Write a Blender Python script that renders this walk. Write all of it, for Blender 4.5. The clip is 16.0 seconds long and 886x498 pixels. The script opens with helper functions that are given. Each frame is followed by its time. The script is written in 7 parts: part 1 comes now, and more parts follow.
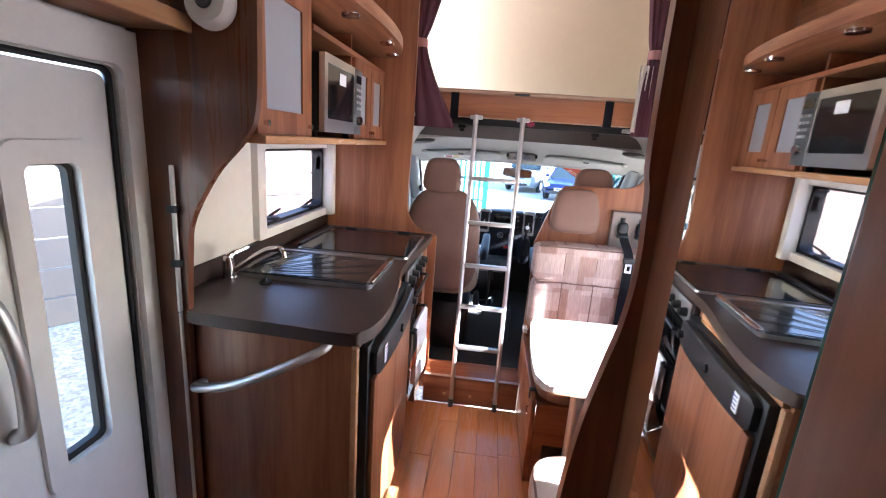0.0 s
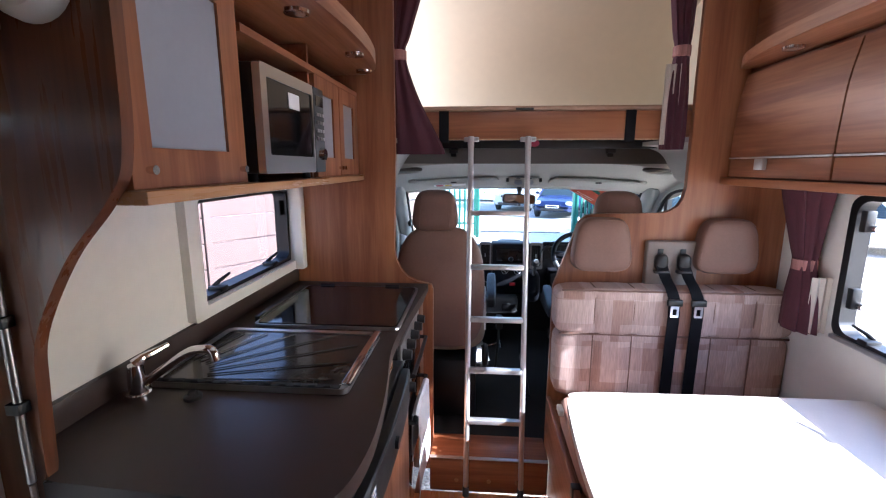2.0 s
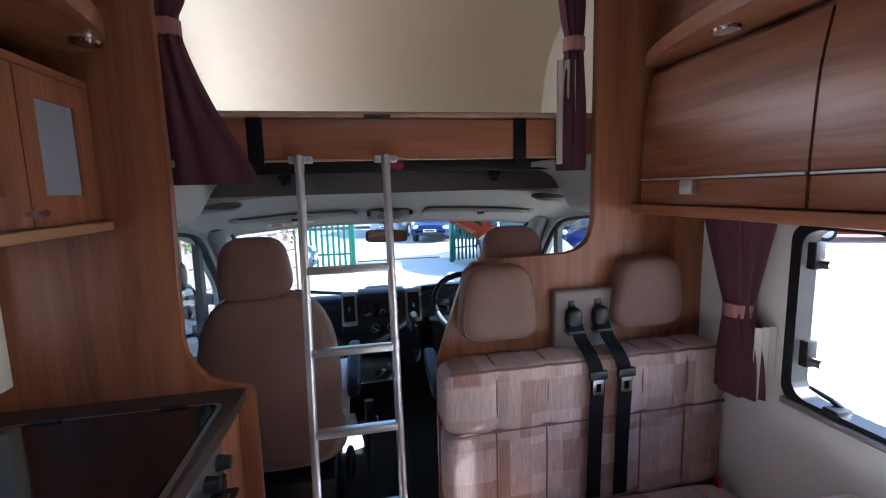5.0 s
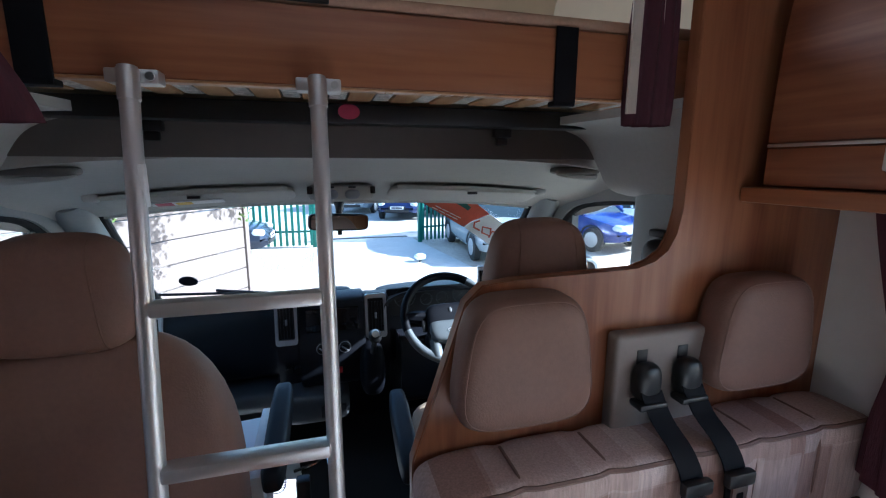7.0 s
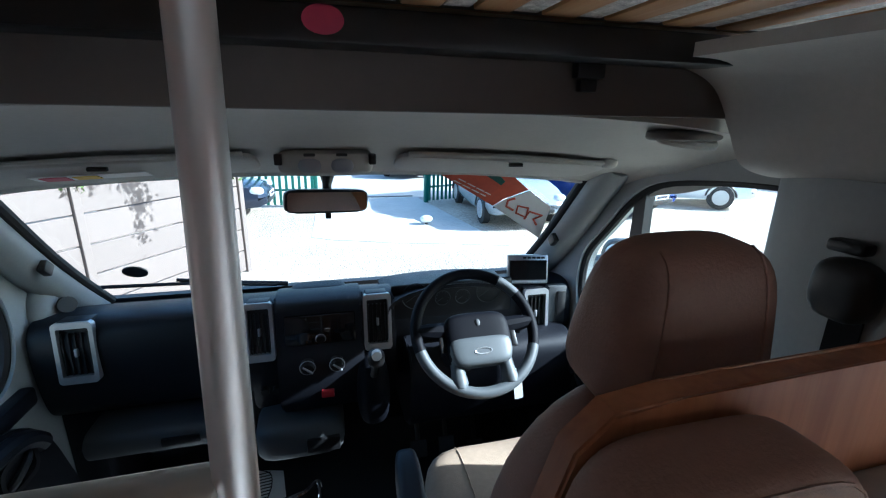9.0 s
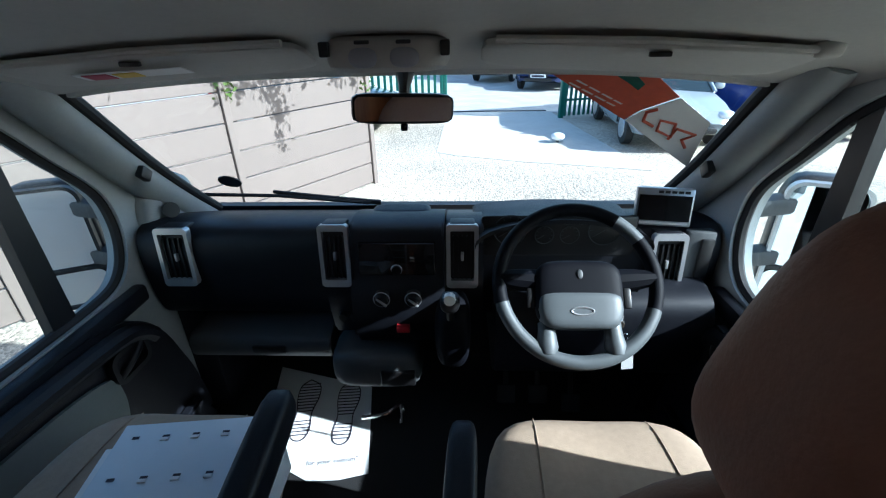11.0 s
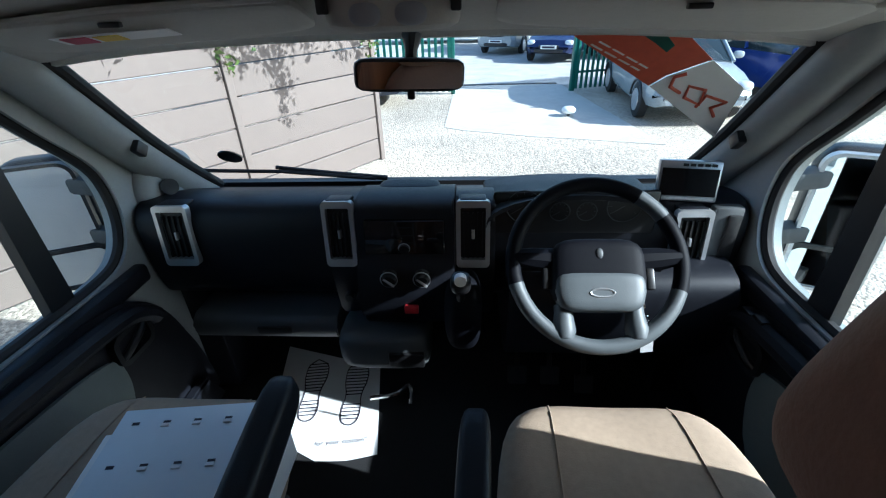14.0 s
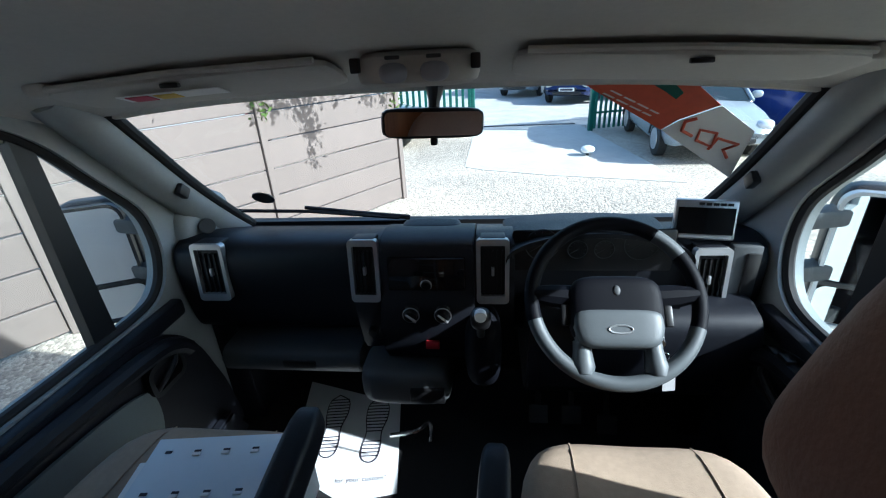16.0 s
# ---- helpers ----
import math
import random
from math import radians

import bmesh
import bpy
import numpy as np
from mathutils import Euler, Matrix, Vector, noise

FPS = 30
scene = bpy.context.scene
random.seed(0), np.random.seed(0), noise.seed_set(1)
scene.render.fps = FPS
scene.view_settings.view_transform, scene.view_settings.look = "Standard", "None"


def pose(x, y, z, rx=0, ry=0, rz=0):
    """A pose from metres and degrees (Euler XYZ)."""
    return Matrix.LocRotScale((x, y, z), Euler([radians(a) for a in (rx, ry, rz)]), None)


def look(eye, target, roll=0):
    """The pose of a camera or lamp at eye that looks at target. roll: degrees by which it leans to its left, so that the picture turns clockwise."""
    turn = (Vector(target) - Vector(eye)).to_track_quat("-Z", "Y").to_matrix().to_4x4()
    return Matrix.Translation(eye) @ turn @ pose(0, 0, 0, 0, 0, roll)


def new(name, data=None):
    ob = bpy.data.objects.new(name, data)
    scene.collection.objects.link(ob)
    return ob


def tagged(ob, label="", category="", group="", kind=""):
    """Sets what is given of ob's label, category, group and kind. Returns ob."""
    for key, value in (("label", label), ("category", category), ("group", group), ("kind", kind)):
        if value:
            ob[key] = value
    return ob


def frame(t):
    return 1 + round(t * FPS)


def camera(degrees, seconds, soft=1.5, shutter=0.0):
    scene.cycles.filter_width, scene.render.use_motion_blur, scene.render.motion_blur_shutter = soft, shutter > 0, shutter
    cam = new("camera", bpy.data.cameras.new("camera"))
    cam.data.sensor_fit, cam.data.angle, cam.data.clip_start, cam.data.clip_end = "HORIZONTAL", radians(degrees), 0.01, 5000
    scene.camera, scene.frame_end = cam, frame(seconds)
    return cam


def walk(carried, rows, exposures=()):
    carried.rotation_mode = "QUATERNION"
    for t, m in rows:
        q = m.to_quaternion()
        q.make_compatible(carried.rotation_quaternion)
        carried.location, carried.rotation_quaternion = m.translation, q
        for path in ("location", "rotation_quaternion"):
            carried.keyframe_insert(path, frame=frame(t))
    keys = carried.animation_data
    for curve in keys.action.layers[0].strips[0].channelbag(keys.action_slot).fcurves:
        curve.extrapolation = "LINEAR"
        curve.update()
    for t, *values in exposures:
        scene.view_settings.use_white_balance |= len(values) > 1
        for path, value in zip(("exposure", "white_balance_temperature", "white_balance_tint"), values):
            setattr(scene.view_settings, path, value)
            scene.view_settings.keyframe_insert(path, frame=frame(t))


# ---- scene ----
cam = camera(90.5, 16.0, soft=1.15)
PATH = [
    (0, (0.129, 0.183, 1.483), (-0.053, 2.117, 1.01), 4.1),
    (0.5, (0.066, 0.274, 1.486), (-0.056, 2.225, 1.062), 2.1),
    (1, (0.029, 0.41, 1.485), (-0.07, 2.367, 1.081), 1.2),
    (1.5, (0.027, 0.55, 1.495), (-0.253, 2.492, 1.107), 1.3),
    (2, (0.059, 0.646, 1.507), (-0.096, 2.605, 1.136), 0.1),
    (2.5, (0.041, 0.661, 1.492), (-0.281, 2.584, 1.044), 1.2),
    (3, (0.06, 0.681, 1.504), (-0.166, 2.627, 1.103), 0.7),
    (3.1, (0.06, 0.682, 1.497), (-0.141, 2.634, 1.108), 0.1),
    (3.5, (0.061, 0.778, 1.509), (-0.023, 2.742, 1.141), -0.9),
    (4, (0.065, 0.931, 1.518), (0.362, 2.877, 1.161), -2.4),
    (4.5, (0.13, 1.099, 1.509), (0.495, 3.044, 1.215), -3.4),
    (4.7, (0.151, 1.179, 1.528), (0.506, 3.129, 1.259), -2.3),
    (6.8, (0.302, 1.881, 1.499), (0.806, 3.785, 1.15), 0.1),
    (7, (0.274, 1.929, 1.502), (0.796, 3.823, 1.13), 0.1),
    (7.2, (0.263, 1.955, 1.486), (0.812, 3.847, 1.141), 0.7),
    (7.5, (0.238, 2.026, 1.495), (0.74, 3.909, 1.044), 1.6),
    (8, (0.294, 2.159, 1.52), (0.609, 4.07, 1.02), -0.2),
    (8.5, (0.296, 2.28, 1.526), (0.536, 4.205, 1.037), -0.1),
    (8.7, (0.304, 2.319, 1.515), (0.730, 4.211, 1.026), 0.7),
    (9, (0.337, 2.389, 1.508), (0.83, 4.245, 0.949), 0.9),
    (9.5, (0.42, 2.498, 1.497), (0.701, 4.381, 0.885), 1.2),
    (10, (0.465, 2.567, 1.474), (0.468, 4.422, 0.726), -1.2),
    (10.2, (0.471, 2.575, 1.47), (0.4, 4.414, 0.688), -1.9),
    (12.3, (0.455, 2.663, 1.429), (0.375, 4.386, 0.415), -0.8),
    (12.5, (0.459, 2.664, 1.428), (0.386, 4.386, 0.413), -1.0),
    (13, (0.462, 2.664, 1.429), (0.364, 4.392, 0.428), -2.2),
    (13.5, (0.466, 2.664, 1.428), (0.374, 4.396, 0.432), -2.2),
    (14, (0.458, 2.663, 1.429), (0.336, 4.395, 0.436), -2.0),
    (14.5, (0.457, 2.659, 1.433), (0.314, 4.4, 0.459), -2.3),
    (15, (0.457, 2.652, 1.435), (0.279, 4.4, 0.481), -3.0),
    (15.5, (0.456, 2.642, 1.439), (0.242, 4.408, 0.525), -2.9),
    (16, (0.46, 2.627, 1.447), (0.246, 4.43, 0.609), -3.1),
]
# the clip's camera opens up in the dark cabin and closes down before the windscreen
EXPOSURES = [(0, 3.9, 5450, 13), (0.6, 3.5, 5450, 14), (1.5, 3.3, 5350, 13), (2.0, 3.15, 5300, 13), (3.0, 2.85, 5150, 12), (4.0, 2.7, 5100, 10), (4.5, 2.5, 5100, 10), (7.0, 2.1, 4950, 5), (10.0, 1.7, 5050, 0), (12.5, 1.4, 5250, 2), (16.0, 1.4, 5250, 2)]
walk(cam, [(t, look(eye, target, roll)) for t, eye, target, roll in PATH], EXPOSURES)


# ---- light ----
SUN_FROM = Vector((0.92, -0.225, 0.555)).normalized()
world = bpy.data.worlds.new("sky")
scene.world = world
world.use_nodes = True
wn = world.node_tree.nodes
sky = wn.new("ShaderNodeTexSky")
sky.sky_type, sky.sun_disc = "NISHITA", False
sky.sun_elevation = math.asin(SUN_FROM.z)
sky.sun_rotation = math.atan2(SUN_FROM.x, SUN_FROM.y)
world.node_tree.links.new(sky.outputs[0], wn["Background"].inputs[0])
wn["Background"].inputs[1].default_value = 0.13
# strengths of the two added fill lamps
ROOF_FILL_W, LUTON_FILL_W = 0.15, 1.5
sun = new("sun", bpy.data.lights.new("sun", "SUN"))
sun.data.energy, sun.data.angle, sun.data.color = 5.0, radians(0.53), (1.0, 0.95, 0.88)
sun.matrix_world = look(SUN_FROM * 30, (0, 0, 0))


# ---- materials ----
def mat(name, color, rough=0.5, metal=0.0, vary=0.12, scale=6.0, bump=0.0, bscale=60.0, spec=0.5, stretch=(1, 1, 1), rvar=0.04, rand=0.0):
    """A plain surface with mottling at two scales, uneven gloss and fine relief."""
    m = bpy.data.materials.new(name)
    m.use_nodes = True
    n, l = m.node_tree.nodes, m.node_tree.links
    b = n["Principled BSDF"]
    co = n.new("ShaderNodeTexCoord")
    mp = n.new("ShaderNodeMapping")
    mp.inputs["Scale"].default_value = stretch
    l.new(co.outputs["Object"], mp.inputs[0])
    n1, n2 = n.new("ShaderNodeTexNoise"), n.new("ShaderNodeTexNoise")
    n1.inputs["Scale"].default_value, n1.inputs["Detail"].default_value = scale, 4
    n2.inputs["Scale"].default_value, n2.inputs["Detail"].default_value = scale * 9, 3
    ad = n.new("ShaderNodeMath")
    ad.operation = "ADD"
    for k, q in enumerate((n1, n2)):
        l.new(mp.outputs[0], q.inputs["Vector"])
        l.new(q.outputs[0], ad.inputs[k])
    rg = n.new("ShaderNodeMapRange")
    rg.inputs["From Min"].default_value, rg.inputs["From Max"].default_value = 0.65, 1.35
    l.new(ad.outputs[0], rg.inputs[0])
    mx = n.new("ShaderNodeMixRGB")
    mx.inputs[1].default_value = (*[min(1, c * (1 - vary)) for c in color], 1)
    mx.inputs[2].default_value = (*[min(1, c * (1 + vary)) for c in color], 1)
    l.new(rg.outputs[0], mx.inputs[0])
    out = mx.outputs[0]
    if rand:
        oi, hs, r2 = n.new("ShaderNodeObjectInfo"), n.new("ShaderNodeHueSaturation"), n.new("ShaderNodeMapRange")
        r2.inputs["To Min"].default_value, r2.inputs["To Max"].default_value = 1 - rand, 1 + rand
        l.new(oi.outputs["Random"], r2.inputs[0])
        l.new(r2.outputs[0], hs.inputs["Value"])
        l.new(out, hs.inputs["Color"])
        out = hs.outputs[0]
    l.new(out, b.inputs["Base Color"])
    rr = n.new("ShaderNodeMapRange")
    rr.inputs["To Min"].default_value, rr.inputs["To Max"].default_value = max(0.02, rough - rvar), min(1, rough + rvar)
    l.new(rg.outputs[0], rr.inputs[0])
    l.new(rr.outputs[0], b.inputs["Roughness"])
    b.inputs["Metallic"].default_value = metal
    b.inputs["Specular IOR Level"].default_value = spec
    if bump:
        n3, bp = n.new("ShaderNodeTexNoise"), n.new("ShaderNodeBump")
        n3.inputs["Scale"].default_value, n3.inputs["Detail"].default_value = bscale, 5
        l.new(mp.outputs[0], n3.inputs["Vector"])
        bp.inputs["Strength"].default_value, bp.inputs["Distance"].default_value = bump, 0.004
        l.new(n3.outputs[0], bp.inputs["Height"])
        l.new(bp.outputs[0], b.inputs["Normal"])
    return m


def wood(name, light, dark, axis, rough=0.36, rand=0.0):
    """Foil-faced timber with long grain along one axis."""
    m = bpy.data.materials.new(name)
    m.use_nodes = True
    n, l = m.node_tree.nodes, m.node_tree.links
    b = n["Principled BSDF"]
    co, mp = n.new("ShaderNodeTexCoord"), n.new("ShaderNodeMapping")
    s = [16.0, 16.0, 16.0]
    s["xyz".index(axis)] = 0.9
    mp.inputs["Scale"].default_value = s
    l.new(co.outputs["Object"], mp.inputs[0])
    oi = n.new("ShaderNodeObjectInfo")
    if rand:
        av = n.new("ShaderNodeVectorMath")
        av.operation = "MULTIPLY_ADD"
        av.inputs[1].default_value = (1, 1, 1)
        cx = n.new("ShaderNodeMath")
        cx.operation = "MULTIPLY"
        cx.inputs[1].default_value = 40
        l.new(oi.outputs["Random"], cx.inputs[0])
        l.new(mp.outputs[0], av.inputs[0])
        l.new(cx.outputs[0], av.inputs[2])
        vec = av.outputs[0]
    else:
        vec = mp.outputs[0]
    n1, n2, n3 = [n.new("ShaderNodeTexNoise") for _ in range(3)]
    for q, sc, de, di in ((n1, 1.0, 3, 0.6), (n2, 6.0, 4, 0.2), (n3, 0.25, 2, 0.0)):
        q.inputs["Scale"].default_value, q.inputs["Detail"].default_value, q.inputs["Distortion"].default_value = sc, de, di
        l.new(vec, q.inputs["Vector"])
    a1, a2 = n.new("ShaderNodeMath"), n.new("ShaderNodeMath")
    a1.operation = a2.operation = "MULTIPLY_ADD"
    a1.inputs[1].default_value, a2.inputs[1].default_value = 0.5, 0.6
    l.new(n2.outputs[0], a1.inputs[0])
    l.new(n1.outputs[0], a1.inputs[2])
    l.new(n3.outputs[0], a2.inputs[0])
    l.new(a1.outputs[0], a2.inputs[2])
    cr = n.new("ShaderNodeValToRGB")
    mr = n.new("ShaderNodeMapRange")
    mr.inputs["From Min"].default_value, mr.inputs["From Max"].default_value = 0.75, 1.35
    l.new(a2.outputs[0], mr.inputs[0])
    l.new(mr.outputs[0], cr.inputs[0])
    cr.color_ramp.elements[0].color, cr.color_ramp.elements[1].color = (*dark, 1), (*light, 1)
    cr.color_ramp.elements[0].position, cr.color_ramp.elements[1].position = 0.1, 0.85
    out = cr.outputs[0]
    if rand:
        hs, r2 = n.new("ShaderNodeHueSaturation"), n.new("ShaderNodeMapRange")
        r2.inputs["To Min"].default_value, r2.inputs["To Max"].default_value = 1 - rand, 1 + rand
        l.new(oi.outputs["Random"], r2.inputs[0])
        l.new(r2.outputs[0], hs.inputs["Value"])
        l.new(out, hs.inputs["Color"])
        out = hs.outputs[0]
    l.new(out, b.inputs["Base Color"])
    rr, bp = n.new("ShaderNodeMapRange"), n.new("ShaderNodeBump")
    rr.inputs["To Min"].default_value, rr.inputs["To Max"].default_value = rough + 0.08, rough - 0.06
    l.new(mr.outputs[0], rr.inputs[0])
    l.new(rr.outputs[0], b.inputs["Roughness"])
    bp.inputs["Strength"].default_value, bp.inputs["Distance"].default_value = 0.12, 0.002
    l.new(n2.outputs[0], bp.inputs["Height"])
    l.new(bp.outputs[0], b.inputs["Normal"])
    return m


def glass(name, tint=(1, 1, 1), mixed=0.08):
    """Thin clear pane: see-through with a sharp sheen."""
    m = bpy.data.materials.new(name)
    m.use_nodes = True
    n, l = m.node_tree.nodes, m.node_tree.links
    n.remove(n["Principled BSDF"])
    t, g, x, fr = n.new("ShaderNodeBsdfTransparent"), n.new("ShaderNodeBsdfGlossy"), n.new("ShaderNodeMixShader"), n.new("ShaderNodeLayerWeight")
    t.inputs[0].default_value = (*tint, 1)
    g.inputs["Roughness"].default_value = 0.02
    fr.inputs[0].default_value = 0.5
    pw, ml = n.new("ShaderNodeMath"), n.new("ShaderNodeMath")
    pw.operation, ml.operation = "POWER", "MULTIPLY_ADD"
    pw.inputs[1].default_value, ml.inputs[1].default_value, ml.inputs[2].default_value = 5.0, 0.8, 0.03
    l.new(fr.outputs["Facing"], pw.inputs[0])
    l.new(pw.outputs[0], ml.inputs[0])
    l.new(ml.outputs[0], x.inputs[0])
    l.new(t.outputs[0], x.inputs[1])
    l.new(g.outputs[0], x.inputs[2])
    l.new(x.outputs[0], n["Material Output"].inputs[0])
    return m


def patchwork(name):
    """Woven furnishing cloth: blocks of beige, rose and tan with fine weave and streaks."""
    m = mat(name, (0.5, 0.4, 0.33), 0.85, vary=0.1, scale=30, bump=0.35, bscale=300)
    n, l = m.node_tree.nodes, m.node_tree.links
    b = n["Principled BSDF"]
    co, mp = n.new("ShaderNodeTexCoord"), n.new("ShaderNodeMapping")
    l.new(co.outputs["Object"], mp.inputs[0])
    mp.inputs["Rotation"].default_value = (radians(90), 0, 0)
    layers = None
    for k, (bw, rh, c1, c2, fac) in enumerate(((0.164, 0.105, (0.60, 0.47, 0.41), (0.25, 0.115, 0.075), 1.0), (0.087, 0.19, (0.68, 0.57, 0.53), (0.26, 0.14, 0.105), 0.42))):
        br = n.new("ShaderNodeTexBrick")
        br.inputs["Scale"].default_value, br.inputs["Mortar Size"].default_value = 1.0, 0.0
        br.inputs["Color1"].default_value, br.inputs["Color2"].default_value = (*c1, 1), (*c2, 1)
        br.inputs["Brick Width"].default_value, br.inputs["Row Height"].default_value = bw, rh
        br.offset = 0.37
        l.new(mp.outputs[0], br.inputs["Vector"])
        if layers is None:
            layers = br.outputs[0]
        else:
            mx_ = n.new("ShaderNodeMixRGB")
            mx_.inputs[0].default_value = fac
            l.new(layers, mx_.inputs[1])
            l.new(br.outputs[0], mx_.inputs[2])
            layers = mx_.outputs[0]
    nz, sm = n.new("ShaderNodeTexNoise"), n.new("ShaderNodeMapping")
    sm.inputs["Scale"].default_value = (90, 90, 8)
    nz.inputs["Scale"].default_value = 2.5
    l.new(co.outputs["Object"], sm.inputs[0])
    l.new(sm.outputs[0], nz.inputs["Vector"])
    hs, mr = n.new("ShaderNodeHueSaturation"), n.new("ShaderNodeMapRange")
    mr.inputs["From Min"].default_value, mr.inputs["From Max"].default_value = 0.3, 0.7
    mr.inputs["To Min"].default_value, mr.inputs["To Max"].default_value = 0.84, 1.14
    l.new(nz.outputs[0], mr.inputs[0])
    l.new(mr.outputs[0], hs.inputs["Value"])
    l.new(layers, hs.inputs["Color"])
    l.new(hs.outputs[0], b.inputs["Base Color"])
    return m


def gravel(name, c1, c2, scale, bump=0.9):
    m = bpy.data.materials.new(name)
    m.use_nodes = True
    n, l = m.node_tree.nodes, m.node_tree.links
    b = n["Principled BSDF"]
    co = n.new("ShaderNodeTexCoord")
    v, nz, big = n.new("ShaderNodeTexVoronoi"), n.new("ShaderNodeTexNoise"), n.new("ShaderNodeTexNoise")
    v.inputs["Scale"].default_value = scale
    nz.inputs["Scale"].default_value, big.inputs["Scale"].default_value = scale * 3, 0.45
    for q in (v, nz, big):
        l.new(co.outputs["Object"], q.inputs["Vector"])
    sp, mx, hs, mr = n.new("ShaderNodeSeparateColor"), n.new("ShaderNodeMixRGB"), n.new("ShaderNodeHueSaturation"), n.new("ShaderNodeMapRange")
    l.new(v.outputs["Color"], sp.inputs[0])
    mx.inputs[1].default_value, mx.inputs[2].default_value = (*c1, 1), (*c2, 1)
    l.new(sp.outputs[0], mx.inputs[0])
    mr.inputs["From Min"].default_value, mr.inputs["From Max"].default_value = 0.3, 0.7
    mr.inputs["To Min"].default_value, mr.inputs["To Max"].default_value = 0.75, 1.2
    l.new(big.outputs[0], mr.inputs[0])
    l.new(mr.outputs[0], hs.inputs["Value"])
    l.new(mx.outputs[0], hs.inputs["Color"])
    l.new(hs.outputs[0], b.inputs["Base Color"])
    b.inputs["Roughness"].default_value = 0.9
    bp = n.new("ShaderNodeBump")
    bp.inputs["Strength"].default_value, bp.inputs["Distance"].default_value = bump, 0.02
    bp.invert = True
    l.new(v.outputs["Distance"], bp.inputs["Height"])
    l.new(bp.outputs[0], b.inputs["Normal"])
    return m


W_LIGHT, W_DARK = (0.345, 0.138, 0.060), (0.190, 0.062, 0.026)
M_WZ = wood("walnut_foil_upright", W_LIGHT, W_DARK, "z")
M_WY = wood("walnut_foil_lengthwise", W_LIGHT, W_DARK, "y")
M_WX = wood("walnut_foil_crosswise", W_LIGHT, W_DARK, "x")
# walnut foil darkened for the shade on the kitchen end panel
M_WSHADE = wood("shaded_walnut_foil", (0.185, 0.068, 0.030), (0.095, 0.031, 0.014), "z", 0.30)
M_EDGE = wood("light_wood_edging", (0.50, 0.27, 0.13), (0.36, 0.18, 0.08), "y", 0.3)
M_PLANK = wood("floor_laminate", (0.60, 0.26, 0.10), (0.43, 0.165, 0.06), "y", 0.26, rand=0.12)
M_WALL = mat("cream_wall_board", (0.80, 0.775, 0.72), 0.55, vary=0.03, scale=3, bump=0.05, bscale=200)
M_LUTON = mat("cream_lining", (0.76, 0.67, 0.52), 0.7, vary=0.03, scale=2, bump=0.06, bscale=150)
M_CEIL = mat("white_ceiling_board", (0.78, 0.76, 0.70), 0.6, vary=0.02)
M_WHITE = mat("white_plastic", (0.78, 0.77, 0.74), 0.38, vary=0.03, scale=4)
M_TOP = mat("dark_worktop_laminate", (0.046, 0.030, 0.025), 0.36, spec=0.32, vary=0.07, scale=25)
M_TABLE = mat("pale_table_laminate", (0.78, 0.75, 0.71), 0.42, vary=0.03, scale=20)
M_STEEL = mat("brushed_steel", (0.56, 0.55, 0.54), 0.34, 1.0, vary=0.03, scale=8, rvar=0.06, stretch=(1, 12, 1))
M_ALU = mat("satin_aluminium", (0.66, 0.65, 0.65), 0.42, 0.9, vary=0.03, scale=10, rvar=0.05)
M_CHROME = mat("chrome", (0.75, 0.75, 0.76), 0.1, 1.0, vary=0.02, rvar=0.04)
M_BLACK = mat("black_plastic", (0.009, 0.009, 0.010), 0.42, vary=0.2, scale=20)
M_GLOSS = mat("black_glass", (0.008, 0.008, 0.009), 0.07, vary=0.1, rvar=0.03)
M_RUBBER = mat("black_rubber", (0.012, 0.012, 0.013), 0.75, vary=0.2)
M_DASH = mat("charcoal_dashboard_plastic", (0.007, 0.008, 0.012), 0.48, spec=0.3, vary=0.15, scale=30, bump=0.15, bscale=500)
# near black carries the shade on the upper wheel; gear pod uses it too
M_WHEEL = mat("shaded_wheel_black", (0.003, 0.0034, 0.006), 0.6, spec=0.12, vary=0.1, scale=30, bump=0.1, bscale=500)
# lighter grey stands in for sun on the lower wheel
M_SUNRIM = mat("sunlit_rim_grey", (0.075, 0.085, 0.092), 0.5, vary=0.05, scale=20, bump=0.1, bscale=500)
M_DASHG = mat("grey_dashboard_plastic", (0.055, 0.06, 0.064), 0.55, vary=0.06, scale=20, bump=0.12, bscale=500)
M_SILVER = mat("silver_trim", (0.50, 0.51, 0.53), 0.33, 0.7, vary=0.04)
M_LINER = mat("grey_headliner", (0.46, 0.45, 0.42), 0.75, vary=0.05, scale=10, bump=0.12, bscale=400)
M_CABTRIM = mat("grey_cab_trim", (0.30, 0.32, 0.325), 0.5, vary=0.05, scale=10, bump=0.08, bscale=400)
M_TAUPE = mat("taupe_panel", (0.14, 0.128, 0.118), 0.6, vary=0.05)
M_SUEDE = mat("tan_suede", (0.34, 0.255, 0.18), 0.85, vary=0.12, scale=9, bump=0.2, bscale=350)
M_LEATHER = mat("brown_leatherette", (0.195, 0.110, 0.084), 0.55, spec=0.35, vary=0.08, scale=12, bump=0.18, bscale=260)
M_PATCH = patchwork("patchwork_cloth")
M_PIPING = mat("dark_piping", (0.17, 0.10, 0.075), 0.7)
M_CURTAIN = mat("burgundy_cloth", (0.075, 0.018, 0.028), 0.85, vary=0.2, scale=40, bump=0.3, bscale=300, stretch=(1, 1, 0.2))
M_CURTLINE = mat("cream_cloth", (0.62, 0.56, 0.48), 0.9, vary=0.06, scale=30, bump=0.2, bscale=300)
M_TIE = mat("rose_striped_cloth", (0.33, 0.15, 0.13), 0.8, vary=0.4, scale=30, stretch=(3, 3, 0.1))
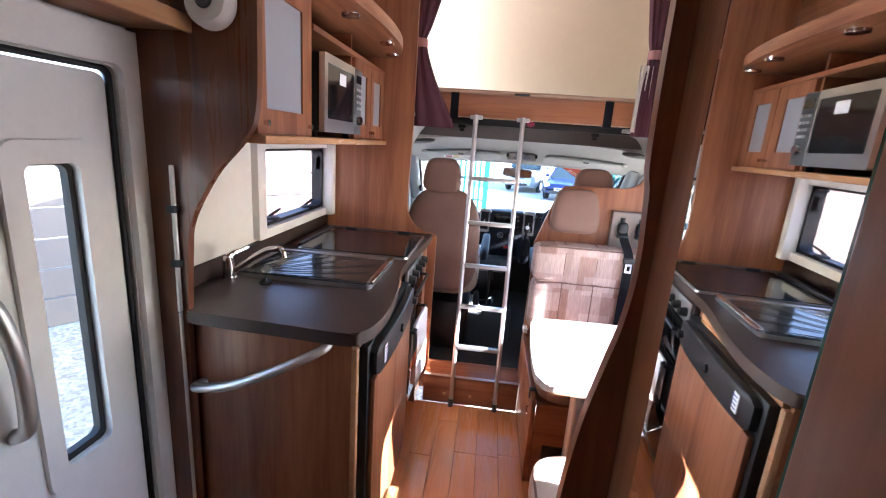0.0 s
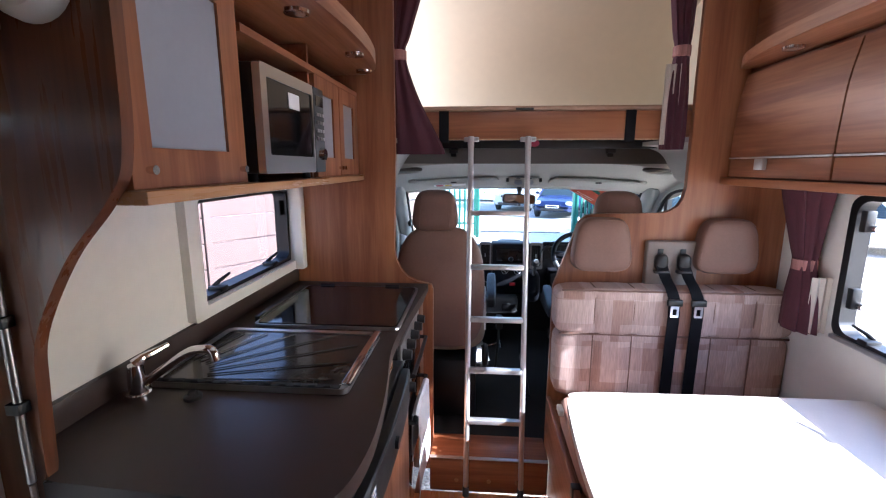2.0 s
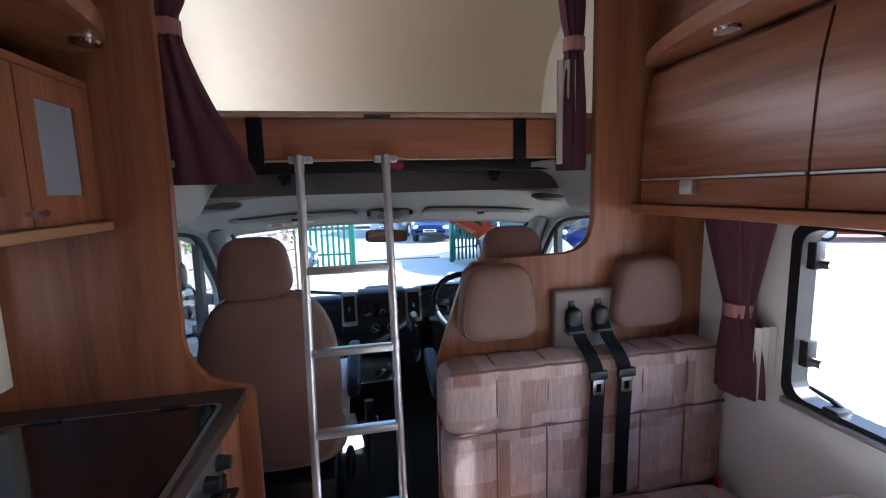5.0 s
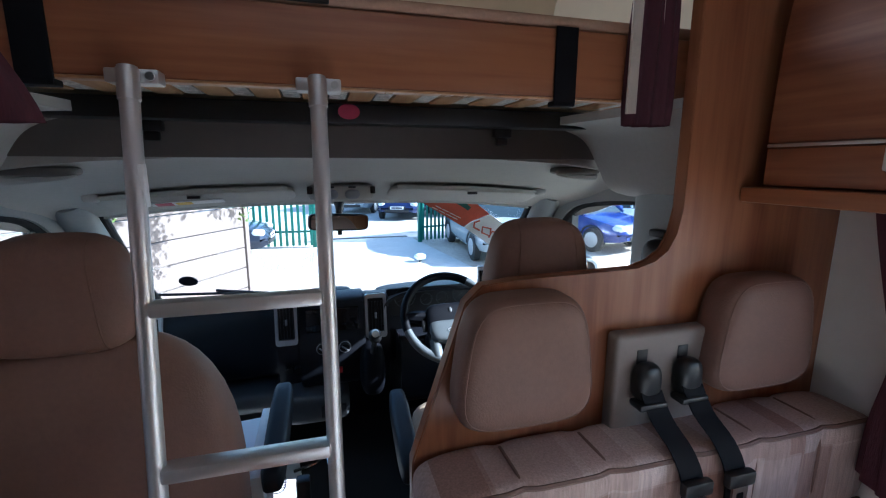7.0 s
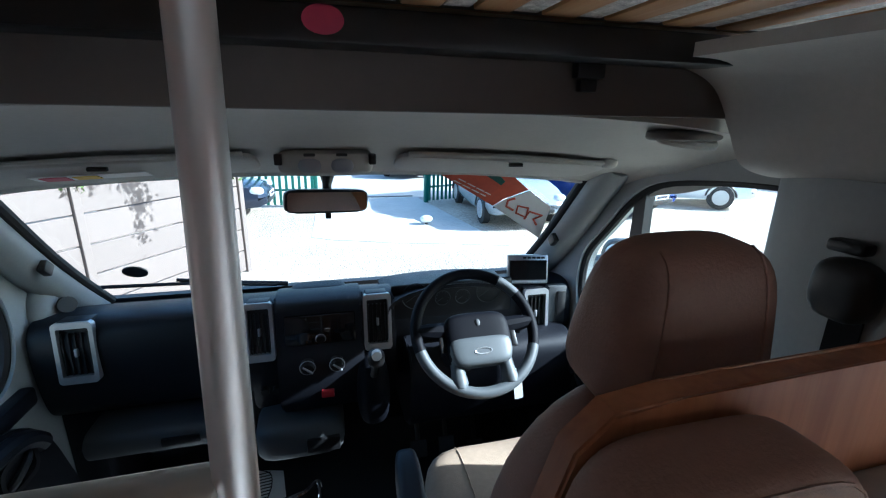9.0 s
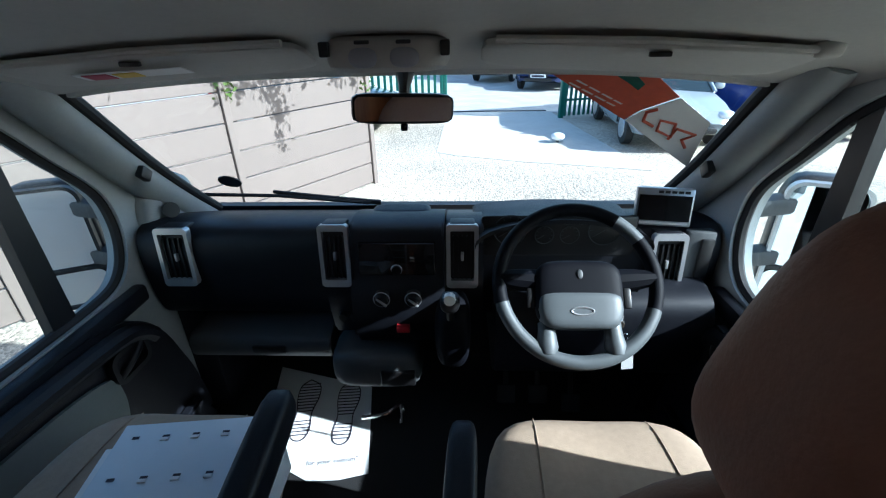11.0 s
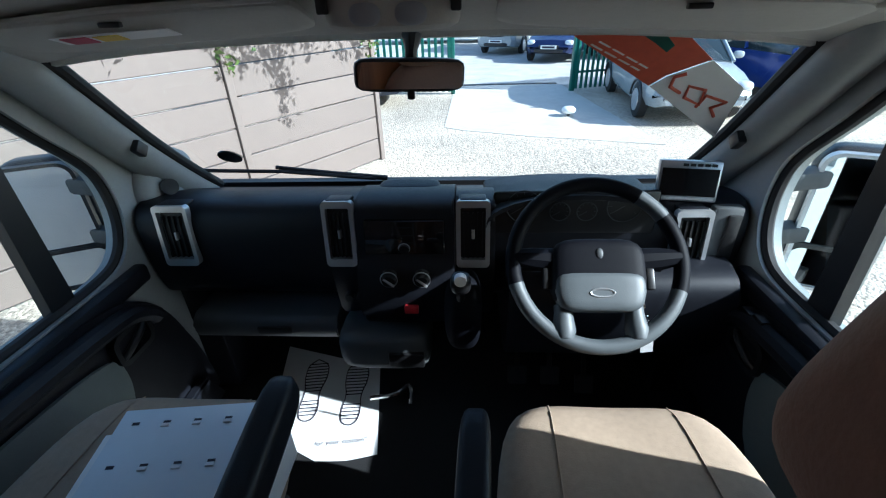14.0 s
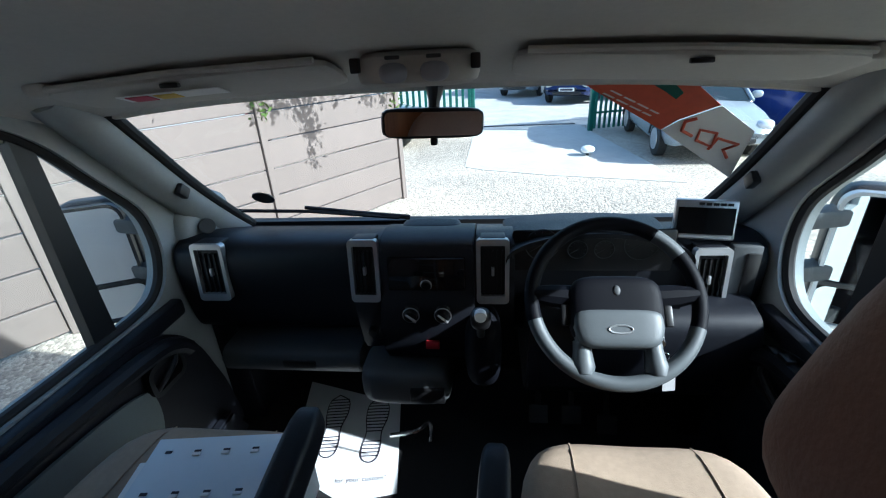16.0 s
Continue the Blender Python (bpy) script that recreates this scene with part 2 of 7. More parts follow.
M_BELT = mat("black_webbing", (0.006, 0.006, 0.008), 0.75, spec=0.15, vary=0.2, scale=80)
M_BELTBOX = mat("taupe_vinyl", (0.235, 0.195, 0.172), 0.6, vary=0.06, scale=12, bump=0.1, bscale=300)
M_INSERT = mat("pale_door_insert", (0.15, 0.175, 0.17), 0.6, vary=0.05, scale=12, bump=0.1, bscale=300)
M_FROST = mat("frosted_panel", (0.31, 0.32, 0.36), 0.35, vary=0.03)
M_GLASS = glass("clear_glass", (0.93, 0.96, 0.95))
M_ACRYLIC = glass("tinted_acrylic", (0.70, 0.65, 0.66))
M_SMOKE = glass("faintly_tinted_acrylic", (0.95, 0.94, 0.94))
M_MIRROR = mat("mirror_silver", (0.88, 0.90, 0.89), 0.015, 1.0, vary=0.0, rvar=0.0)
M_GREENEDGE = mat("glass_edge", (0.05, 0.12, 0.09), 0.15, vary=0.1)
M_RED = mat("red_plastic", (0.45, 0.02, 0.03), 0.4)
M_PINK = mat("red_sticker", (0.42, 0.035, 0.09), 0.5)
M_BLUE = mat("blue_sticker", (0.02, 0.05, 0.25), 0.4)
M_PAPER = mat("white_paper", (0.80, 0.80, 0.80), 0.7, vary=0.03)
M_BLUEPAPER = mat("pale_card", (0.66, 0.71, 0.76), 0.5, vary=0.02)
M_INK = mat("black_ink", (0.03, 0.025, 0.04), 0.7)
M_ORANGE = mat("orange_print", (0.55, 0.10, 0.05), 0.5)
M_YELLOW = mat("yellow_print", (0.65, 0.45, 0.05), 0.5)
M_CARPET = mat("black_cab_carpet", (0.010, 0.010, 0.011), 0.9, vary=0.3, scale=60, bump=0.3, bscale=300)
M_GRAVEL = gravel("yard_gravel", (0.64, 0.545, 0.43), (0.31, 0.26, 0.205), 36, 0.6)
M_CONC = mat("pale_concrete", (0.50, 0.465, 0.41), 0.85, vary=0.15, scale=1.2, bump=0.2, bscale=60)
M_ASPH = mat("worn_asphalt", (0.40, 0.38, 0.35), 0.9, vary=0.25, scale=2, bump=0.3, bscale=90)
M_BOARD = mat("brown_painted_concrete", (0.155, 0.122, 0.105), 0.7, vary=0.07, scale=2.2, bump=0.08, bscale=60, rand=0.05)
M_GREEN = mat("green_fence_paint", (0.012, 0.10, 0.075), 0.4, vary=0.15)
M_LEAF = mat("ivy_leaf", (0.09, 0.14, 0.03), 0.5, vary=0.35, scale=3)
M_STEM = mat("ivy_stem", (0.10, 0.07, 0.045), 0.8)
M_CARPETBED = mat("tan_mattress_cloth", (0.44, 0.28, 0.19), 0.85, vary=0.1, scale=20, bump=0.2, bscale=200)
M_SLAT = wood("pine_slat", (0.55, 0.33, 0.15), (0.42, 0.22, 0.09), "y", 0.5)
M_LABELW = mat("white_label", (0.75, 0.75, 0.75), 0.5, vary=0.02)
M_TYRE = mat("tyre", (0.015, 0.015, 0.015), 0.8, vary=0.2)
M_CARGLASS = mat("dark_car_glass", (0.02, 0.03, 0.035), 0.06, vary=0.05, rvar=0.02)
M_LAMP = mat("headlamp_lens", (0.6, 0.62, 0.64), 0.08, 0.3, vary=0.1, rvar=0.03)


# ---- building blocks ----
ORIGIN = {}


def thing(name, base, label, category, group=""):
    ob = new(name)
    ob.empty_display_size = 0.1
    ob.location = base
    ORIGIN[ob] = Vector(base)
    return tagged(ob, label, category, group)


def part(name, bm, material, parent=None, label="", smooth=True):
    """One bmesh, drawn in world places, as one mesh object under its thing."""
    o = ORIGIN.get(parent, Vector((0, 0, 0)))
    if o.length:
        bmesh.ops.translate(bm, vec=-o, verts=bm.verts)
    bmesh.ops.recalc_face_normals(bm, faces=bm.faces)
    me = bpy.data.meshes.new(name)
    bm.to_mesh(me)
    bm.free()
    if smooth:
        me.polygons.foreach_set("use_smooth", [True] * len(me.polygons))
        me.set_sharp_from_angle(angle=radians(35))
    ob = new(name, me)
    me.materials.append(material)
    if parent is not None:
        ob.parent = parent
        ORIGIN[ob] = o
    if label:
        ob["label"] = label
    return ob


def setting(name, bm, material, label, category):
    return tagged(part(name, bm, material), label, category, kind="structure")


def B():
    return bmesh.new()


def bx(bm, x0, x1, y0, y1, z0, z1, r=0.0, seg=2, m=None):
    q = bmesh.ops.create_cube(bm, size=1)["verts"]
    for v in q:
        v.co = Vector(((x0 + x1) / 2 + v.co.x * (x1 - x0), (y0 + y1) / 2 + v.co.y * (y1 - y0), (z0 + z1) / 2 + v.co.z * (z1 - z0)))
    if r:
        e = list({e for v in q for e in v.link_edges})
        q = bmesh.ops.bevel(bm, geom=e, offset=r, segments=seg, affect="EDGES", profile=0.5)["verts"]
    if m is not None:
        bmesh.ops.transform(bm, matrix=m, verts=q)
    return bm


def bxs(*a, **k):
    return bx(B(), *a, **k)


def cyl(bm, p0, p1, r, r2=None, seg=16):
    p0, p1 = Vector(p0), Vector(p1)
    d = p1 - p0
    m = Matrix.Translation((p0 + p1) / 2) @ d.to_track_quat("Z", "Y").to_matrix().to_4x4()
    bmesh.ops.create_cone(bm, cap_ends=True, segments=seg, radius1=r, radius2=r if r2 is None else r2, depth=d.length, matrix=m)
    return bm


def sup(bm, c, s, e=4.0, n=6, m=None, f=None):
    """A puffed box: half sizes s, squareness e; f bends its points."""
    made, g = {}, n + 1
    def vert(p):
        key = tuple(round(v * g * 2) for v in p)
        if key not in made:
            p = Vector(p)
            p = p / (abs(p.x) ** e + abs(p.y) ** e + abs(p.z) ** e) ** (1 / e)
            p = Vector((p.x * s[0], p.y * s[1], p.z * s[2]))
            if f:
                p = f(p)
            if m is not None:
                p = m.to_3x3() @ p
            made[key] = bm.verts.new(p + Vector(c))
        return made[key]
    for ax in range(3):
        for sg in (-1, 1):
            def at(i, j):
                p = [0, 0, 0]
                p[ax], p[(ax + 1) % 3], p[(ax + 2) % 3] = sg, -1 + 2 * i / g, -1 + 2 * j / g
                return vert(p)
            for i in range(g):
                for j in range(g):
                    bm.faces.new((at(i, j), at(i + 1, j), at(i + 1, j + 1), at(i, j + 1)))
    return bm


def ext(bm, pts, axis, a0, a1, r=0.0):
    """An outline in the plane across an axis, thickened from a0 to a1. axis x: (y, z); y: (x, z); z: (x, y)."""
    def at(p, a):
        return {"x": (a, p[0], p[1]), "y": (p[0], a, p[1]), "z": (p[0], p[1], a)}[axis]
    lo, hi = [bm.verts.new(at(p, a0)) for p in pts], [bm.verts.new(at(p, a1)) for p in pts]
    f1, f2 = bm.faces.new(lo), bm.faces.new(hi[::-1])
    for i in range(len(pts)):
        j = (i + 1) % len(pts)
        bm.faces.new((lo[j], lo[i], hi[i], hi[j]))
    if r:
        bmesh.ops.bevel(bm, geom=list(f1.edges) + list(f2.edges), offset=r, segments=2, affect="EDGES")
    return bm


def rrect(a0, a1, b0, b1, r, n=5):
    """A rounded rectangle as an outline."""
    p = []
    for ca, cb, t0 in ((a1 - r, b1 - r, 0), (a0 + r, b1 - r, 90), (a0 + r, b0 + r, 180), (a1 - r, b0 + r, 270)):
        for i in range(n + 1):
            t = radians(t0 + 90 * i / n)
            p.append((ca + r * math.cos(t), cb + r * math.sin(t)))
    return p


def hit2(c, t, poly):
    """Where the ray from c at angle t leaves an outline."""
    d, best = (math.cos(t), math.sin(t)), None
    for i in range(len(poly)):
        (ax, ay), (bx_, by_) = poly[i], poly[(i + 1) % len(poly)]
        ex, ey = bx_ - ax, by_ - ay
        den = d[0] * ey - d[1] * ex
        if abs(den) < 1e-12:
            continue
        s = ((ax - c[0]) * ey - (ay - c[1]) * ex) / den
        u = ((ax - c[0]) * d[1] - (ay - c[1]) * d[0]) / den
        if s > 1e-9 and -1e-6 <= u <= 1 + 1e-6 and (best is None or s > best):
            best = s
    return (c[0] + d[0] * best, c[1] + d[1] * best)


def holed(bm, outer, inner, axis, a0, a1):
    """A plate with an opening through it."""
    c = (sum(p[0] for p in inner) / len(inner), sum(p[1] for p in inner) / len(inner))
    ang = sorted({round(math.atan2(p[1] - c[1], p[0] - c[0]), 5) for p in outer + inner})
    def at(p, a):
        return bm.verts.new({"x": (a, p[0], p[1]), "y": (p[0], a, p[1]), "z": (p[0], p[1], a)}[axis])
    rings = [[at(hit2(c, t, q), a) for t in ang] for q, a in ((outer, a0), (inner, a0), (inner, a1), (outer, a1))]
    k = len(ang)
    for r0, r1 in ((0, 1), (1, 2), (2, 3), (3, 0)):
        for i in range(k):
            j = (i + 1) % k
            bm.faces.new((rings[r0][i], rings[r0][j], rings[r1][j], rings[r1][i]))
    return bm


def tube(bm, pts, r, seg=10, closed=False):
    """A round bar along a line of points; r one number or one for each point."""
    pts = [Vector(p) for p in pts]
    k = len(pts)
    rings, up = [], None
    for i, p in enumerate(pts):
        a = pts[(i - 1) % k] if closed or i else p
        b = pts[(i + 1) % k] if closed or i < k - 1 else p
        d = (b - a).normalized()
        if up is None:
            up = d.orthogonal().normalized()
        up = (up - d * up.dot(d)).normalized()
        s = d.cross(up)
        rr = r[i] if isinstance(r, (list, tuple)) else r
        rings.append([bm.verts.new(p + (up * math.cos(2 * math.pi * j / seg) + s * math.sin(2 * math.pi * j / seg)) * rr) for j in range(seg)])
    for i in range(k if closed else k - 1):
        q, w = rings[i], rings[(i + 1) % k]
        for j in range(seg):
            bm.faces.new((q[j], q[(j + 1) % seg], w[(j + 1) % seg], w[j]))
    if not closed:
        bm.faces.new(rings[0][::-1])
        bm.faces.new(rings[-1])
    return bm


def sheet(bm, grid, thick=None):
    """A surface over rows of points; thick: a vector by which its back lies off."""
    vs = [[bm.verts.new(p) for p in row] for row in grid]
    faces = [bm.faces.new((vs[i][j], vs[i][j + 1], vs[i + 1][j + 1], vs[i + 1][j])) for i in range(len(vs) - 1) for j in range(len(vs[0]) - 1)]
    if thick is not None:
        t = Vector(thick)
        bk = [[bm.verts.new(v.co + t) for v in row] for row in vs]
        for i in range(len(vs) - 1):
            for j in range(len(vs[0]) - 1):
                bm.faces.new((bk[i][j], bk[i + 1][j], bk[i + 1][j + 1], bk[i][j + 1]))
        rim = [vs[0][j] for j in range(len(vs[0]))] + [vs[i][-1] for i in range(1, len(vs))] + [vs[-1][j] for j in range(len(vs[0]) - 2, -1, -1)] + [vs[i][0] for i in range(len(vs) - 2, 0, -1)]
        rib = [bk[0][j] for j in range(len(vs[0]))] + [bk[i][-1] for i in range(1, len(vs))] + [bk[-1][j] for j in range(len(vs[0]) - 2, -1, -1)] + [bk[i][0] for i in range(len(vs) - 2, 0, -1)]
        for i in range(len(rim)):
            j = (i + 1) % len(rim)
            bm.faces.new((rim[i], rim[j], rib[j], rib[i]))
    return bm


def smoothline(pts, n=8):
    """A flowing line through points."""
    pts = [Vector(p) for p in pts]
    out = []
    for i in range(len(pts) - 1):
        a, b, c, d = pts[max(i - 1, 0)], pts[i], pts[i + 1], pts[min(i + 2, len(pts) - 1)]
        for k in range(n):
            t = k / n
            out.append(0.5 * ((2 * b) + (c - a) * t + (2 * a - 5 * b + 4 * c - d) * t * t + (3 * b - a - 3 * c + d) * t ** 3))
    return out + [pts[-1]]


def flow2(pts, n=6):
    return [(v.x, v.y) for v in smoothline([(p[0], p[1], 0) for p in pts], n)]


def turn(c, m):
    """A turn m about the point c."""
    return Matrix.Translation(c) @ m @ Matrix.Translation(-Vector(c))


# ---- shell of the motorhome ----
XL, XR, YB, CZ = -0.80, 1.38, -0.60, 2.22      # inner walls, back wall, ceiling
CX = 0.345                                     # the cab's middle line


def shell():
    setting("floor", bxs(XL - 0.05, XR + 0.05, YB, 2.47, -0.06, -0.006), M_WX, "timber floor deck under the laminate planks", "floor")
    setting("cab_floor", bxs(-0.56, 1.26, 2.62, 4.15, 0.10, 0.168), M_CARPET, "black carpeted cab floor", "floor")
    # ceiling has an opening for the added, unseen rooflight
    bm = holed(B(), [(XL - 0.05, 0.7), (XR + 0.05, 0.7), (XR + 0.05, 2.60), (XL - 0.05, 2.60)], rrect(-0.15, 0.75, 1.42, 2.14, 0.04), "z", CZ, CZ + 0.04)
    bx(bm, XL - 0.05, XR + 0.05, YB, 0.7, CZ, CZ + 0.04)
    setting("ceiling", bm, M_CEIL, "plain white ceiling board of the living area", "ceiling")
    setting("wall_back", bxs(XL - 0.05, XR + 0.05, YB - 0.04, YB, -0.06, CZ), M_WZ, "plain wood-faced wall behind the walkway", "wall")
    bm = B()
    holed(bm, [(0.20, -0.06), (1.31, -0.06), (1.31, CZ), (0.20, CZ)], rrect(0.36, 1.24, 0.02, 1.63, 0.05), "x", XL - 0.045, XL)
    bx(bm, XL - 0.045, XL, YB, 0.20, -0.06, CZ)
    holed(bm, [(1.31, -0.06), (2.66, -0.06), (2.66, CZ), (1.31, CZ)], rrect(1.90, 2.60, 1.085, 1.40, 0.03), "x", XL - 0.045, XL)
    setting("wall_left", bm, M_WALL, "cream faced side wall with door and kitchen window openings", "wall")
    bm = B()
    holed(bm, [(0.95, -0.06), (2.66, -0.06), (2.66, CZ), (0.95, CZ)], rrect(1.09, 2.295, 0.905, 1.40, 0.05), "x", XR, XR + 0.045)
    bx(bm, XR, XR + 0.045, YB, 0.95, -0.06, CZ)
    setting("wall_right", bm, M_WALL, "cream faced side wall with a wide dinette window opening", "wall")
    # bulkhead between living area and cab, cut out around the seats
    left = [(-0.80, 0.0), (-0.145, 0.0), (-0.143, 0.94), (-0.15, 0.962), (-0.17, 0.968), (-0.22, 0.975), (-0.262, 0.995), (-0.295, 1.03), (-0.318, 1.08), (-0.325, 1.13), (-0.31, 1.55), (-0.31, CZ), (-0.80, CZ)]
    setting("bulkhead_left", ext(B(), left, "y", 2.615, 2.645, 0.003), M_WZ, "wood-faced partition with a curved cutout beside the hob", "wall")
    right = [(0.405, 0.0), (1.38, 0.0), (1.38, CZ), (0.955, CZ), (0.955, 1.42), (0.948, 1.37), (0.93, 1.336), (0.90, 1.315), (0.86, 1.303), (0.60, 1.30), (0.54, 1.295), (0.508, 1.265), (0.41, 0.97)]
    setting("bulkhead_right", ext(B(), right, "y", 2.63, 2.66, 0.003), M_WZ, "wood-faced partition behind the dinette seat, cut low beside the driver", "wall")
    # end panel between the entrance and the kitchen, its shade put into the wood colour
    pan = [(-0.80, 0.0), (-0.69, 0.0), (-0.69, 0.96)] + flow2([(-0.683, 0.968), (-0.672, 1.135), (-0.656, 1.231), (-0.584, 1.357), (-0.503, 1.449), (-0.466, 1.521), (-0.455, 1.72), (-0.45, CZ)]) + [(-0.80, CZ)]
    setting("end_panel_kitchen", ext(B(), pan, "y", 1.268, 1.292, 0.003), M_WSHADE, "wood end panel with a sweeping curved edge, shade put into its colour", "wall")
    pan = [(1.38, 0.0), (0.31, 0.0), (0.31, 0.7)] + flow2([(0.312, 0.78), (0.320, 0.90), (0.335, 1.02), (0.359, 1.136), (0.373, 1.20), (0.383, 1.30), (0.378, 1.42), (0.368, 1.55), (0.366, CZ)]) + [(1.38, CZ)]
    setting("end_panel_washroom", ext(B(), pan, "y", 0.90, 0.925, 0.003), M_WZ, "wood end panel with a curved edge by the washroom", "wall")
    setting("washroom_wall", bxs(0.40, 0.425, 0.30, 0.90, 0.0, CZ), M_WZ, "plain wood washroom wall", "wall")
    # over-cab sleeping space
    bm = B()
    prof = flow2([(4.05, 1.66), (4.04, 1.95), (3.92, 2.30), (3.62, 2.50), (3.2, 2.56), (2.62, 2.57)], 5)
    sheet(bm, [[(x, y, z) for x in np.linspace(-0.84, 1.42, 9)] for y, z in prof], (0, 0.02, 0.03))
    setting("luton_shell", bm, M_LUTON, "smooth cream lining of the over-cab sleeping space", "wall")
    bm = B()
    side = [(2.645, 1.60)] + [(y, z + 0.02) for y, z in prof] + [(2.645, 2.59)]
    # left opening holds the added fill lamp and stays out of view
    holed(bm, side, rrect(3.30, 3.85, 1.86, 2.20, 0.06), "x", -0.84, -0.80)
    ext(bm, side, "x", 1.38, 1.42)
    bx(bm, -0.84, 1.42, 2.60, 2.62, CZ, 2.60)
    setting("luton_side_walls", bm, M_LUTON, "cream side walls of the over-cab space", "wall")
    setting("luton_floor", bxs(-0.84, 1.42, 3.06, 4.07, 1.63, 1.66), M_LUTON, "board under the over-cab mattress", "floor")


shell()

# unseen rooflight added as a fill lamp for the living area
rooflight = new("unseen_rooflight_fill", bpy.data.lights.new("unseen_rooflight_fill", "AREA"))
rooflight.data.shape, rooflight.data.size, rooflight.data.size_y = "RECTANGLE", 0.86, 0.68
rooflight.data.energy, rooflight.data.color = ROOF_FILL_W, (1.0, 0.98, 0.96)
rooflight.matrix_world = look((0.30, 1.78, CZ + 0.03), (0.30, 1.78, 0))
# added fill lamp for the luton; its side window is unseen
lw = new("luton_unseen_fill", bpy.data.lights.new("luton_unseen_fill", "AREA"))
lw.data.shape, lw.data.size, lw.data.size_y = "RECTANGLE", 0.5, 0.3
lw.data.energy, lw.data.color = LUTON_FILL_W, (1.0, 0.98, 0.95)
lw.matrix_world = look((XL - 0.02, 3.57, 2.03), (0.3, 3.2, 2.03))
# added cover keeps direct sun out of the roof opening
setting("rooflight_sun_block", bxs(-0.2, 0.8, 1.37, 2.19, CZ + 0.06, CZ + 0.10, 0.02), M_WHITE, "unseen white cover added over the rooflight to stop the sun", "window")


def step():
    t = thing("entry_step", (0.12, 2.47, 0), "wood-covered step up to the cab with a metal nosing", "step")
    part("riser", bxs(-0.145, 0.40, 2.472, 2.49, 0.0, 0.155, 0.002), M_WX, t)
    part("tread", bxs(-0.145, 0.40, 2.47, 2.66, 0.155, 0.174, 0.003), M_WX, t)
    part("nosing", bxs(-0.145, 0.40, 2.462, 2.482, 0.1742, 0.1785, 0.001), M_ALU, t, "thin metal nosing")
    for x in (-0.02, 0.13, 0.26):
        part("screw_cap", cyl(B(), (x, 2.466, 0.06), (x, 2.473, 0.06), 0.009, seg=12), M_EDGE, t)


step()


# ---- kitchen ----
def worktop():
    t = thing("worktop", (-0.5, 1.9, 0.94), "dark brown laminate worktop with a curved front edge", "worktop")
    line = [(-0.798, 2.612), (-0.165, 2.612)] + flow2([(-0.168, 2.45), (-0.188, 2.1), (-0.19, 1.86), (-0.158, 1.63), (-0.143, 1.45), (-0.15, 1.33), (-0.172, 1.262), (-0.215, 1.235), (-0.4, 1.246), (-0.685, 1.262)]) + [(-0.70, 1.295), (-0.798, 1.295)]
    part("top", ext(B(), line, "z", 0.932, 0.97, 0.004), M_TOP, t)
    part("upstand", bxs(-0.799, -0.782, 1.295, 2.612, 0.972, 1.035, 0.002), M_TOP, t)


def kitchen_unit():
    t = thing("kitchen_unit", (-0.5, 1.9, 0), "wood-faced kitchen base unit under a dark worktop", "cabinet")
    part("end_face", bxs(-0.685, -0.215, 1.296, 1.312, 0.0, 0.931, 0.002), M_WZ, t)
    part("carcass", bxs(-0.798, -0.225, 1.314, 2.612, 0.08, 0.93), M_WZ, t)
    part("plinth", bxs(-0.78, -0.26, 1.32, 2.61, 0.0, 0.078), M_WX, t)
    part("end_stile", bxs(-0.224, -0.19, 2.44, 2.612, 0.0, 0.931, 0.003), M_WZ, t)
    part("top_rail", bxs(-0.224, -0.196, 1.312, 1.90, 0.892, 0.931, 0.002), M_EDGE, t)
    part("corner_post", bxs(-0.232, -0.198, 1.297, 1.322, 0.0, 0.892, 0.006), M_EDGE, t)
    part("towel_rail", tube(B(), smoothline([(-0.665, 1.292, 0.735), (-0.66, 1.245, 0.742), (-0.52, 1.212, 0.79), (-0.36, 1.218, 0.868), (-0.285, 1.25, 0.905), (-0.28, 1.294, 0.908)]), 0.0135, 12), M_ALU, t, "curved satin metal rail")


def fridge():
    t = thing("fridge", (-0.2, 1.63, 0), "wood-fronted fridge with a black frame and control strip", "fridge")
    part("frame", bxs(-0.222, -0.174, 1.324, 1.96, 0.09, 0.89, 0.003), M_BLACK, t, "black plastic frame")
    def bowed(p):
        return Vector((p.x + 0.012 * (1 - (p.y / 0.3) ** 2), p.y, p.z))
    d = part("door", bxs(-0.1735, -0.156, 1.345, 1.945, 0.12, 0.775, 0.004), M_WZ, t, "wood-grain door")
    c = part("control_strip", sup(B(), (-0.162, 1.645, 0.832), (0.016, 0.305, 0.052), 8, 5, f=bowed), M_BLACK, t, "glossy black control strip")
    part("knob", cyl(B(), (-0.149, 1.62, 0.83), (-0.126, 1.62, 0.83), 0.017, 0.015), M_BLACK, c)
    part("knob", cyl(B(), (-0.149, 1.90, 0.83), (-0.126, 1.90, 0.83), 0.017, 0.015), M_BLACK, c)
    part("label", bxs(-0.1435, -0.1405, 1.40, 1.49, 0.805, 0.862), M_LABELW, c, "white sticker")
    for k in range(4):
        part("print_line", bxs(-0.1406, -0.140, 1.408, 1.482, 0.813 + k * 0.012, 0.817 + k * 0.012), M_BLUE, c)


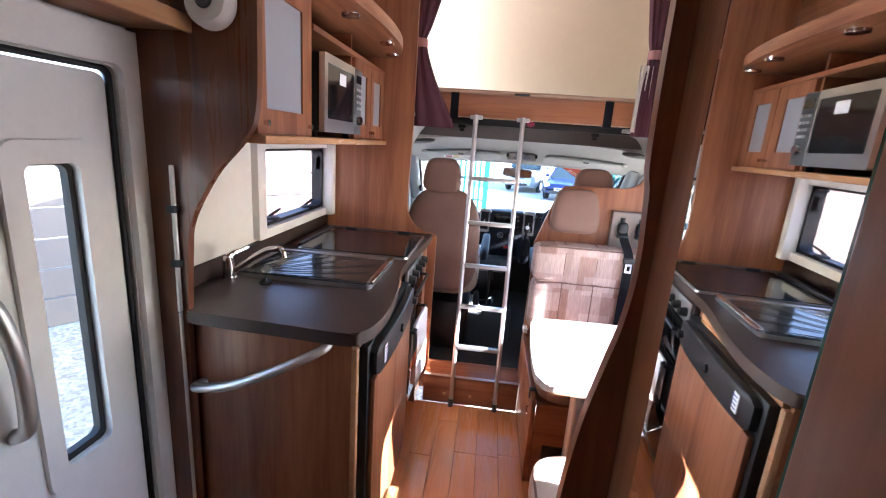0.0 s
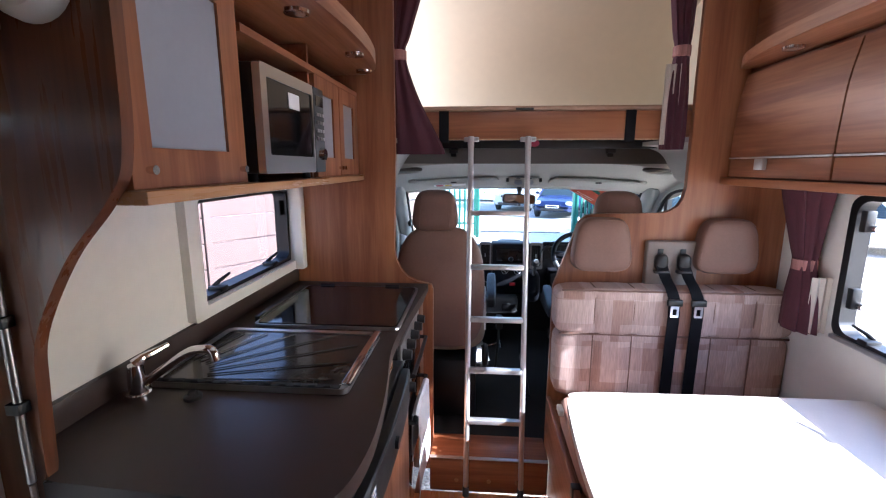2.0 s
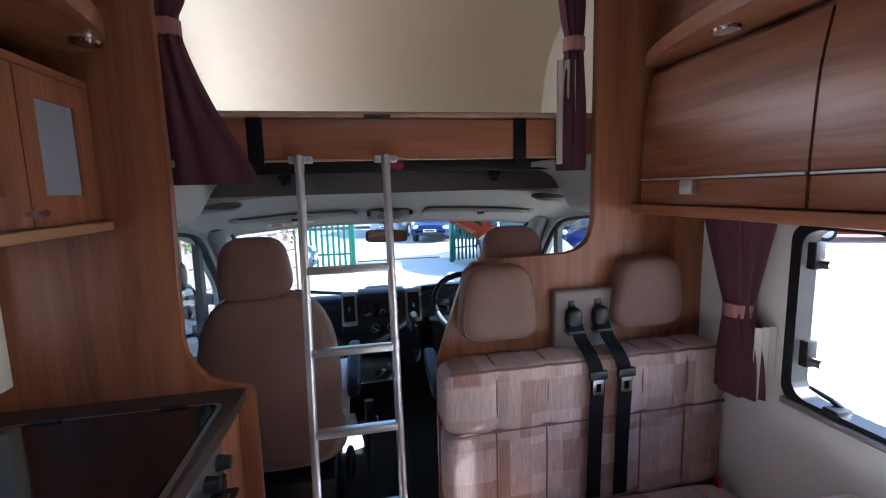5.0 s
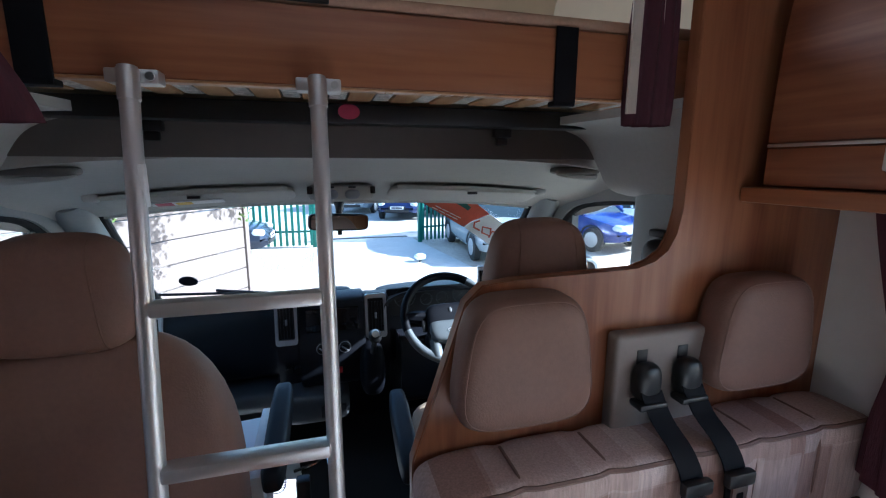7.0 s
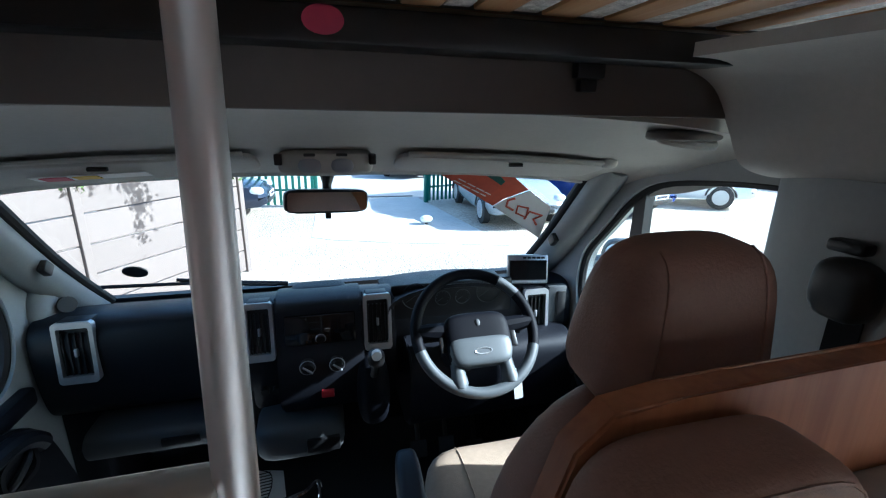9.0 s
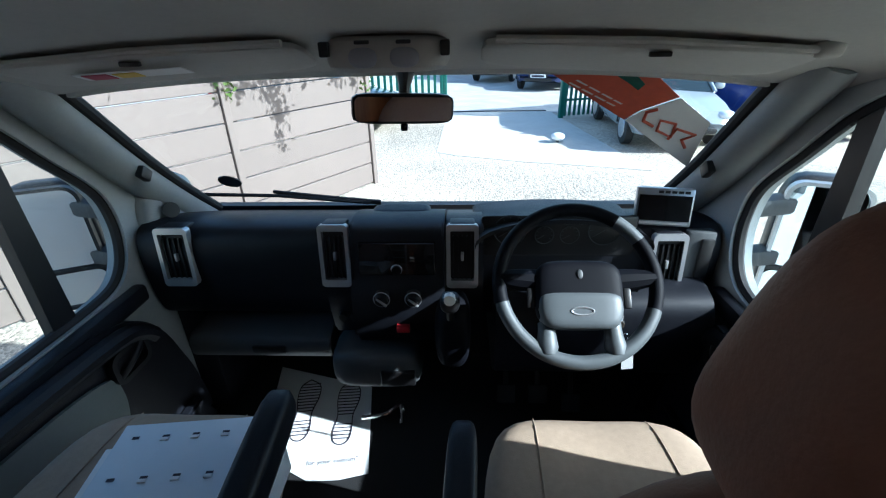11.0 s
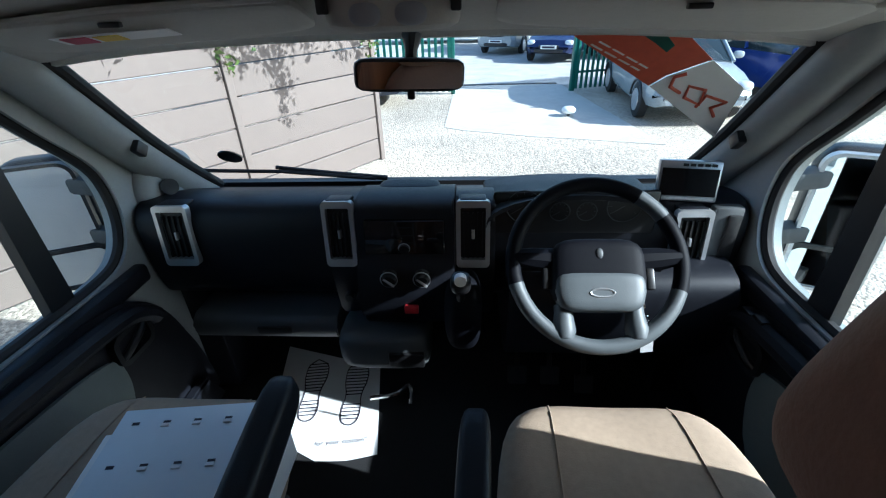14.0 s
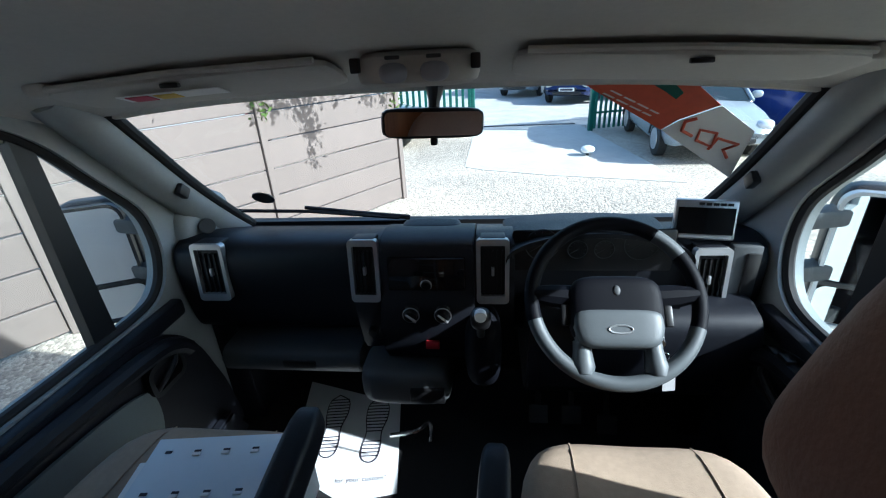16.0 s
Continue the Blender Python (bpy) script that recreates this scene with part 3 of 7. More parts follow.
def oven():
    t = thing("oven", (-0.2, 2.18, 0), "black built-in oven and grill with a steel control panel", "oven")
    part("body", bxs(-0.222, -0.198, 1.985, 2.43, 0.13, 0.925, 0.003), M_BLACK, t)
    p = part("control_panel", bxs(-0.197, -0.185, 1.99, 2.425, 0.835, 0.925, 0.003), M_STEEL, t, "steel control panel")
    for y in (2.03, 2.12, 2.21, 2.30, 2.385):
        k = part("knob", cyl(B(), (-0.185, y, 0.878), (-0.155, y, 0.878), 0.02, 0.016), M_BLACK, p)
    g = part("grill_door", bxs(-0.197, -0.180, 1.99, 2.425, 0.66, 0.825, 0.004), M_GLOSS, t, "dark glass grill door")
    part("handle", tube(B(), [(-0.18, 2.03, 0.80), (-0.15, 2.03, 0.80), (-0.15, 2.385, 0.80), (-0.18, 2.385, 0.80)], 0.008, 8), M_BLACK, g)
    g = part("oven_door", bxs(-0.197, -0.180, 1.99, 2.425, 0.19, 0.65, 0.004), M_GLOSS, t, "dark glass oven door")
    part("handle", tube(B(), [(-0.18, 2.03, 0.625), (-0.15, 2.03, 0.625), (-0.15, 2.385, 0.625), (-0.18, 2.385, 0.625)], 0.008, 8), M_BLACK, g)
    # plain white sheet where the oven front has a pale patch
    tw = thing("oven_white_sheet", (-0.16, 2.2, 0.4), "white sheet folded over the oven door handle", "towel")
    rows = [[(-0.150 + dx + 0.004 * math.sin(14 * y), y, z) for y in np.linspace(2.06, 2.34, 9)] for dx, z in ((-0.012, 0.45), (-0.012, 0.60), (-0.011, 0.63), (0.0, 0.6365), (0.0115, 0.63), (0.013, 0.55), (0.016, 0.34), (0.014, 0.30))]
    part("cloth", sheet(B(), rows, (0.002, 0, 0.001)), M_PAPER, tw)


def hob():
    t = thing("hob", (-0.44, 2.25, 0.97), "black glass hob lid set flush in a steel rim", "hob")
    part("rim", holed(B(), rrect(-0.695, -0.195, 2.005, 2.50, 0.02), rrect(-0.687, -0.203, 2.013, 2.492, 0.015), "z", 0.971, 0.981), M_STEEL, t, "steel rim")
    part("tray", bxs(-0.686, -0.204, 2.014, 2.491, 0.9705, 0.974), M_BLACK, t)
    part("glass_lid", ext(B(), rrect(-0.684, -0.206, 2.016, 2.489, 0.012), "z", 0.975, 0.984, 0.002), M_GLOSS, t, "black glass lid")
    for x in (-0.60, -0.31):
        part("hinge", cyl(B(), (x - 0.03, 2.492, 0.985), (x + 0.03, 2.492, 0.985), 0.008), M_BLACK, t)
    part("hinge_bar", bxs(-0.71, -0.692, 2.05, 2.46, 0.9705, 0.992, 0.003), M_BLACK, t)


def sink():
    t = thing("sink", (-0.5, 1.77, 0.97), "glass sink cover with fanned drainer grooves and steel edge", "sink")
    part("rim", holed(B(), rrect(-0.745, -0.243, 1.585, 1.955, 0.02), rrect(-0.73, -0.262, 1.605, 1.935, 0.015), "z", 0.971, 0.986), M_STEEL, t, "bright steel rim")
    part("basin", bxs(-0.735, -0.255, 1.60, 1.94, 0.9705, 0.976), M_STEEL, t)
    part("cover", ext(B(), rrect(-0.728, -0.264, 1.607, 1.933, 0.012), "z", 0.978, 0.983, 0.0015), M_GLOSS2, t, "smoky glass cover")
    for k in range(7):
        a = radians(4 + k * 12.5)
        o = Vector((-0.735, 1.60, 0.986))
        e = o + Vector((math.cos(a), math.sin(a), 0)) * 2
        s = min((-0.275 + 0.735) / max(math.cos(a), 1e-6) if math.cos(a) > 0 else 9, (1.925 - 1.60) / max(math.sin(a), 1e-6) if math.sin(a) > 0.01 else 9)
        part("groove", tube(B(), [o + (e - o).normalized() * 0.12, o + (e - o).normalized() * s * 0.97], 0.0018, 6), M_GLOSS2, t)
    part("edge_bar", bxs(-0.262, -0.238, 1.60, 1.945, 0.9865, 0.996, 0.004), M_CHROME, t, "bright steel edge bar")
    bm = B()
    for k in range(12):
        bx(bm, -0.71 + k * 0.037, -0.69 + k * 0.037, 1.588, 1.602, 0.986, 0.991, 0.002, 1)
    bx(bm, -0.725, -0.262, 1.5865, 1.6035, 0.9862, 0.9885, 0.001, 1)
    part("seal", bm, M_RUBBER, t)
    t = thing("tap", (-0.72, 1.55, 0.97), "chrome swivel kitchen tap with a long low spout", "tap")
    part("body", tube(B(), [(-0.725, 1.535, 0.9705), (-0.725, 1.535, 0.985), (-0.725, 1.535, 0.9855), (-0.725, 1.535, 1.03), (-0.725, 1.535, 1.055)], [0.027, 0.026, 0.02, 0.019, 0.016], 16), M_CHROME, t)
    part("spout", tube(B(), smoothline([(-0.722, 1.54, 1.0), (-0.68, 1.542, 1.03), (-0.60, 1.538, 1.085), (-0.555, 1.532, 1.10), (-0.532, 1.53, 1.098), (-0.525, 1.53, 1.075)]), 0.0105, 12), M_CHROME, t)
    part("lever", tube(B(), [(-0.725, 1.535, 1.055), (-0.715, 1.545, 1.066), (-0.69, 1.60, 1.078)], [0.015, 0.011, 0.006], 10), M_CHROME, t)
    t = thing("sink_plug", (-0.60, 1.545, 0.97), "small black sink plug lying on the worktop", "plug")
    part("disc", tube(B(), [(-0.60, 1.545, 0.9702), (-0.60, 1.545, 0.978), (-0.60, 1.545, 0.982), (-0.60, 1.545, 0.990)], [0.02, 0.02, 0.012, 0.008], 14), M_RUBBER, t)


M_GLOSS2 = mat("smoky_glass", (0.045, 0.042, 0.036), 0.12, vary=0.2, rvar=0.04)
worktop()
kitchen_unit()
fridge()
oven()
hob()
sink()


def framed_door(t, y0, y1, z0, z1, xf, knob_y):
    d = part("door", holed(B(), [(y0, z0), (y1, z0), (y1, z1), (y0, z1)], [(y0 + 0.05, z0 + 0.066), (y1 - 0.068, z0 + 0.066), (y1 - 0.068, z1 - 0.055), (y0 + 0.05, z1 - 0.055)], "x", xf - 0.02, xf), M_WZ, t)
    part("frosted_pane", bxs(xf - 0.014, xf - 0.006, y0 + 0.045, y1 - 0.062, z0 + 0.06, z1 - 0.05), M_FROST, d, "frosted blue-grey pane")
    for k in knob_y:
        part("knob", cyl(B(), (xf, k, z0 + 0.03), (xf + 0.014, k, z0 + 0.03), 0.006, 0.008, 10), M_CHROME, d)
    return d


def overhead():
    t = thing("overhead_cupboard", (-0.65, 1.95, 1.44), "wood overhead cupboards with frosted doors and an open microwave bay", "cupboard")
    part("base_board", bxs(-0.798, -0.452, 1.293, 2.613, 1.445, 1.468, 0.004), M_EDGE, t, "light-edged base board")
    part("back_board", bxs(-0.798, -0.785, 1.293, 2.613, 1.47, CZ), M_WZ, t)
    for y in (1.642, 2.085):
        part("divider", bxs(-0.784, -0.49, y, y + 0.014, 1.469, 1.885), M_WY, t)
    framed_door(t, 1.295, 1.64, 1.47, 1.885, -0.475, (1.33, 1.615))
    framed_door(t, 2.102, 2.352, 1.47, 1.80, -0.475, (2.335,))
    framed_door(t, 2.356, 2.61, 1.47, 1.80, -0.475, (2.375,))
    part("bay_top", bxs(-0.784, -0.475, 1.657, 2.612, 1.802, 1.82), M_WY, t)
    line = [(-0.79, 1.295)] + flow2([(-0.40, 1.295), (-0.345, 1.6), (-0.315, 1.95), (-0.32, 2.25), (-0.36, 2.48), (-0.44, 2.60)]) + [(-0.79, 2.612)]
    part("pelmet", ext(B(), line, "z", 1.888, 1.935, 0.01), M_WY, t, "curved pelmet with downlights")
    for x, y in ((-0.40, 1.80), (-0.375, 2.233), (-0.41, 2.50)):
        s = part("downlight", tube(B(), [(x, y, 1.8875), (x, y, 1.880), (x, y, 1.8795), (x, y, 1.884)], [0.034, 0.032, 0.022, 0.02], 20), M_CHROME, t, "chrome downlight, off")
        part("lens", cyl(B(), (x, y, 1.8815), (x, y, 1.8845), 0.0195, seg=16), M_FROST, s)
    part("upper_front", bxs(-0.60, -0.585, 1.293, 2.613, 1.936, CZ - 0.002), M_WY, t)


def microwave():
    t = thing("microwave", (-0.6, 1.86, 1.47), "silver microwave with a dark glass door and key pad", "microwave")
    y0, y1, z0, z1, xf = 1.664, 2.075, 1.488, 1.742, -0.44
    part("case", bxs(-0.77, xf - 0.02, y0, y1, z0, z1, 0.008), M_BLACK, t, "dark metal case")
    d = part("door", holed(B(), rrect(y0, y1 - 0.085, z0, z1, 0.008), rrect(y0 + 0.03, y1 - 0.095, z0 + 0.045, z1 - 0.028, 0.006), "x", xf - 0.019, xf), M_STEEL, t, "silver door frame")
    part("window", bxs(xf - 0.016, xf - 0.004, y0 + 0.025, y1 - 0.09, z0 + 0.04, z1 - 0.024), M_GLOSS, d, "dark glass")
    part("label", bxs(xf - 0.0035, xf - 0.002, y0 + 0.155, y0 + 0.225, z1 - 0.085, z1 - 0.045), M_LABELW, d, "white sticker with red border")
    c = part("control_panel", bxs(xf - 0.019, xf + 0.002, y1 - 0.083, y1, z0, z1, 0.004), M_DASHG, t, "grey key pad")
    part("display", bxs(xf + 0.0022, xf + 0.004, y1 - 0.073, y1 - 0.012, z1 - 0.055, z1 - 0.025), M_GLOSS, c)
    for i in range(3):
        for j in range(4):
            part("button", bxs(xf + 0.0022, xf + 0.006, y1 - 0.072 + i * 0.022, y1 - 0.056 + i * 0.022, z1 - 0.085 - j * 0.024, z1 - 0.075 - j * 0.024, 0.001), M_SILVER, c)
    part("dial", cyl(B(), (xf + 0.002, y1 - 0.042, z0 + 0.055), (xf + 0.017, y1 - 0.042, z0 + 0.055), 0.02, 0.017, 20), M_CHROME, c)
    for y in (y0 + 0.03, y1 - 0.04):
        part("foot", cyl(B(), (xf - 0.05, y, 1.4685), (xf - 0.05, y, 1.489), 0.012), M_RUBBER, t)
        part("foot", cyl(B(), (xf - 0.28, y, 1.4685), (xf - 0.28, y, 1.489), 0.012), M_RUBBER, t)


overhead()
microwave()


def caravan_window(name, x, s, y0, y1, z0, z1, label, white):
    """A hinged acrylic window in a side wall; s: +1 when the room lies towards +x."""
    w = tagged(new(name), label, "window", kind="structure")
    if white:
        part("surround", holed(B(), rrect(y0 - 0.068, y1 + 0.07, z0 - 0.045, z1 + 0.045, 0.012), rrect(y0 - 0.008, y1 + 0.008, z0 - 0.006, z1 + 0.006, 0.012), "x", x, x + s * 0.028), M_WHITE, w, "white blind surround")
    f = part("window_frame", holed(B(), rrect(y0 - 0.012, y1 + 0.012, z0 - 0.012, z1 + 0.012, 0.05), rrect(y0 + 0.008, y1 - (0.055 if white else 0.018), z0 + 0.012, z1 - 0.006, 0.035 if white else 0.05), "x", x - s * 0.05, x + s * 0.006), M_BLACK, w, "black rubber window frame")
    part("metal_rail", bxs(min(x, x + s * 0.016), max(x, x + s * 0.016), y0 - 0.005, y1 + 0.005, z0 - 0.02, z0 - 0.002, 0.003), M_ALU, w, "metal sill rail")
    pn = part("pane", bxs(*sorted((x - s * 0.046, x - s * 0.042)), y0, y1, z0, z1), M_ACRYLIC if white else M_SMOKE, w)
    pn.visible_shadow = False
    for y in ((y0 + 0.12, y1 - 0.2) if white else (y1 - 0.13, y0 + 0.2, y0 + 0.7)):
        k = part("catch", bxs(*sorted((x - s * 0.04, x + s * 0.012)), y - 0.02, y + 0.02, z0 + 0.005, z0 + 0.024, 0.004), M_BLACK, w, "black window catch")
        part("lever", tube(B(), [(x - s * 0.03, y, z0 + 0.02), (x - s * 0.02, y + 0.02, z0 + 0.035), (x - s * 0.015, y + 0.075, z0 + 0.048)], [0.008, 0.007, 0.005], 8), M_BLACK, k)
    for z in (z1 - 0.10, z0 + 0.12):
        st = part("stay", bxs(*sorted((x - s * 0.03, x + s * 0.004)), y1 - 0.055, y1 - 0.03, z - 0.015, z + 0.06, 0.004), M_BLACK, w, "black window stay")
        if white:
            break
        part("stay_knob", cyl(B(), (x - s * 0.02, y1 - 0.08, z), (x - s * 0.02, y1 - 0.03, z), 0.012), M_CHROME, st)
    return w


caravan_window("window_1", XL, 1, 1.90, 2.60, 1.085, 1.40, "kitchen window in a white surround with black catches", True)
caravan_window("window_2", XR, -1, 1.09, 2.295, 0.905, 1.40, "wide dinette window with black rubber frame and catches", False)


def corner_cover():
    t = thing("corner_trim", (-0.76, 2.58, 0.975), "white upright corner trim beside the kitchen window", "trim")
    part("strip", bxs(-0.80, -0.735, 2.672 - 0.11, 2.612, 1.037, 1.44, 0.008), M_WHITE, t)


def entrance():
    w = tagged(new("door_1"), "white entrance door with a tall narrow window and moulded lining", "door", kind="structure")
    part("door_frame", holed(B(), [(0.28, 0.0), (1.30, 0.0), (1.30, 1.69), (0.28, 1.69)], rrect(0.385, 1.218, 0.025, 1.608, 0.025), "x", XL + 0.001, XL + 0.03), M_WHITE, w, "white door frame")
    part("inner_frame", holed(B(), rrect(0.375, 1.235, 0.02, 1.625, 0.03), rrect(0.39, 1.213, 0.03, 1.603, 0.02), "x", XL - 0.03, XL + 0.012), M_LINER, w, "grey inner frame")
    part("door_gasket", tube(B(), [(XL - 0.004, y, z) for y, z in rrect(0.394, 1.209, 0.035, 1.598, 0.025)], 0.0085, 8, True), M_RUBBER, w, "dark rubber door gasket")
    d = part("door_leaf", holed(B(), rrect(0.400, 1.203, 0.040, 1.586, 0.03), rrect(0.965, 1.115, 0.655, 1.395, 0.02), "x", XL - 0.04, XL - 0.008), M_WHITE, w)
    part("window_lining", holed(B(), rrect(0.93, 1.155, 0.615, 1.43, 0.04), rrect(0.975, 1.10, 0.672, 1.38, 0.02), "x", XL - 0.02, XL + 0.004), M_WHITE, w, "moulded white lining")
    part("window_seal", holed(B(), rrect(0.972, 1.104, 0.668, 1.384, 0.02), rrect(0.98, 1.085, 0.69, 1.375, 0.02), "x", XL - 0.035, XL - 0.015), M_RUBBER, w, "black rubber seal")
    pn = part("pane", bxs(XL - 0.03, XL - 0.026, 0.972, 1.098, 0.675, 1.38), M_GLASS, w)
    pn.visible_shadow = False
    part("sticker", cyl(B(), (XL - 0.008, 0.935, 1.36), (XL - 0.0065, 0.935, 1.36), 0.022, seg=24), M_BLUE, d, "round blue sticker")
    part("handle", tube(B(), smoothline([(XL - 0.008, 0.85, 1.15), (XL + 0.03, 0.86, 1.12), (XL + 0.045, 0.875, 1.0), (XL + 0.035, 0.88, 0.86), (XL - 0.008, 0.885, 0.82)]), 0.016, 12), M_ALU, d, "large curved grab handle")
    part("lower_pocket", sup(B(), (XL - 0.01, 0.66, 0.55), (0.04, 0.14, 0.42), 5, 5), M_WHITE, d)
    t = thing("wall_rod", (-0.69, 1.25, 0), "slim metal table-support rod clipped to the end panel", "rod")
    part("upper_rod", cyl(B(), (-0.70, 1.258, 0.97), (-0.695, 1.258, 1.375), 0.0065, seg=12), M_STEEL, t)
    part("lower_rod", cyl(B(), (-0.70, 1.258, 0.0), (-0.70, 1.258, 0.965), 0.005, seg=12), M_STEEL, t)
    for z in (1.1, 1.25):
        part("clip", bxs(-0.712, -0.686, 1.247, 1.269, z, z + 0.02, 0.003), M_BLACK, t)
    t = thing("smoke_alarm", (-0.56, 1.245, 1.72), "round white smoke alarm fixed on the end panel", "alarm")
    part("body", tube(B(), [(-0.565, 1.268, 1.765), (-0.565, 1.25, 1.765), (-0.565, 1.236, 1.765), (-0.565, 1.232, 1.765)], [0.062, 0.06, 0.048, 0.03], 28), M_WHITE, t)
    part("grille", tube(B(), [(-0.565, 1.233, 1.765), (-0.565, 1.227, 1.765)], [0.022, 0.018], 20), M_DASHG, t)
    t = thing("entrance_shelf", (-0.7, 0.9, 1.7), "wood ledge over the entrance door", "shelf")
    part("board", bxs(-0.798, -0.632, 0.28, 1.266, 1.70, 1.73, 0.004), M_WY, t)
    part("edging", bxs(-0.6315, -0.618, 0.28, 1.266, 1.694, 1.736, 0.005), M_EDGE, t, "light wood edging")
    # mirror door of the washroom, slightly ajar
    t = thing("washroom_door", (0.32, 0.2, 0), "wood washroom door with a tall mirror, slightly ajar", "door")
    m = turn((0.312, 0.418, 0), Matrix.Rotation(radians(-3), 4, "Z"))
    part("leaf", bx(B(), 0.3165, 0.345, 0.0, 0.636, 0.02, 2.0, 0.003, m=m), M_WZ, t)
    part("mirror", bx(B(), 0.312, 0.316, 0.418, 0.634, 0.12, 1.95, m=m), M_MIRROR, t, "silvered mirror glass")
    part("mirror_edge", bx(B(), 0.3105, 0.3163, 0.4145, 0.4178, 0.12, 1.95, m=m), M_GREENEDGE, t, "green glass edge")
    part("near_facing", bx(B(), 0.308, 0.3163, 0.0, 0.414, 0.02, 2.0, 0.003, m=m), M_WZ, t)


corner_cover()
entrance()


# ---- dinette ----
def quilt(c, s, n_rib, axis=0):
    """A cushion with a few stitched channels."""
    def f(p):
        u = (p.x / s[0] * 0.5 + 0.5) * n_rib
        d = abs(u - round(u))
        k = 1 - 0.16 * math.exp(-(d / 0.10) ** 2) + 0.05 * (0.25 - (d - 0.5) ** 2) if 0.3 < u < n_rib - 0.3 else 1
        return Vector((p.x, p.y * (1 if axis else k), p.z * (0.65 + 0.35 * k if axis else 1)))
    return sup(B(), c, s, 9.0, 46, f=f)


def dinette():
    t = thing("dinette_bench", (0.9, 2.25, 0), "wood bench with patchwork cushions and two travel seats", "bench")
    part("front_panel", bxs(0.425, XR - 0.002, 1.93, 1.948, 0.0, 0.40, 0.002), M_WX, t)
    part("side_panel", bxs(0.402, 0.422, 1.93, 2.628, 0.0, 0.42, 0.003), M_WY, t)
    part("seat_deck", bxs(0.424, XR - 0.002, 1.95, 2.628, 0.385, 0.402), M_WX, t)
    s = part("seat_cushion", quilt((0.895, 2.205, 0.462), (0.47, 0.285, 0.058), 6, 1), M_PATCH, t)
    part("lower_backrest", quilt((0.895, 2.56, 0.645), (0.487, 0.066, 0.158), 6), M_PATCH, t)
    part("upper_backrest", quilt((0.895, 2.558, 0.892), (0.492, 0.070, 0.104), 6), M_PATCH, t)
    part("piping", cyl(B(), (0.42, 2.497, 0.792), (1.37, 2.497, 0.792), 0.005, seg=8), M_PIPING, t)
    for x in (0.567, 0.731, 0.895, 1.059, 1.223):
        part("seam", tube(B(), smoothline([(x, 2.60, 0.9945), (x, 2.53, 0.9945), (x, 2.508, 0.986), (x, 2.4995, 0.95), (x, 2.499, 0.86), (x, 2.504, 0.80)], 4), 0.0036, 6), M_PIPING, t)
    for x in (0.567, 0.731, 0.895, 1.059, 1.223):
        part("seam", tube(B(), [(x, 2.505, 0.785), (x, 2.502, 0.76), (x, 2.502, 0.54), (x, 2.506, 0.51)], 0.0034, 6), M_PIPING, t)
    part("piping", tube(B(), [(x, 2.4945 + 0.006 * math.exp(-((((x - 0.567) / 0.164 + 0.5) % 1 - 0.5) / 0.1) ** 2) - 0.0015, 0.987) for x in np.linspace(0.425, 1.365, 60)], 0.0045, 6), M_PIPING, t)
    part("seat_hinge", bxs(0.395, 0.43, 2.0, 2.03, 0.38, 0.425, 0.004), M_BLACK, t, "black bench latch")
    part("buckle", bxs(1.312, 1.33, 2.44, 2.462, 0.515, 0.55, 0.004), M_RED, t, "red belt buckle")
    part("socket", cyl(B(), (0.4015, 1.99, 0.33), (0.392, 1.99, 0.33), 0.02, seg=16), M_CHROME, t)
    part("vent", bxs(0.47, 0.56, 1.922, 1.931, 0.12, 0.2, 0.002), M_BLACK, t, "black vent grille")
    for x in (0.60, 1.12):
        def f(p):
            k = 1.03 - 0.25 * (0.5 + 0.5 * p.z / 0.118) ** 1.5
            return Vector((p.x * k, p.y, p.z))
        h = thing("headrest", (x, 2.60, 1.05), "brown leatherette headrest fixed to the wood partition", "headrest", "travel seat headrests")
        part("pad", sup(B(), (x, 2.588, 1.172), (0.128, 0.048, 0.118), 4.6, 14, f=f), M_LEATHER, h)
        seam = []
        for a in np.linspace(0, 2 * math.pi, 57)[:-1]:
            u, w = math.cos(a), math.sin(a)
            r = 0.93 / (abs(u) ** 4.6 + abs(w) ** 4.6) ** (1 / 4.6)
            p = f(Vector((0.128 * u * r, 0, 0.118 * w * r)))
            seam.append((x + p.x, 2.588 - 0.048 * (1 - 0.93 ** 4.6) ** (1 / 4.6), 1.172 + p.z))
        part("stitching", tube(B(), seam, 0.0016, 5, True), M_LEATHER, h)
    t = thing("belt_anchor", (0.9, 2.58, 1.0), "grey box with two black seat belts on the partition", "seat belt")
    part("box", bxs(0.798, 1.018, 2.592, 2.629, 0.965, 1.188, 0.010, 3), M_BELTBOX, t, "taupe covered box")
    for x in (0.855, 0.950):
        part("slot", bxs(x - 0.012, x + 0.012, 2.5905, 2.5935, 1.125, 1.155, 0.001), M_BLACK, t)
        k = part("reel", sup(B(), (x, 2.575, 1.098), (0.027, 0.020, 0.038), 3, 5), M_BLACK, t)
        part("guide", bxs(x - 0.031, x + 0.031, 2.546, 2.582, 1.052, 1.066, 0.005), M_BLACK, k)
        xo = x + 0.024
        flow = smoothline([(x, 2.562, 1.085), (x + 0.008, 2.538, 1.040), (x + 0.016, 2.494, 1.004), (xo, 2.473, 0.960), (xo + 0.003, 2.470, 0.90), (xo + 0.004, 2.476, 0.80), (xo + 0.005, 2.482, 0.70), (xo + 0.005, 2.486, 0.525)], 4)
        part("webbing", sheet(B(), [[(p.x + w, p.y, p.z) for w in (-0.0235, 0.0235)] for p in flow], (0, -0.003, 0)), M_BELT, t)
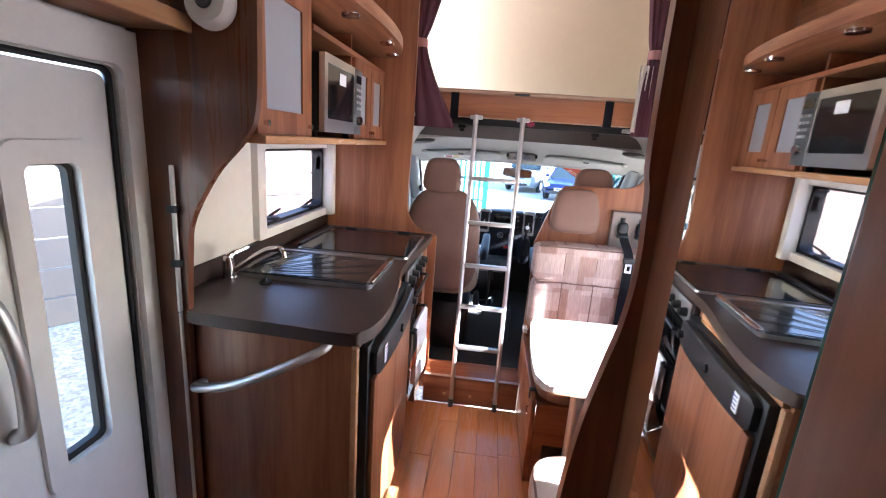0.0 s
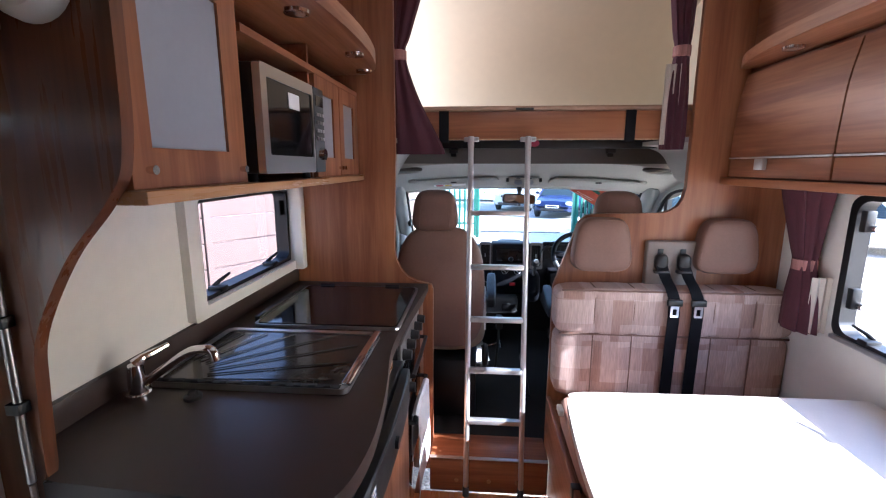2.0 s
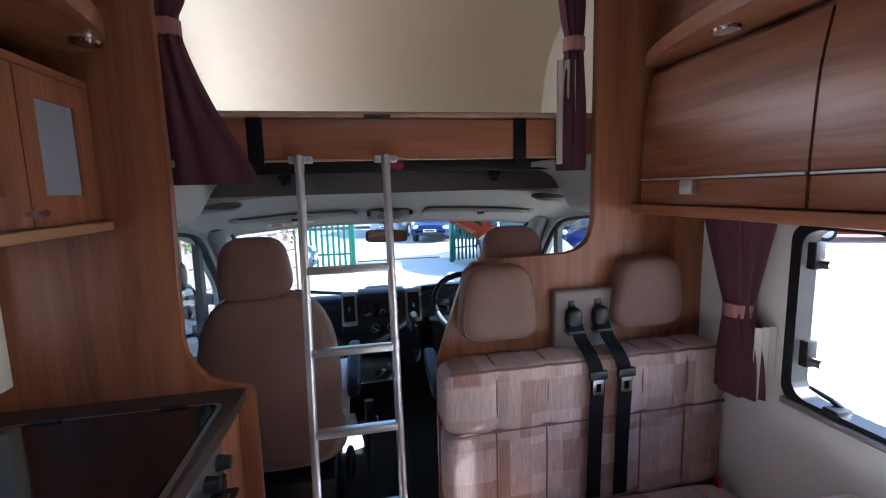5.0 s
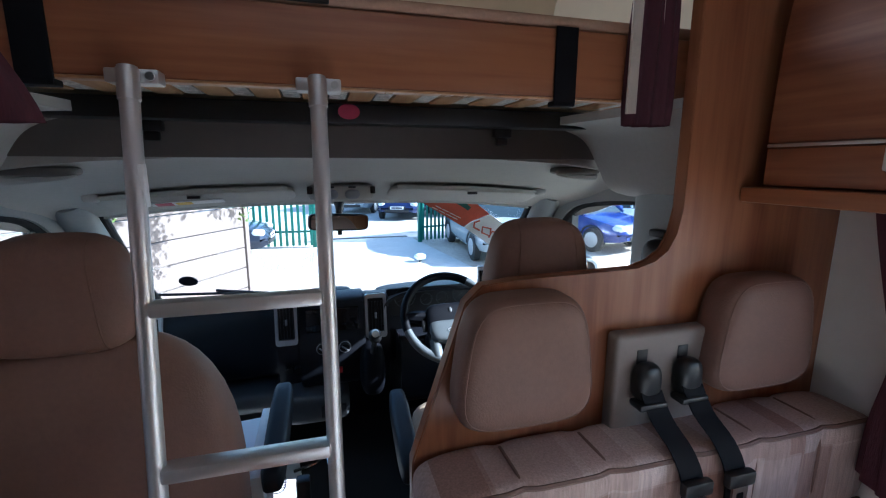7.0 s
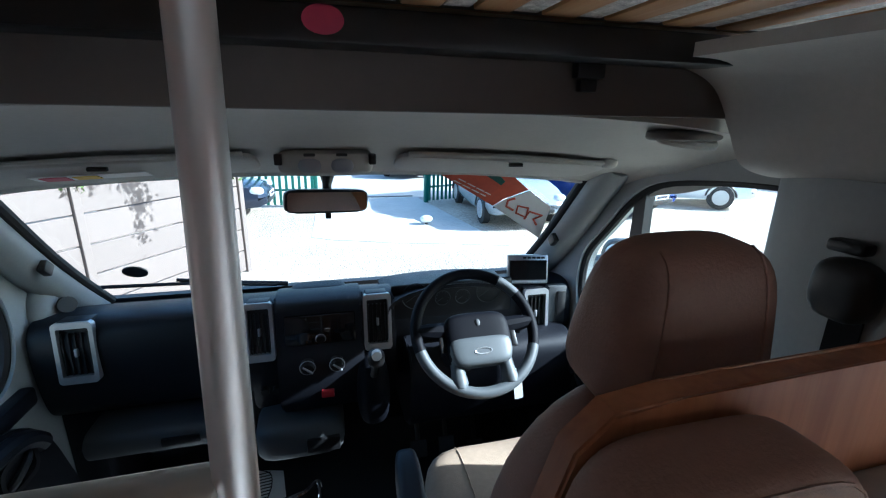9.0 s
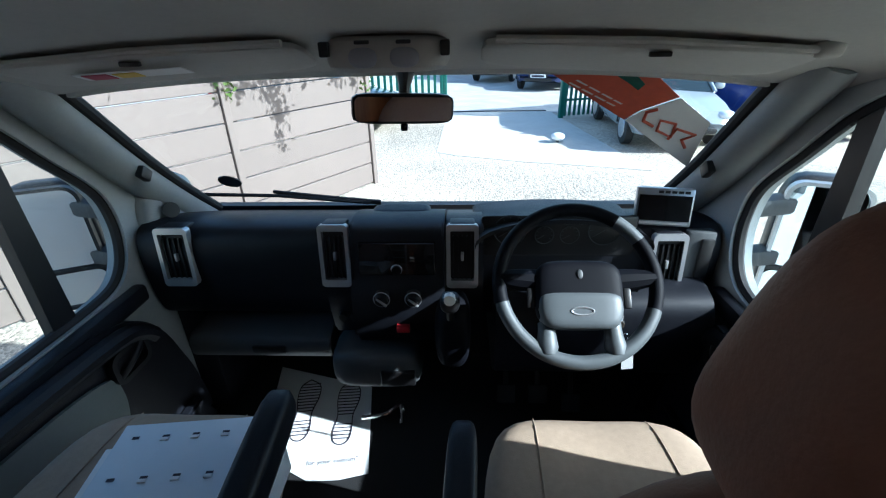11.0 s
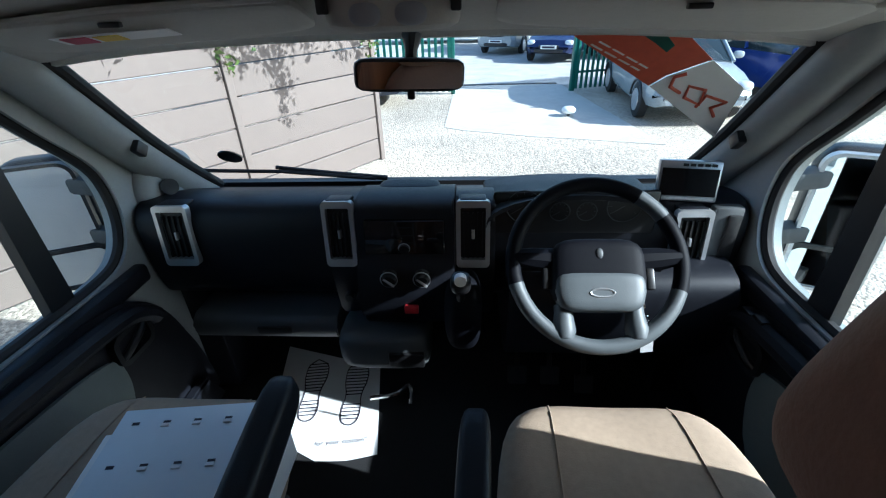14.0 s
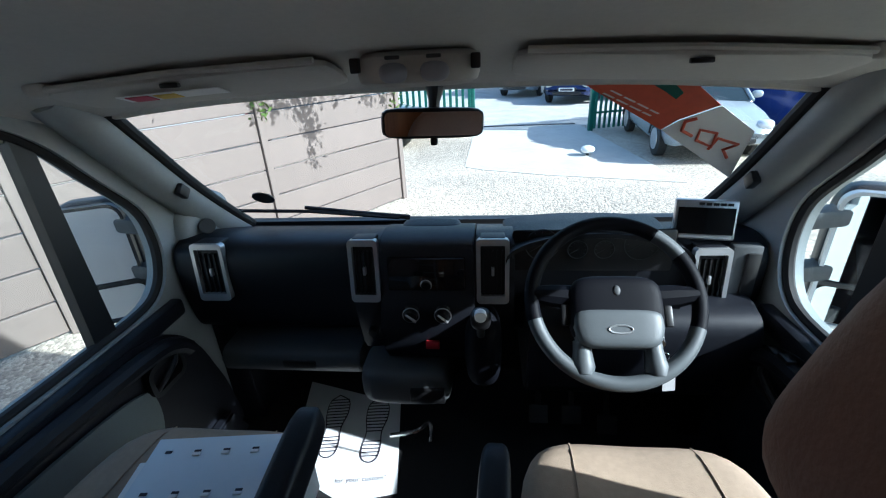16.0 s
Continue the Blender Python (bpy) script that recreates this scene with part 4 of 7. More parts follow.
        g = part("tongue", bxs(xo - 0.030, xo + 0.030, 2.452, 2.469, 0.938, 0.966, 0.005), M_BLACK, t)
        part("plate", holed(B(), rrect(xo - 0.017, xo + 0.017, 0.890, 0.940, 0.004), rrect(xo - 0.008, xo + 0.008, 0.900, 0.926, 0.003), "y", 2.456, 2.4605), M_CHROME, g, "chrome tongue plate")


def table():
    t = thing("dining_table", (0.85, 1.8, 0), "pale laminate dinette table on one round leg", "table")
    line = flow2([(1.375, 1.50), (0.9, 1.50), (0.45, 1.50), (0.375, 1.515), (0.345, 1.56), (0.345, 1.75), (0.365, 2.0), (0.385, 2.055), (0.43, 2.08), (0.9, 2.095), (1.375, 2.10)], 4)
    part("top", ext(B(), line, "z", 0.712, 0.74, 0.006), M_TABLE, t)
    part("edging", ext(B(), [(x, y) for x, y in line], "z", 0.7085, 0.7118, 0.0), M_EDGE, t)
    part("leg", cyl(B(), (0.56, 1.80, 0.0), (0.56, 1.80, 0.71), 0.03, seg=24), M_ALU, t, "round metal leg")
    part("socket", cyl(B(), (0.56, 1.80, 0.0), (0.56, 1.80, 0.02), 0.06, seg=24), M_ALU, t)
    part("edge_clip", bxs(0.334, 0.352, 1.985, 2.03, 0.700, 0.722, 0.004), M_WHITE, t, "small white edge clip")
    part("wall_rail", bxs(XR - 0.02, XR - 0.002, 1.5, 2.1, 0.69, 0.706, 0.003), M_ALU, t)
    t = thing("rear_bench", (0.9, 1.2, 0), "cream upholstered bench with a rounded corner", "bench")
    part("base", bxs(0.36, XR - 0.002, 0.93, 1.42, 0.0, 0.38, 0.004), M_WX, t)
    part("cushion", sup(B(), (0.85, 1.22, 0.445), (0.51, 0.275, 0.062), 7, 10), M_SUEDECREAM, t)
    part("piping", tube(B(), [(0.85 + 0.50 * np.sign(math.cos(a)) * abs(math.cos(a)) ** 0.28, 1.22 + 0.268 * np.sign(math.sin(a)) * abs(math.sin(a)) ** 0.28, 0.492) for a in np.linspace(0, 2 * math.pi, 41)[:-1]], 0.004, 6, True), M_PIPING, t)


M_SUEDECREAM = mat("cream_upholstery", (0.55, 0.46, 0.38), 0.85, vary=0.08, scale=14, bump=0.2, bscale=300)
dinette()
table()


def right_lockers():
    t = thing("overhead_locker", (1.2, 1.8, 1.43), "wood overhead lockers with lipped doors over the dinette", "cupboard")
    part("base_board", bxs(1.085, XR - 0.002, 0.927, 2.628, 1.432, 1.462, 0.005), M_WY, t)
    part("back", bxs(1.16, XR - 0.002, 0.927, 2.628, 1.463, CZ - 0.002), M_WY, t)
    for y0, y1 in ((2.052, 2.592), (1.49, 2.045), (0.93, 1.483)):
        d = part("door", ext(B(), flow2([(1.098, 1.545), (1.098, 1.60), (1.106, 1.75), (1.128, 1.868)], 4) + [(1.150, 1.868), (1.120, 1.75), (1.118, 1.545)], "y", y0, y1), M_WY, t)
        part("rail", bxs(1.097, 1.118, y0, y1, 1.466, 1.535, 0.003), M_WY, d)
        part("metal_strip", bxs(1.093, 1.10, y0 + 0.002, y1 - 0.002, 1.537, 1.543, 0.001), M_ALU, d, "thin metal strip")
        part("handle", bxs(1.078, 1.097, y1 - 0.245, y1 - 0.195, 1.495, 1.536, 0.004), M_ALU, d, "satin metal pull")
    line = [(1.375, 0.93)] + flow2([(1.06, 0.93), (1.0, 1.3), (0.985, 1.8), (1.0, 2.2), (1.045, 2.45), (1.10, 2.596)]) + [(1.375, 2.596)]
    part("pelmet", ext(B(), line, "z", 1.89, 1.93, 0.01), M_WY, t, "curved pelmet")
    for y in (1.25, 1.75, 2.25):
        s = part("downlight", tube(B(), [(1.07, y, 1.8895), (1.07, y, 1.882), (1.07, y, 1.8815), (1.07, y, 1.886)], [0.032, 0.03, 0.021, 0.019], 20), M_CHROME, t, "chrome downlight, off")
        part("lens", cyl(B(), (1.07, y, 1.8835), (1.07, y, 1.8865), 0.0185, seg=16), M_FROST, s)


right_lockers()


def curtain(name, label, spine, tie_z, lining):
    """Gathered cloth; spine: height, middle x, middle y, half width, half depth."""
    t = thing(name, (spine[0][1], spine[0][2], spine[0][0]), label, "curtain")
    line = smoothline([(s[1], s[2], s[0]) for s in spine], 5)
    wid = [Vector((s[3], s[4], 0)) for s in spine]
    wl = smoothline(wid, 5)
    k, rings = 72, []
    bm = B()
    for p, w in zip(line, wl):
        ring = []
        for j in range(k):
            a = 2 * math.pi * j / k
            q = 1 + 0.20 * math.sin(9 * a + 0.6 * math.sin(3 * a)) + 0.05 * math.sin(4 * a + p.z * 9)
            ring.append(bm.verts.new((p.x + w.x * math.cos(a) * (0.88 + 0.12 * q), p.y + w.y * math.sin(a) * q, p.z)))
        rings.append(ring)
    for a, b in zip(rings, rings[1:]):
        for j in range(k):
            bm.faces.new((a[j], a[(j + 1) % k], b[(j + 1) % k], b[j]))
    part("cloth", bm, M_CURTAIN, t)
    i = min(range(len(line)), key=lambda q: abs(line[q].z - tie_z))
    p, w = line[i], wl[i]
    part("tieback", tube(B(), [(p.x, p.y, p.z - 0.022), (p.x, p.y, p.z - 0.02), (p.x, p.y, p.z + 0.02), (p.x, p.y, p.z + 0.022)], [w.x, w.x * 1.18, w.x * 1.18, w.x], 20), M_TIE, t, "rose striped tieback")
    if lining:
        x0, x1, y, z0, z1 = lining
        part("lining", sheet(B(), [[(x0 + (x1 - x0) * u, y + 0.008 * math.sin(u * 17), z) for u in np.linspace(0, 1, 9)] for z in (z0, (z0 + z1) / 2, z1)], (0, 0.003, 0)), M_CURTLINE, t, "cream lining")
    return t


curtain("luton_curtain", "burgundy curtain tied back beside the over-cab bed", [(1.56, -0.238, 2.69, 0.142, 0.028), (1.62, -0.245, 2.69, 0.126, 0.03), (1.80, -0.280, 2.69, 0.070, 0.03), (1.985, -0.301, 2.69, 0.03, 0.025), (2.08, -0.29, 2.69, 0.045, 0.03), (2.35, -0.25, 2.69, 0.085, 0.035), (2.56, -0.24, 2.69, 0.09, 0.035)], 1.985, None)
curtain("luton_curtain", "burgundy curtain tied back beside the bulkhead post", [(1.58, 0.898, 2.69, 0.05, 0.028), (1.64, 0.898, 2.69, 0.052, 0.03), (1.80, 0.90, 2.69, 0.046, 0.03), (1.982, 0.905, 2.69, 0.03, 0.025), (2.07, 0.90, 2.69, 0.04, 0.03), (2.35, 0.885, 2.69, 0.062, 0.035), (2.56, 0.88, 2.69, 0.07, 0.035)], 1.982, (0.838, 0.90, 2.672, 1.60, 1.93))
curtain("window_curtain", "burgundy curtain tied back beside the dinette window", [(0.88, 1.325, 2.40, 0.05, 0.07), (1.0, 1.325, 2.405, 0.045, 0.065), (1.135, 1.33, 2.42, 0.036, 0.042), (1.2, 1.325, 2.42, 0.042, 0.05), (1.40, 1.30, 2.41, 0.07, 0.085), (1.43, 1.30, 2.41, 0.072, 0.09)], 1.135, (1.305, 1.372, 2.335, 0.885, 1.10))


# ---- over-cab bed and ladder ----
def bed():
    t = thing("overcab_bed", (0.3, 2.85, 1.62), "wood-fronted over-cab bed with a thin tan mattress", "bed")
    part("front_board", bxs(-0.80, 1.38, 2.700, 2.720, 1.628, 1.748, 0.004), M_WX, t)
    part("lower_lip", bxs(-0.80, 1.38, 2.698, 2.722, 1.6235, 1.6278, 0.001), M_EDGE, t, "pale lower edge")
    part("mattress", bxs(-0.80, 1.38, 2.703, 3.95, 1.7485, 1.772, 0.010, 3), M_CARPETBED, t)
    part("rear_bar", bxs(-0.42, 1.12, 2.985, 3.045, 1.597, 1.640, 0.004), M_BLACK, t, "black steel frame bar")
    part("base_sheet", bxs(-0.80, 1.38, 2.722, 3.06, 1.662, 1.668), M_BLACK, t)
    for k in range(17):
        x = -0.42 + k * 0.095
        part("slat", bxs(x, x + 0.052, 2.722, 2.985, 1.645, 1.655, 0.003), M_SLAT, t)
        part("webbing", bxs(x + 0.056, x + 0.090, 2.722, 2.985, 1.648, 1.6515), M_WEB, t, "white patterned webbing")
    for x in (-0.10, 0.72):
        part("strap", bxs(x - 0.022, x + 0.022, 2.694, 2.699, 1.618, 1.75, 0.001), M_BELT, t, "black retaining strap")
        part("strap_end", bxs(x - 0.022, x + 0.022, 2.694, 2.72, 1.612, 1.6215, 0.002), M_BELT, t)
    part("sticker", sup(B(), (0.343, 2.983, 1.622), (0.025, 0.0015, 0.017), 2, 6), M_PINK, t, "round red sticker")
    part("latch", bxs(0.22, 0.30, 2.697, 2.702, 1.751, 1.762, 0.002), M_BLACK, t)


M_WEB = mat("patterned_webbing", (0.58, 0.57, 0.54), 0.8, vary=0.6, scale=70)


def ladder():
    t = thing("bunk_ladder", (0.15, 2.45, 0), "aluminium ladder with flat rungs hooked on the bed board", "ladder")
    def at(x, u):
        return Vector((x, 2.447 + 0.2168 * u, 0.012 + 1.624 * u))
    for x in (0.024, 0.276):
        s = part("stile", cyl(B(), at(x, 0), at(x, 1), 0.0125, seg=16), M_ALU, t)
        part("end_cap", cyl(B(), at(x, 0.972), at(x, 0.998), 0.0142, seg=16), M_ALU, s)
        part("foot", cyl(B(), at(x, -0.007), at(x, 0.02), 0.015, seg=16), M_DASHG, s)
        part("hook", bxs(x - 0.032, x + 0.036, 2.668, 2.6995, 1.615, 1.635, 0.003), M_ALU, s)
        part("hook_bolt", cyl(B(), (x + 0.026, 2.6685, 1.625), (x + 0.026, 2.663, 1.625), 0.006, seg=10), M_STEEL, s)
    p = at(0.024, 0.90)
    part("label", bxs(0.031, 0.0372, p.y - 0.008, p.y + 0.008, p.z - 0.03, p.z + 0.03, 0.0005), M_LABELW, t, "small white maker's label")
    for z in (0.355, 0.59, 0.823, 1.06, 1.30):
        u = (z - 0.012) / 1.624
        c = at(0.15, u)
        m = turn(c, Matrix.Rotation(radians(-4), 4, "X"))
        part("rung", bx(B(), 0.032, 0.268, c.y - 0.017, c.y + 0.017, c.z - 0.011, c.z + 0.011, 0.004, m=m), M_ALU, t)


bed()
ladder()


# ---- cab ----
def mx(s, x):
    """Right-hand places mirrored to the other side of the cab for s = -1."""
    return CX + s * (x - CX)


def mirrored(bm, s):
    if s < 0:
        for v in bm.verts:
            v.co.x = 2 * CX - v.co.x
    return bm


def cab_shell():
    prof = flow2([(3.062, 1.522), (3.12, 1.517), (3.22, 1.492), (3.33, 1.458), (3.44, 1.432), (3.50, 1.412), (3.56, 1.388), (3.60, 1.372)], 4)
    us = list(np.linspace(-1, 1, 25))
    def grid(y, z):
        row = [(mx(-1, 1.235), y, z - 0.12), (mx(-1, 1.212), y, z - 0.075)]
        for u in us:
            row.append((CX + 0.82 * u, y + 0.03 * (1 - u * u), z - 0.045 * abs(u) ** 3.5))
        return row + [(1.212, y, z - 0.075), (1.235, y, z - 0.12)]
    setting("cab_headliner", sheet(B(), [grid(y, z) for y, z in prof], (0, 0, 0.03)), M_LINER, "moulded grey headliner above the windscreen", "ceiling")
    bm = B()
    for s in (1, -1):
        line = flow2([(0.86, 1.605), (0.93, 1.60), (1.0, 1.57), (1.05, 1.50), (1.09, 1.44), (1.16, 1.415), (1.235, 1.41)], 5)
        q = B()
        sheet(q, [[(x + 0.10 * (3.06 - y) / 0.4 * max(0.0, (1.2 - x) / 0.34), y, z + 0.02 * (3.06 - y)) for x, z in line] for y in (2.665, 2.8, 2.95, 3.06)], (0, 0, 0.02))
        mirrored(q, s)
        tmp = bpy.data.meshes.new("tmp")
        q.to_mesh(tmp)
        q.free()
        bm.from_mesh(tmp)
        bpy.data.meshes.remove(tmp)
    setting("cab_side_lining", bm, M_LINER, "grey rounded lining over the cab doors", "ceiling")
    setting("cab_header_panel", bxs(mx(-1, 1.22), 1.22, 3.058, 3.075, 1.520, 1.645, 0.003), M_TAUPE, "taupe panel under the bed edge", "wall")
    t = thing("bed_clips", (0.3, 3.05, 1.57), "pair of small black bed retaining clips", "clip")
    for x in (-0.075, 0.743):
        c = part("clip", bxs(x - 0.024, x + 0.024, 3.035, 3.057, 1.575, 1.60, 0.004), M_BLACK, t)
        part("tab", bxs(x - 0.015, x + 0.015, 3.04, 3.057, 1.555, 1.575, 0.004), M_BLACK, c)
    for s, nm in ((1, "right"), (-1, "left")):
        bm = B()
        hole = flow2([(3.05, 0.80), (3.045, 1.22), (3.055, 1.37), (3.09, 1.395), (3.36, 1.365), (3.49, 1.305), (3.60, 1.19), (3.70, 1.08), (3.728, 0.99), (3.72, 0.90), (3.68, 0.83), (3.60, 0.797), (3.4, 0.793), (3.2, 0.795), (3.05, 0.80)], 4)[:-1]
        holed(bm, [(2.90, 0.10), (4.12, 0.10), (4.12, 0.90), (3.90, 1.10), (3.62, 1.40), (3.3, 1.47), (2.90, 1.47)], hole, "x", 1.20, 1.262)
        setting("cab_door_frame_" + nm, mirrored(bm, s), M_CABTRIM, "grey cab door surround with a shaped window opening", "wall")
        # dark seal and quarter-light bar
        w = tagged(new("cab_window_" + nm), "cab side window with a black quarter-light bar", "window", kind="structure")
        pn = part("pane", mirrored(ext(B(), hole, "x", 1.240, 1.243), s), M_GLASS, w)
        pn.visible_shadow = False
        part("seal", mirrored(tube(B(), [(1.224, y, z) for y, z in hole], 0.015, 8, True), s), M_RUBBER, w, "black rubber seal")
        part("quarter_bar", mirrored(ext(B(), [(3.44, 0.79), (3.51, 0.79), (3.50, 1.31), (3.455, 1.335)], "x", 1.222, 1.25), s), M_BLACK, w, "black window bar")
        part("lower_ledge", mirrored(bxs(1.165, 1.205, 2.92, 3.70, 0.735, 0.79, 0.012), s), M_DASH, w, "dark ledge under the window")
        # door card
        t = thing("cab_door", (mx(s, 1.18), 3.3, 0.17), "charcoal and grey moulded cab door lining", "door lining")
        card = flow2([(3.80, 0.20), (3.765, 0.40), (3.735, 0.50), (3.70, 0.60), (3.65, 0.68), (3.58, 0.735), (3.48, 0.765), (3.38, 0.778)], 4)
        part("upper_card", mirrored(ext(B(), [(2.93, 0.20)] + card + [(2.93, 0.788)], "x", 1.160, 1.199, 0.008), s), M_DASH, t)
        ins = flow2([(3.33, 0.36), (3.42, 0.42), (3.468, 0.52), (3.473, 0.60), (3.45, 0.640), (3.30, 0.672), (2.96, 0.70)], 4)
        part("grey_insert", mirrored(ext(B(), [(2.96, 0.34)] + ins, "x", 1.150, 1.161, 0.004), s), M_INSERT, t, "pale grey insert")
        arm = flow2([(3.635, 0.650), (3.59, 0.692), (3.50, 0.722), (3.20, 0.745), (2.98, 0.75)], 4)
        part("armrest_roll", mirrored(tube(B(), [(1.148, y, z) for y, z in arm], 0.026, 10), s), M_DASH, t)
        pc = part("pull_pocket", mirrored(holed(B(), rrect(3.46, 3.60, 0.60, 0.695, 0.03), rrect(3.475, 3.585, 0.615, 0.68, 0.02), "x", 1.138, 1.160), s), M_BLACK, t, "recessed black door pull")
        part("pull", mirrored(tube(B(), smoothline([(1.15, 3.475, 0.62), (1.135, 3.50, 0.64), (1.132, 3.55, 0.665), (1.15, 3.58, 0.67)]), 0.010, 10), s), M_BLACK, pc)
        part("lower_pocket", mirrored(ext(B(), [(2.96, 0.20), (3.76, 0.20), (3.70, 0.33), (2.96, 0.33)], "x", 1.120, 1.159, 0.008), s), M_DASH, t)
        if s > 0:
            for k in range(2):
                part("window_switch", bxs(1.135, 1.158, 3.50 + k * 0.045, 3.535 + k * 0.045, 0.742 - k * 0.012, 0.752 - k * 0.012, 0.002), M_BLACK, t)
        setting("cab_kick_panel_" + nm, mirrored(bxs(1.10, 1.198, 3.815, 4.12, 0.17, 0.615, 0.01), s), M_DASH, "charcoal footwell side panel", "wall")
        # pillar behind the door
        bm = B()
        sheet(bm, [[(x, y, z) for x, y in flow2([(1.20, 3.055), (1.165, 3.03), (1.13, 2.95), (1.125, 2.85), (1.13, 2.65)], 3)] for z in (0.17, 0.8, 1.2, 1.43)], (0.03, 0, 0))
        setting("cab_pillar_" + nm, mirrored(bm, s), M_CABTRIM, "grey pillar lining behind the cab door", "wall")
        t = thing("driver_belt", (mx(s, 1.10), 2.84, 1.05), "black belt reel and webbing on the cab pillar", "seat belt")
        part("reel", mirrored(sup(B(), (1.098, 2.842, 1.268), (0.03, 0.045, 0.050), 3, 5), s), M_BLACK, t)
        part("guide", mirrored(bxs(1.095, 1.124, 2.83, 2.885, 1.322, 1.342, 0.006), s), M_BLACK, t)
        part("webbing", mirrored(bxs(1.116, 1.12, 2.818, 2.865, 0.30, 1.26), s), M_BELT, t)
        # windscreen pillar
        bm = B()
        path = smoothline([(1.165, 3.52, 1.40), (1.172, 3.62, 1.30), (1.178, 3.80, 1.11), (1.18, 3.95, 0.97), (1.18, 4.08, 0.86)], 5)
        tube(bm, path, [0.052 + 0.008 * i / len(path) for i in range(len(path))], 12)
        setting("windscreen_pillar_" + nm, mirrored(bm, s), M_CABTRIM, "grey lined windscreen pillar", "wall")
        t = thing("pillar_seal", (mx(s, 1.125), 3.8, 1.1), "black rubber windscreen edge seal", "seal")
        part("strip", mirrored(tube(B(), [(p.x - 0.050, p.y + 0.026, p.z + 0.012) for p in path], 0.017, 10), s), M_RUBBER, t)
        part("clip", mirrored(bxs(1.108, 1.13, 3.755, 3.795, 1.085, 1.12, 0.005, m=turn((1.12, 3.775, 1.1), Matrix.Rotation(radians(-44), 4, "X"))), s), M_BLACK, t)
        if s < 0:
            t = thing("tweeter", (mx(s, 1.225), 3.98, 0.90), "round grey speaker grille on the pillar base", "speaker")
            part("foot", mirrored(sup(B(), (1.212, 3.93, 0.925), (0.066, 0.14, 0.12), 3, 5), s), M_CABTRIM, t)
            part("grille", cyl(B(), (mx(s, 1.150), 3.876, 0.954), (mx(s, 1.126), 3.848, 0.964), 0.024, seg=24), M_DASHG, t)
        # grab handle; a dark slab paints the shade of its recess
        t = thing("grab_handle", (mx(s, 1.0), 3.0, 1.50), "recessed grab handle with clips in the headlining", "handle")
        part("recess_shade", mirrored(sup(B(), (1.02, 3.13, 1.488), (0.075, 0.035, 0.012), 4, 5), s), M_TAUPE, t)
        part("bar", mirrored(tube(B(), smoothline([(0.955, 3.125, 1.49), (0.97, 3.115, 1.477), (1.07, 3.115, 1.467), (1.085, 3.125, 1.475)]), 0.009, 8), s), M_LINER, t)
    # windscreen
    w = tagged(new("window_3"), "wide raked windscreen with a black lower edge", "window", kind="structure")
    rows = []
    for k in range(9):
        v = k / 8
        rows.append([(CX + u * (0.80 + 0.03 * v), 3.625 + 0.46 * v + 0.06 * (1 - u * u), 1.372 - 0.50 * v - 0.035 * abs(u) ** 3 * (1 - v)) for u in np.linspace(-1, 1, 17)])
    pn = part("pane", sheet(B(), rows), M_GLASS, w)
    pn.visible_shadow = False
    part("top_seal", tube(B(), [(p[0], p[1] - 0.01, p[2] - 0.002) for p in rows[0]], 0.013, 8), M_LINER, w)
    part("scuttle", bxs(mx(-1, 1.2), 1.2, 4.13, 4.24, 0.76, 0.845, 0.01), M_BLACK, w)
    part("badge", tube(B(), [(-0.287, 3.953, 1.018), (-0.287, 3.956, 1.021)], 0.036, 24), M_BLACK, w, "round black sticker on the glass")
    setting("bonnet", sheet(B(), [[(CX + u * (0.85 - 0.1 * v), 4.2 + 0.75 * v, 0.80 - 0.28 * v ** 1.5 - 0.10 * abs(u) ** 3) for u in np.linspace(-1, 1, 13)] for v in np.linspace(0, 1, 7)], (0, 0, -0.02)), M_CARWHITE, "white bonnet ahead of the windscreen", "bonnet")
    setting("cab_outer_wall", bxs(mx(-1, 1.27), 1.27, 4.15, 4.18, -0.1, 0.86), M_BLACK, "bulkhead under the windscreen", "wall")
    bm = bxs(XL - 0.05, -0.52, 2.645, 2.66, -0.06, 1.66)
    bx(bm, 1.2, XR + 0.05, 2.645, 2.66, -0.06, 1.66)
    setting("body_shoulders", bm, M_CARWHITE, "white body shoulders between cab and living area", "wall")
    setting("luton_underside", bxs(XL - 0.05, XR + 0.05, 3.08, 4.10, 1.60, 1.628), M_CARWHITE, "white outer underside of the over-cab body", "roof")


M_CARWHITE = mat("white_coach_paint", (0.72, 0.72, 0.71), 0.22, vary=0.02)
cab_shell()


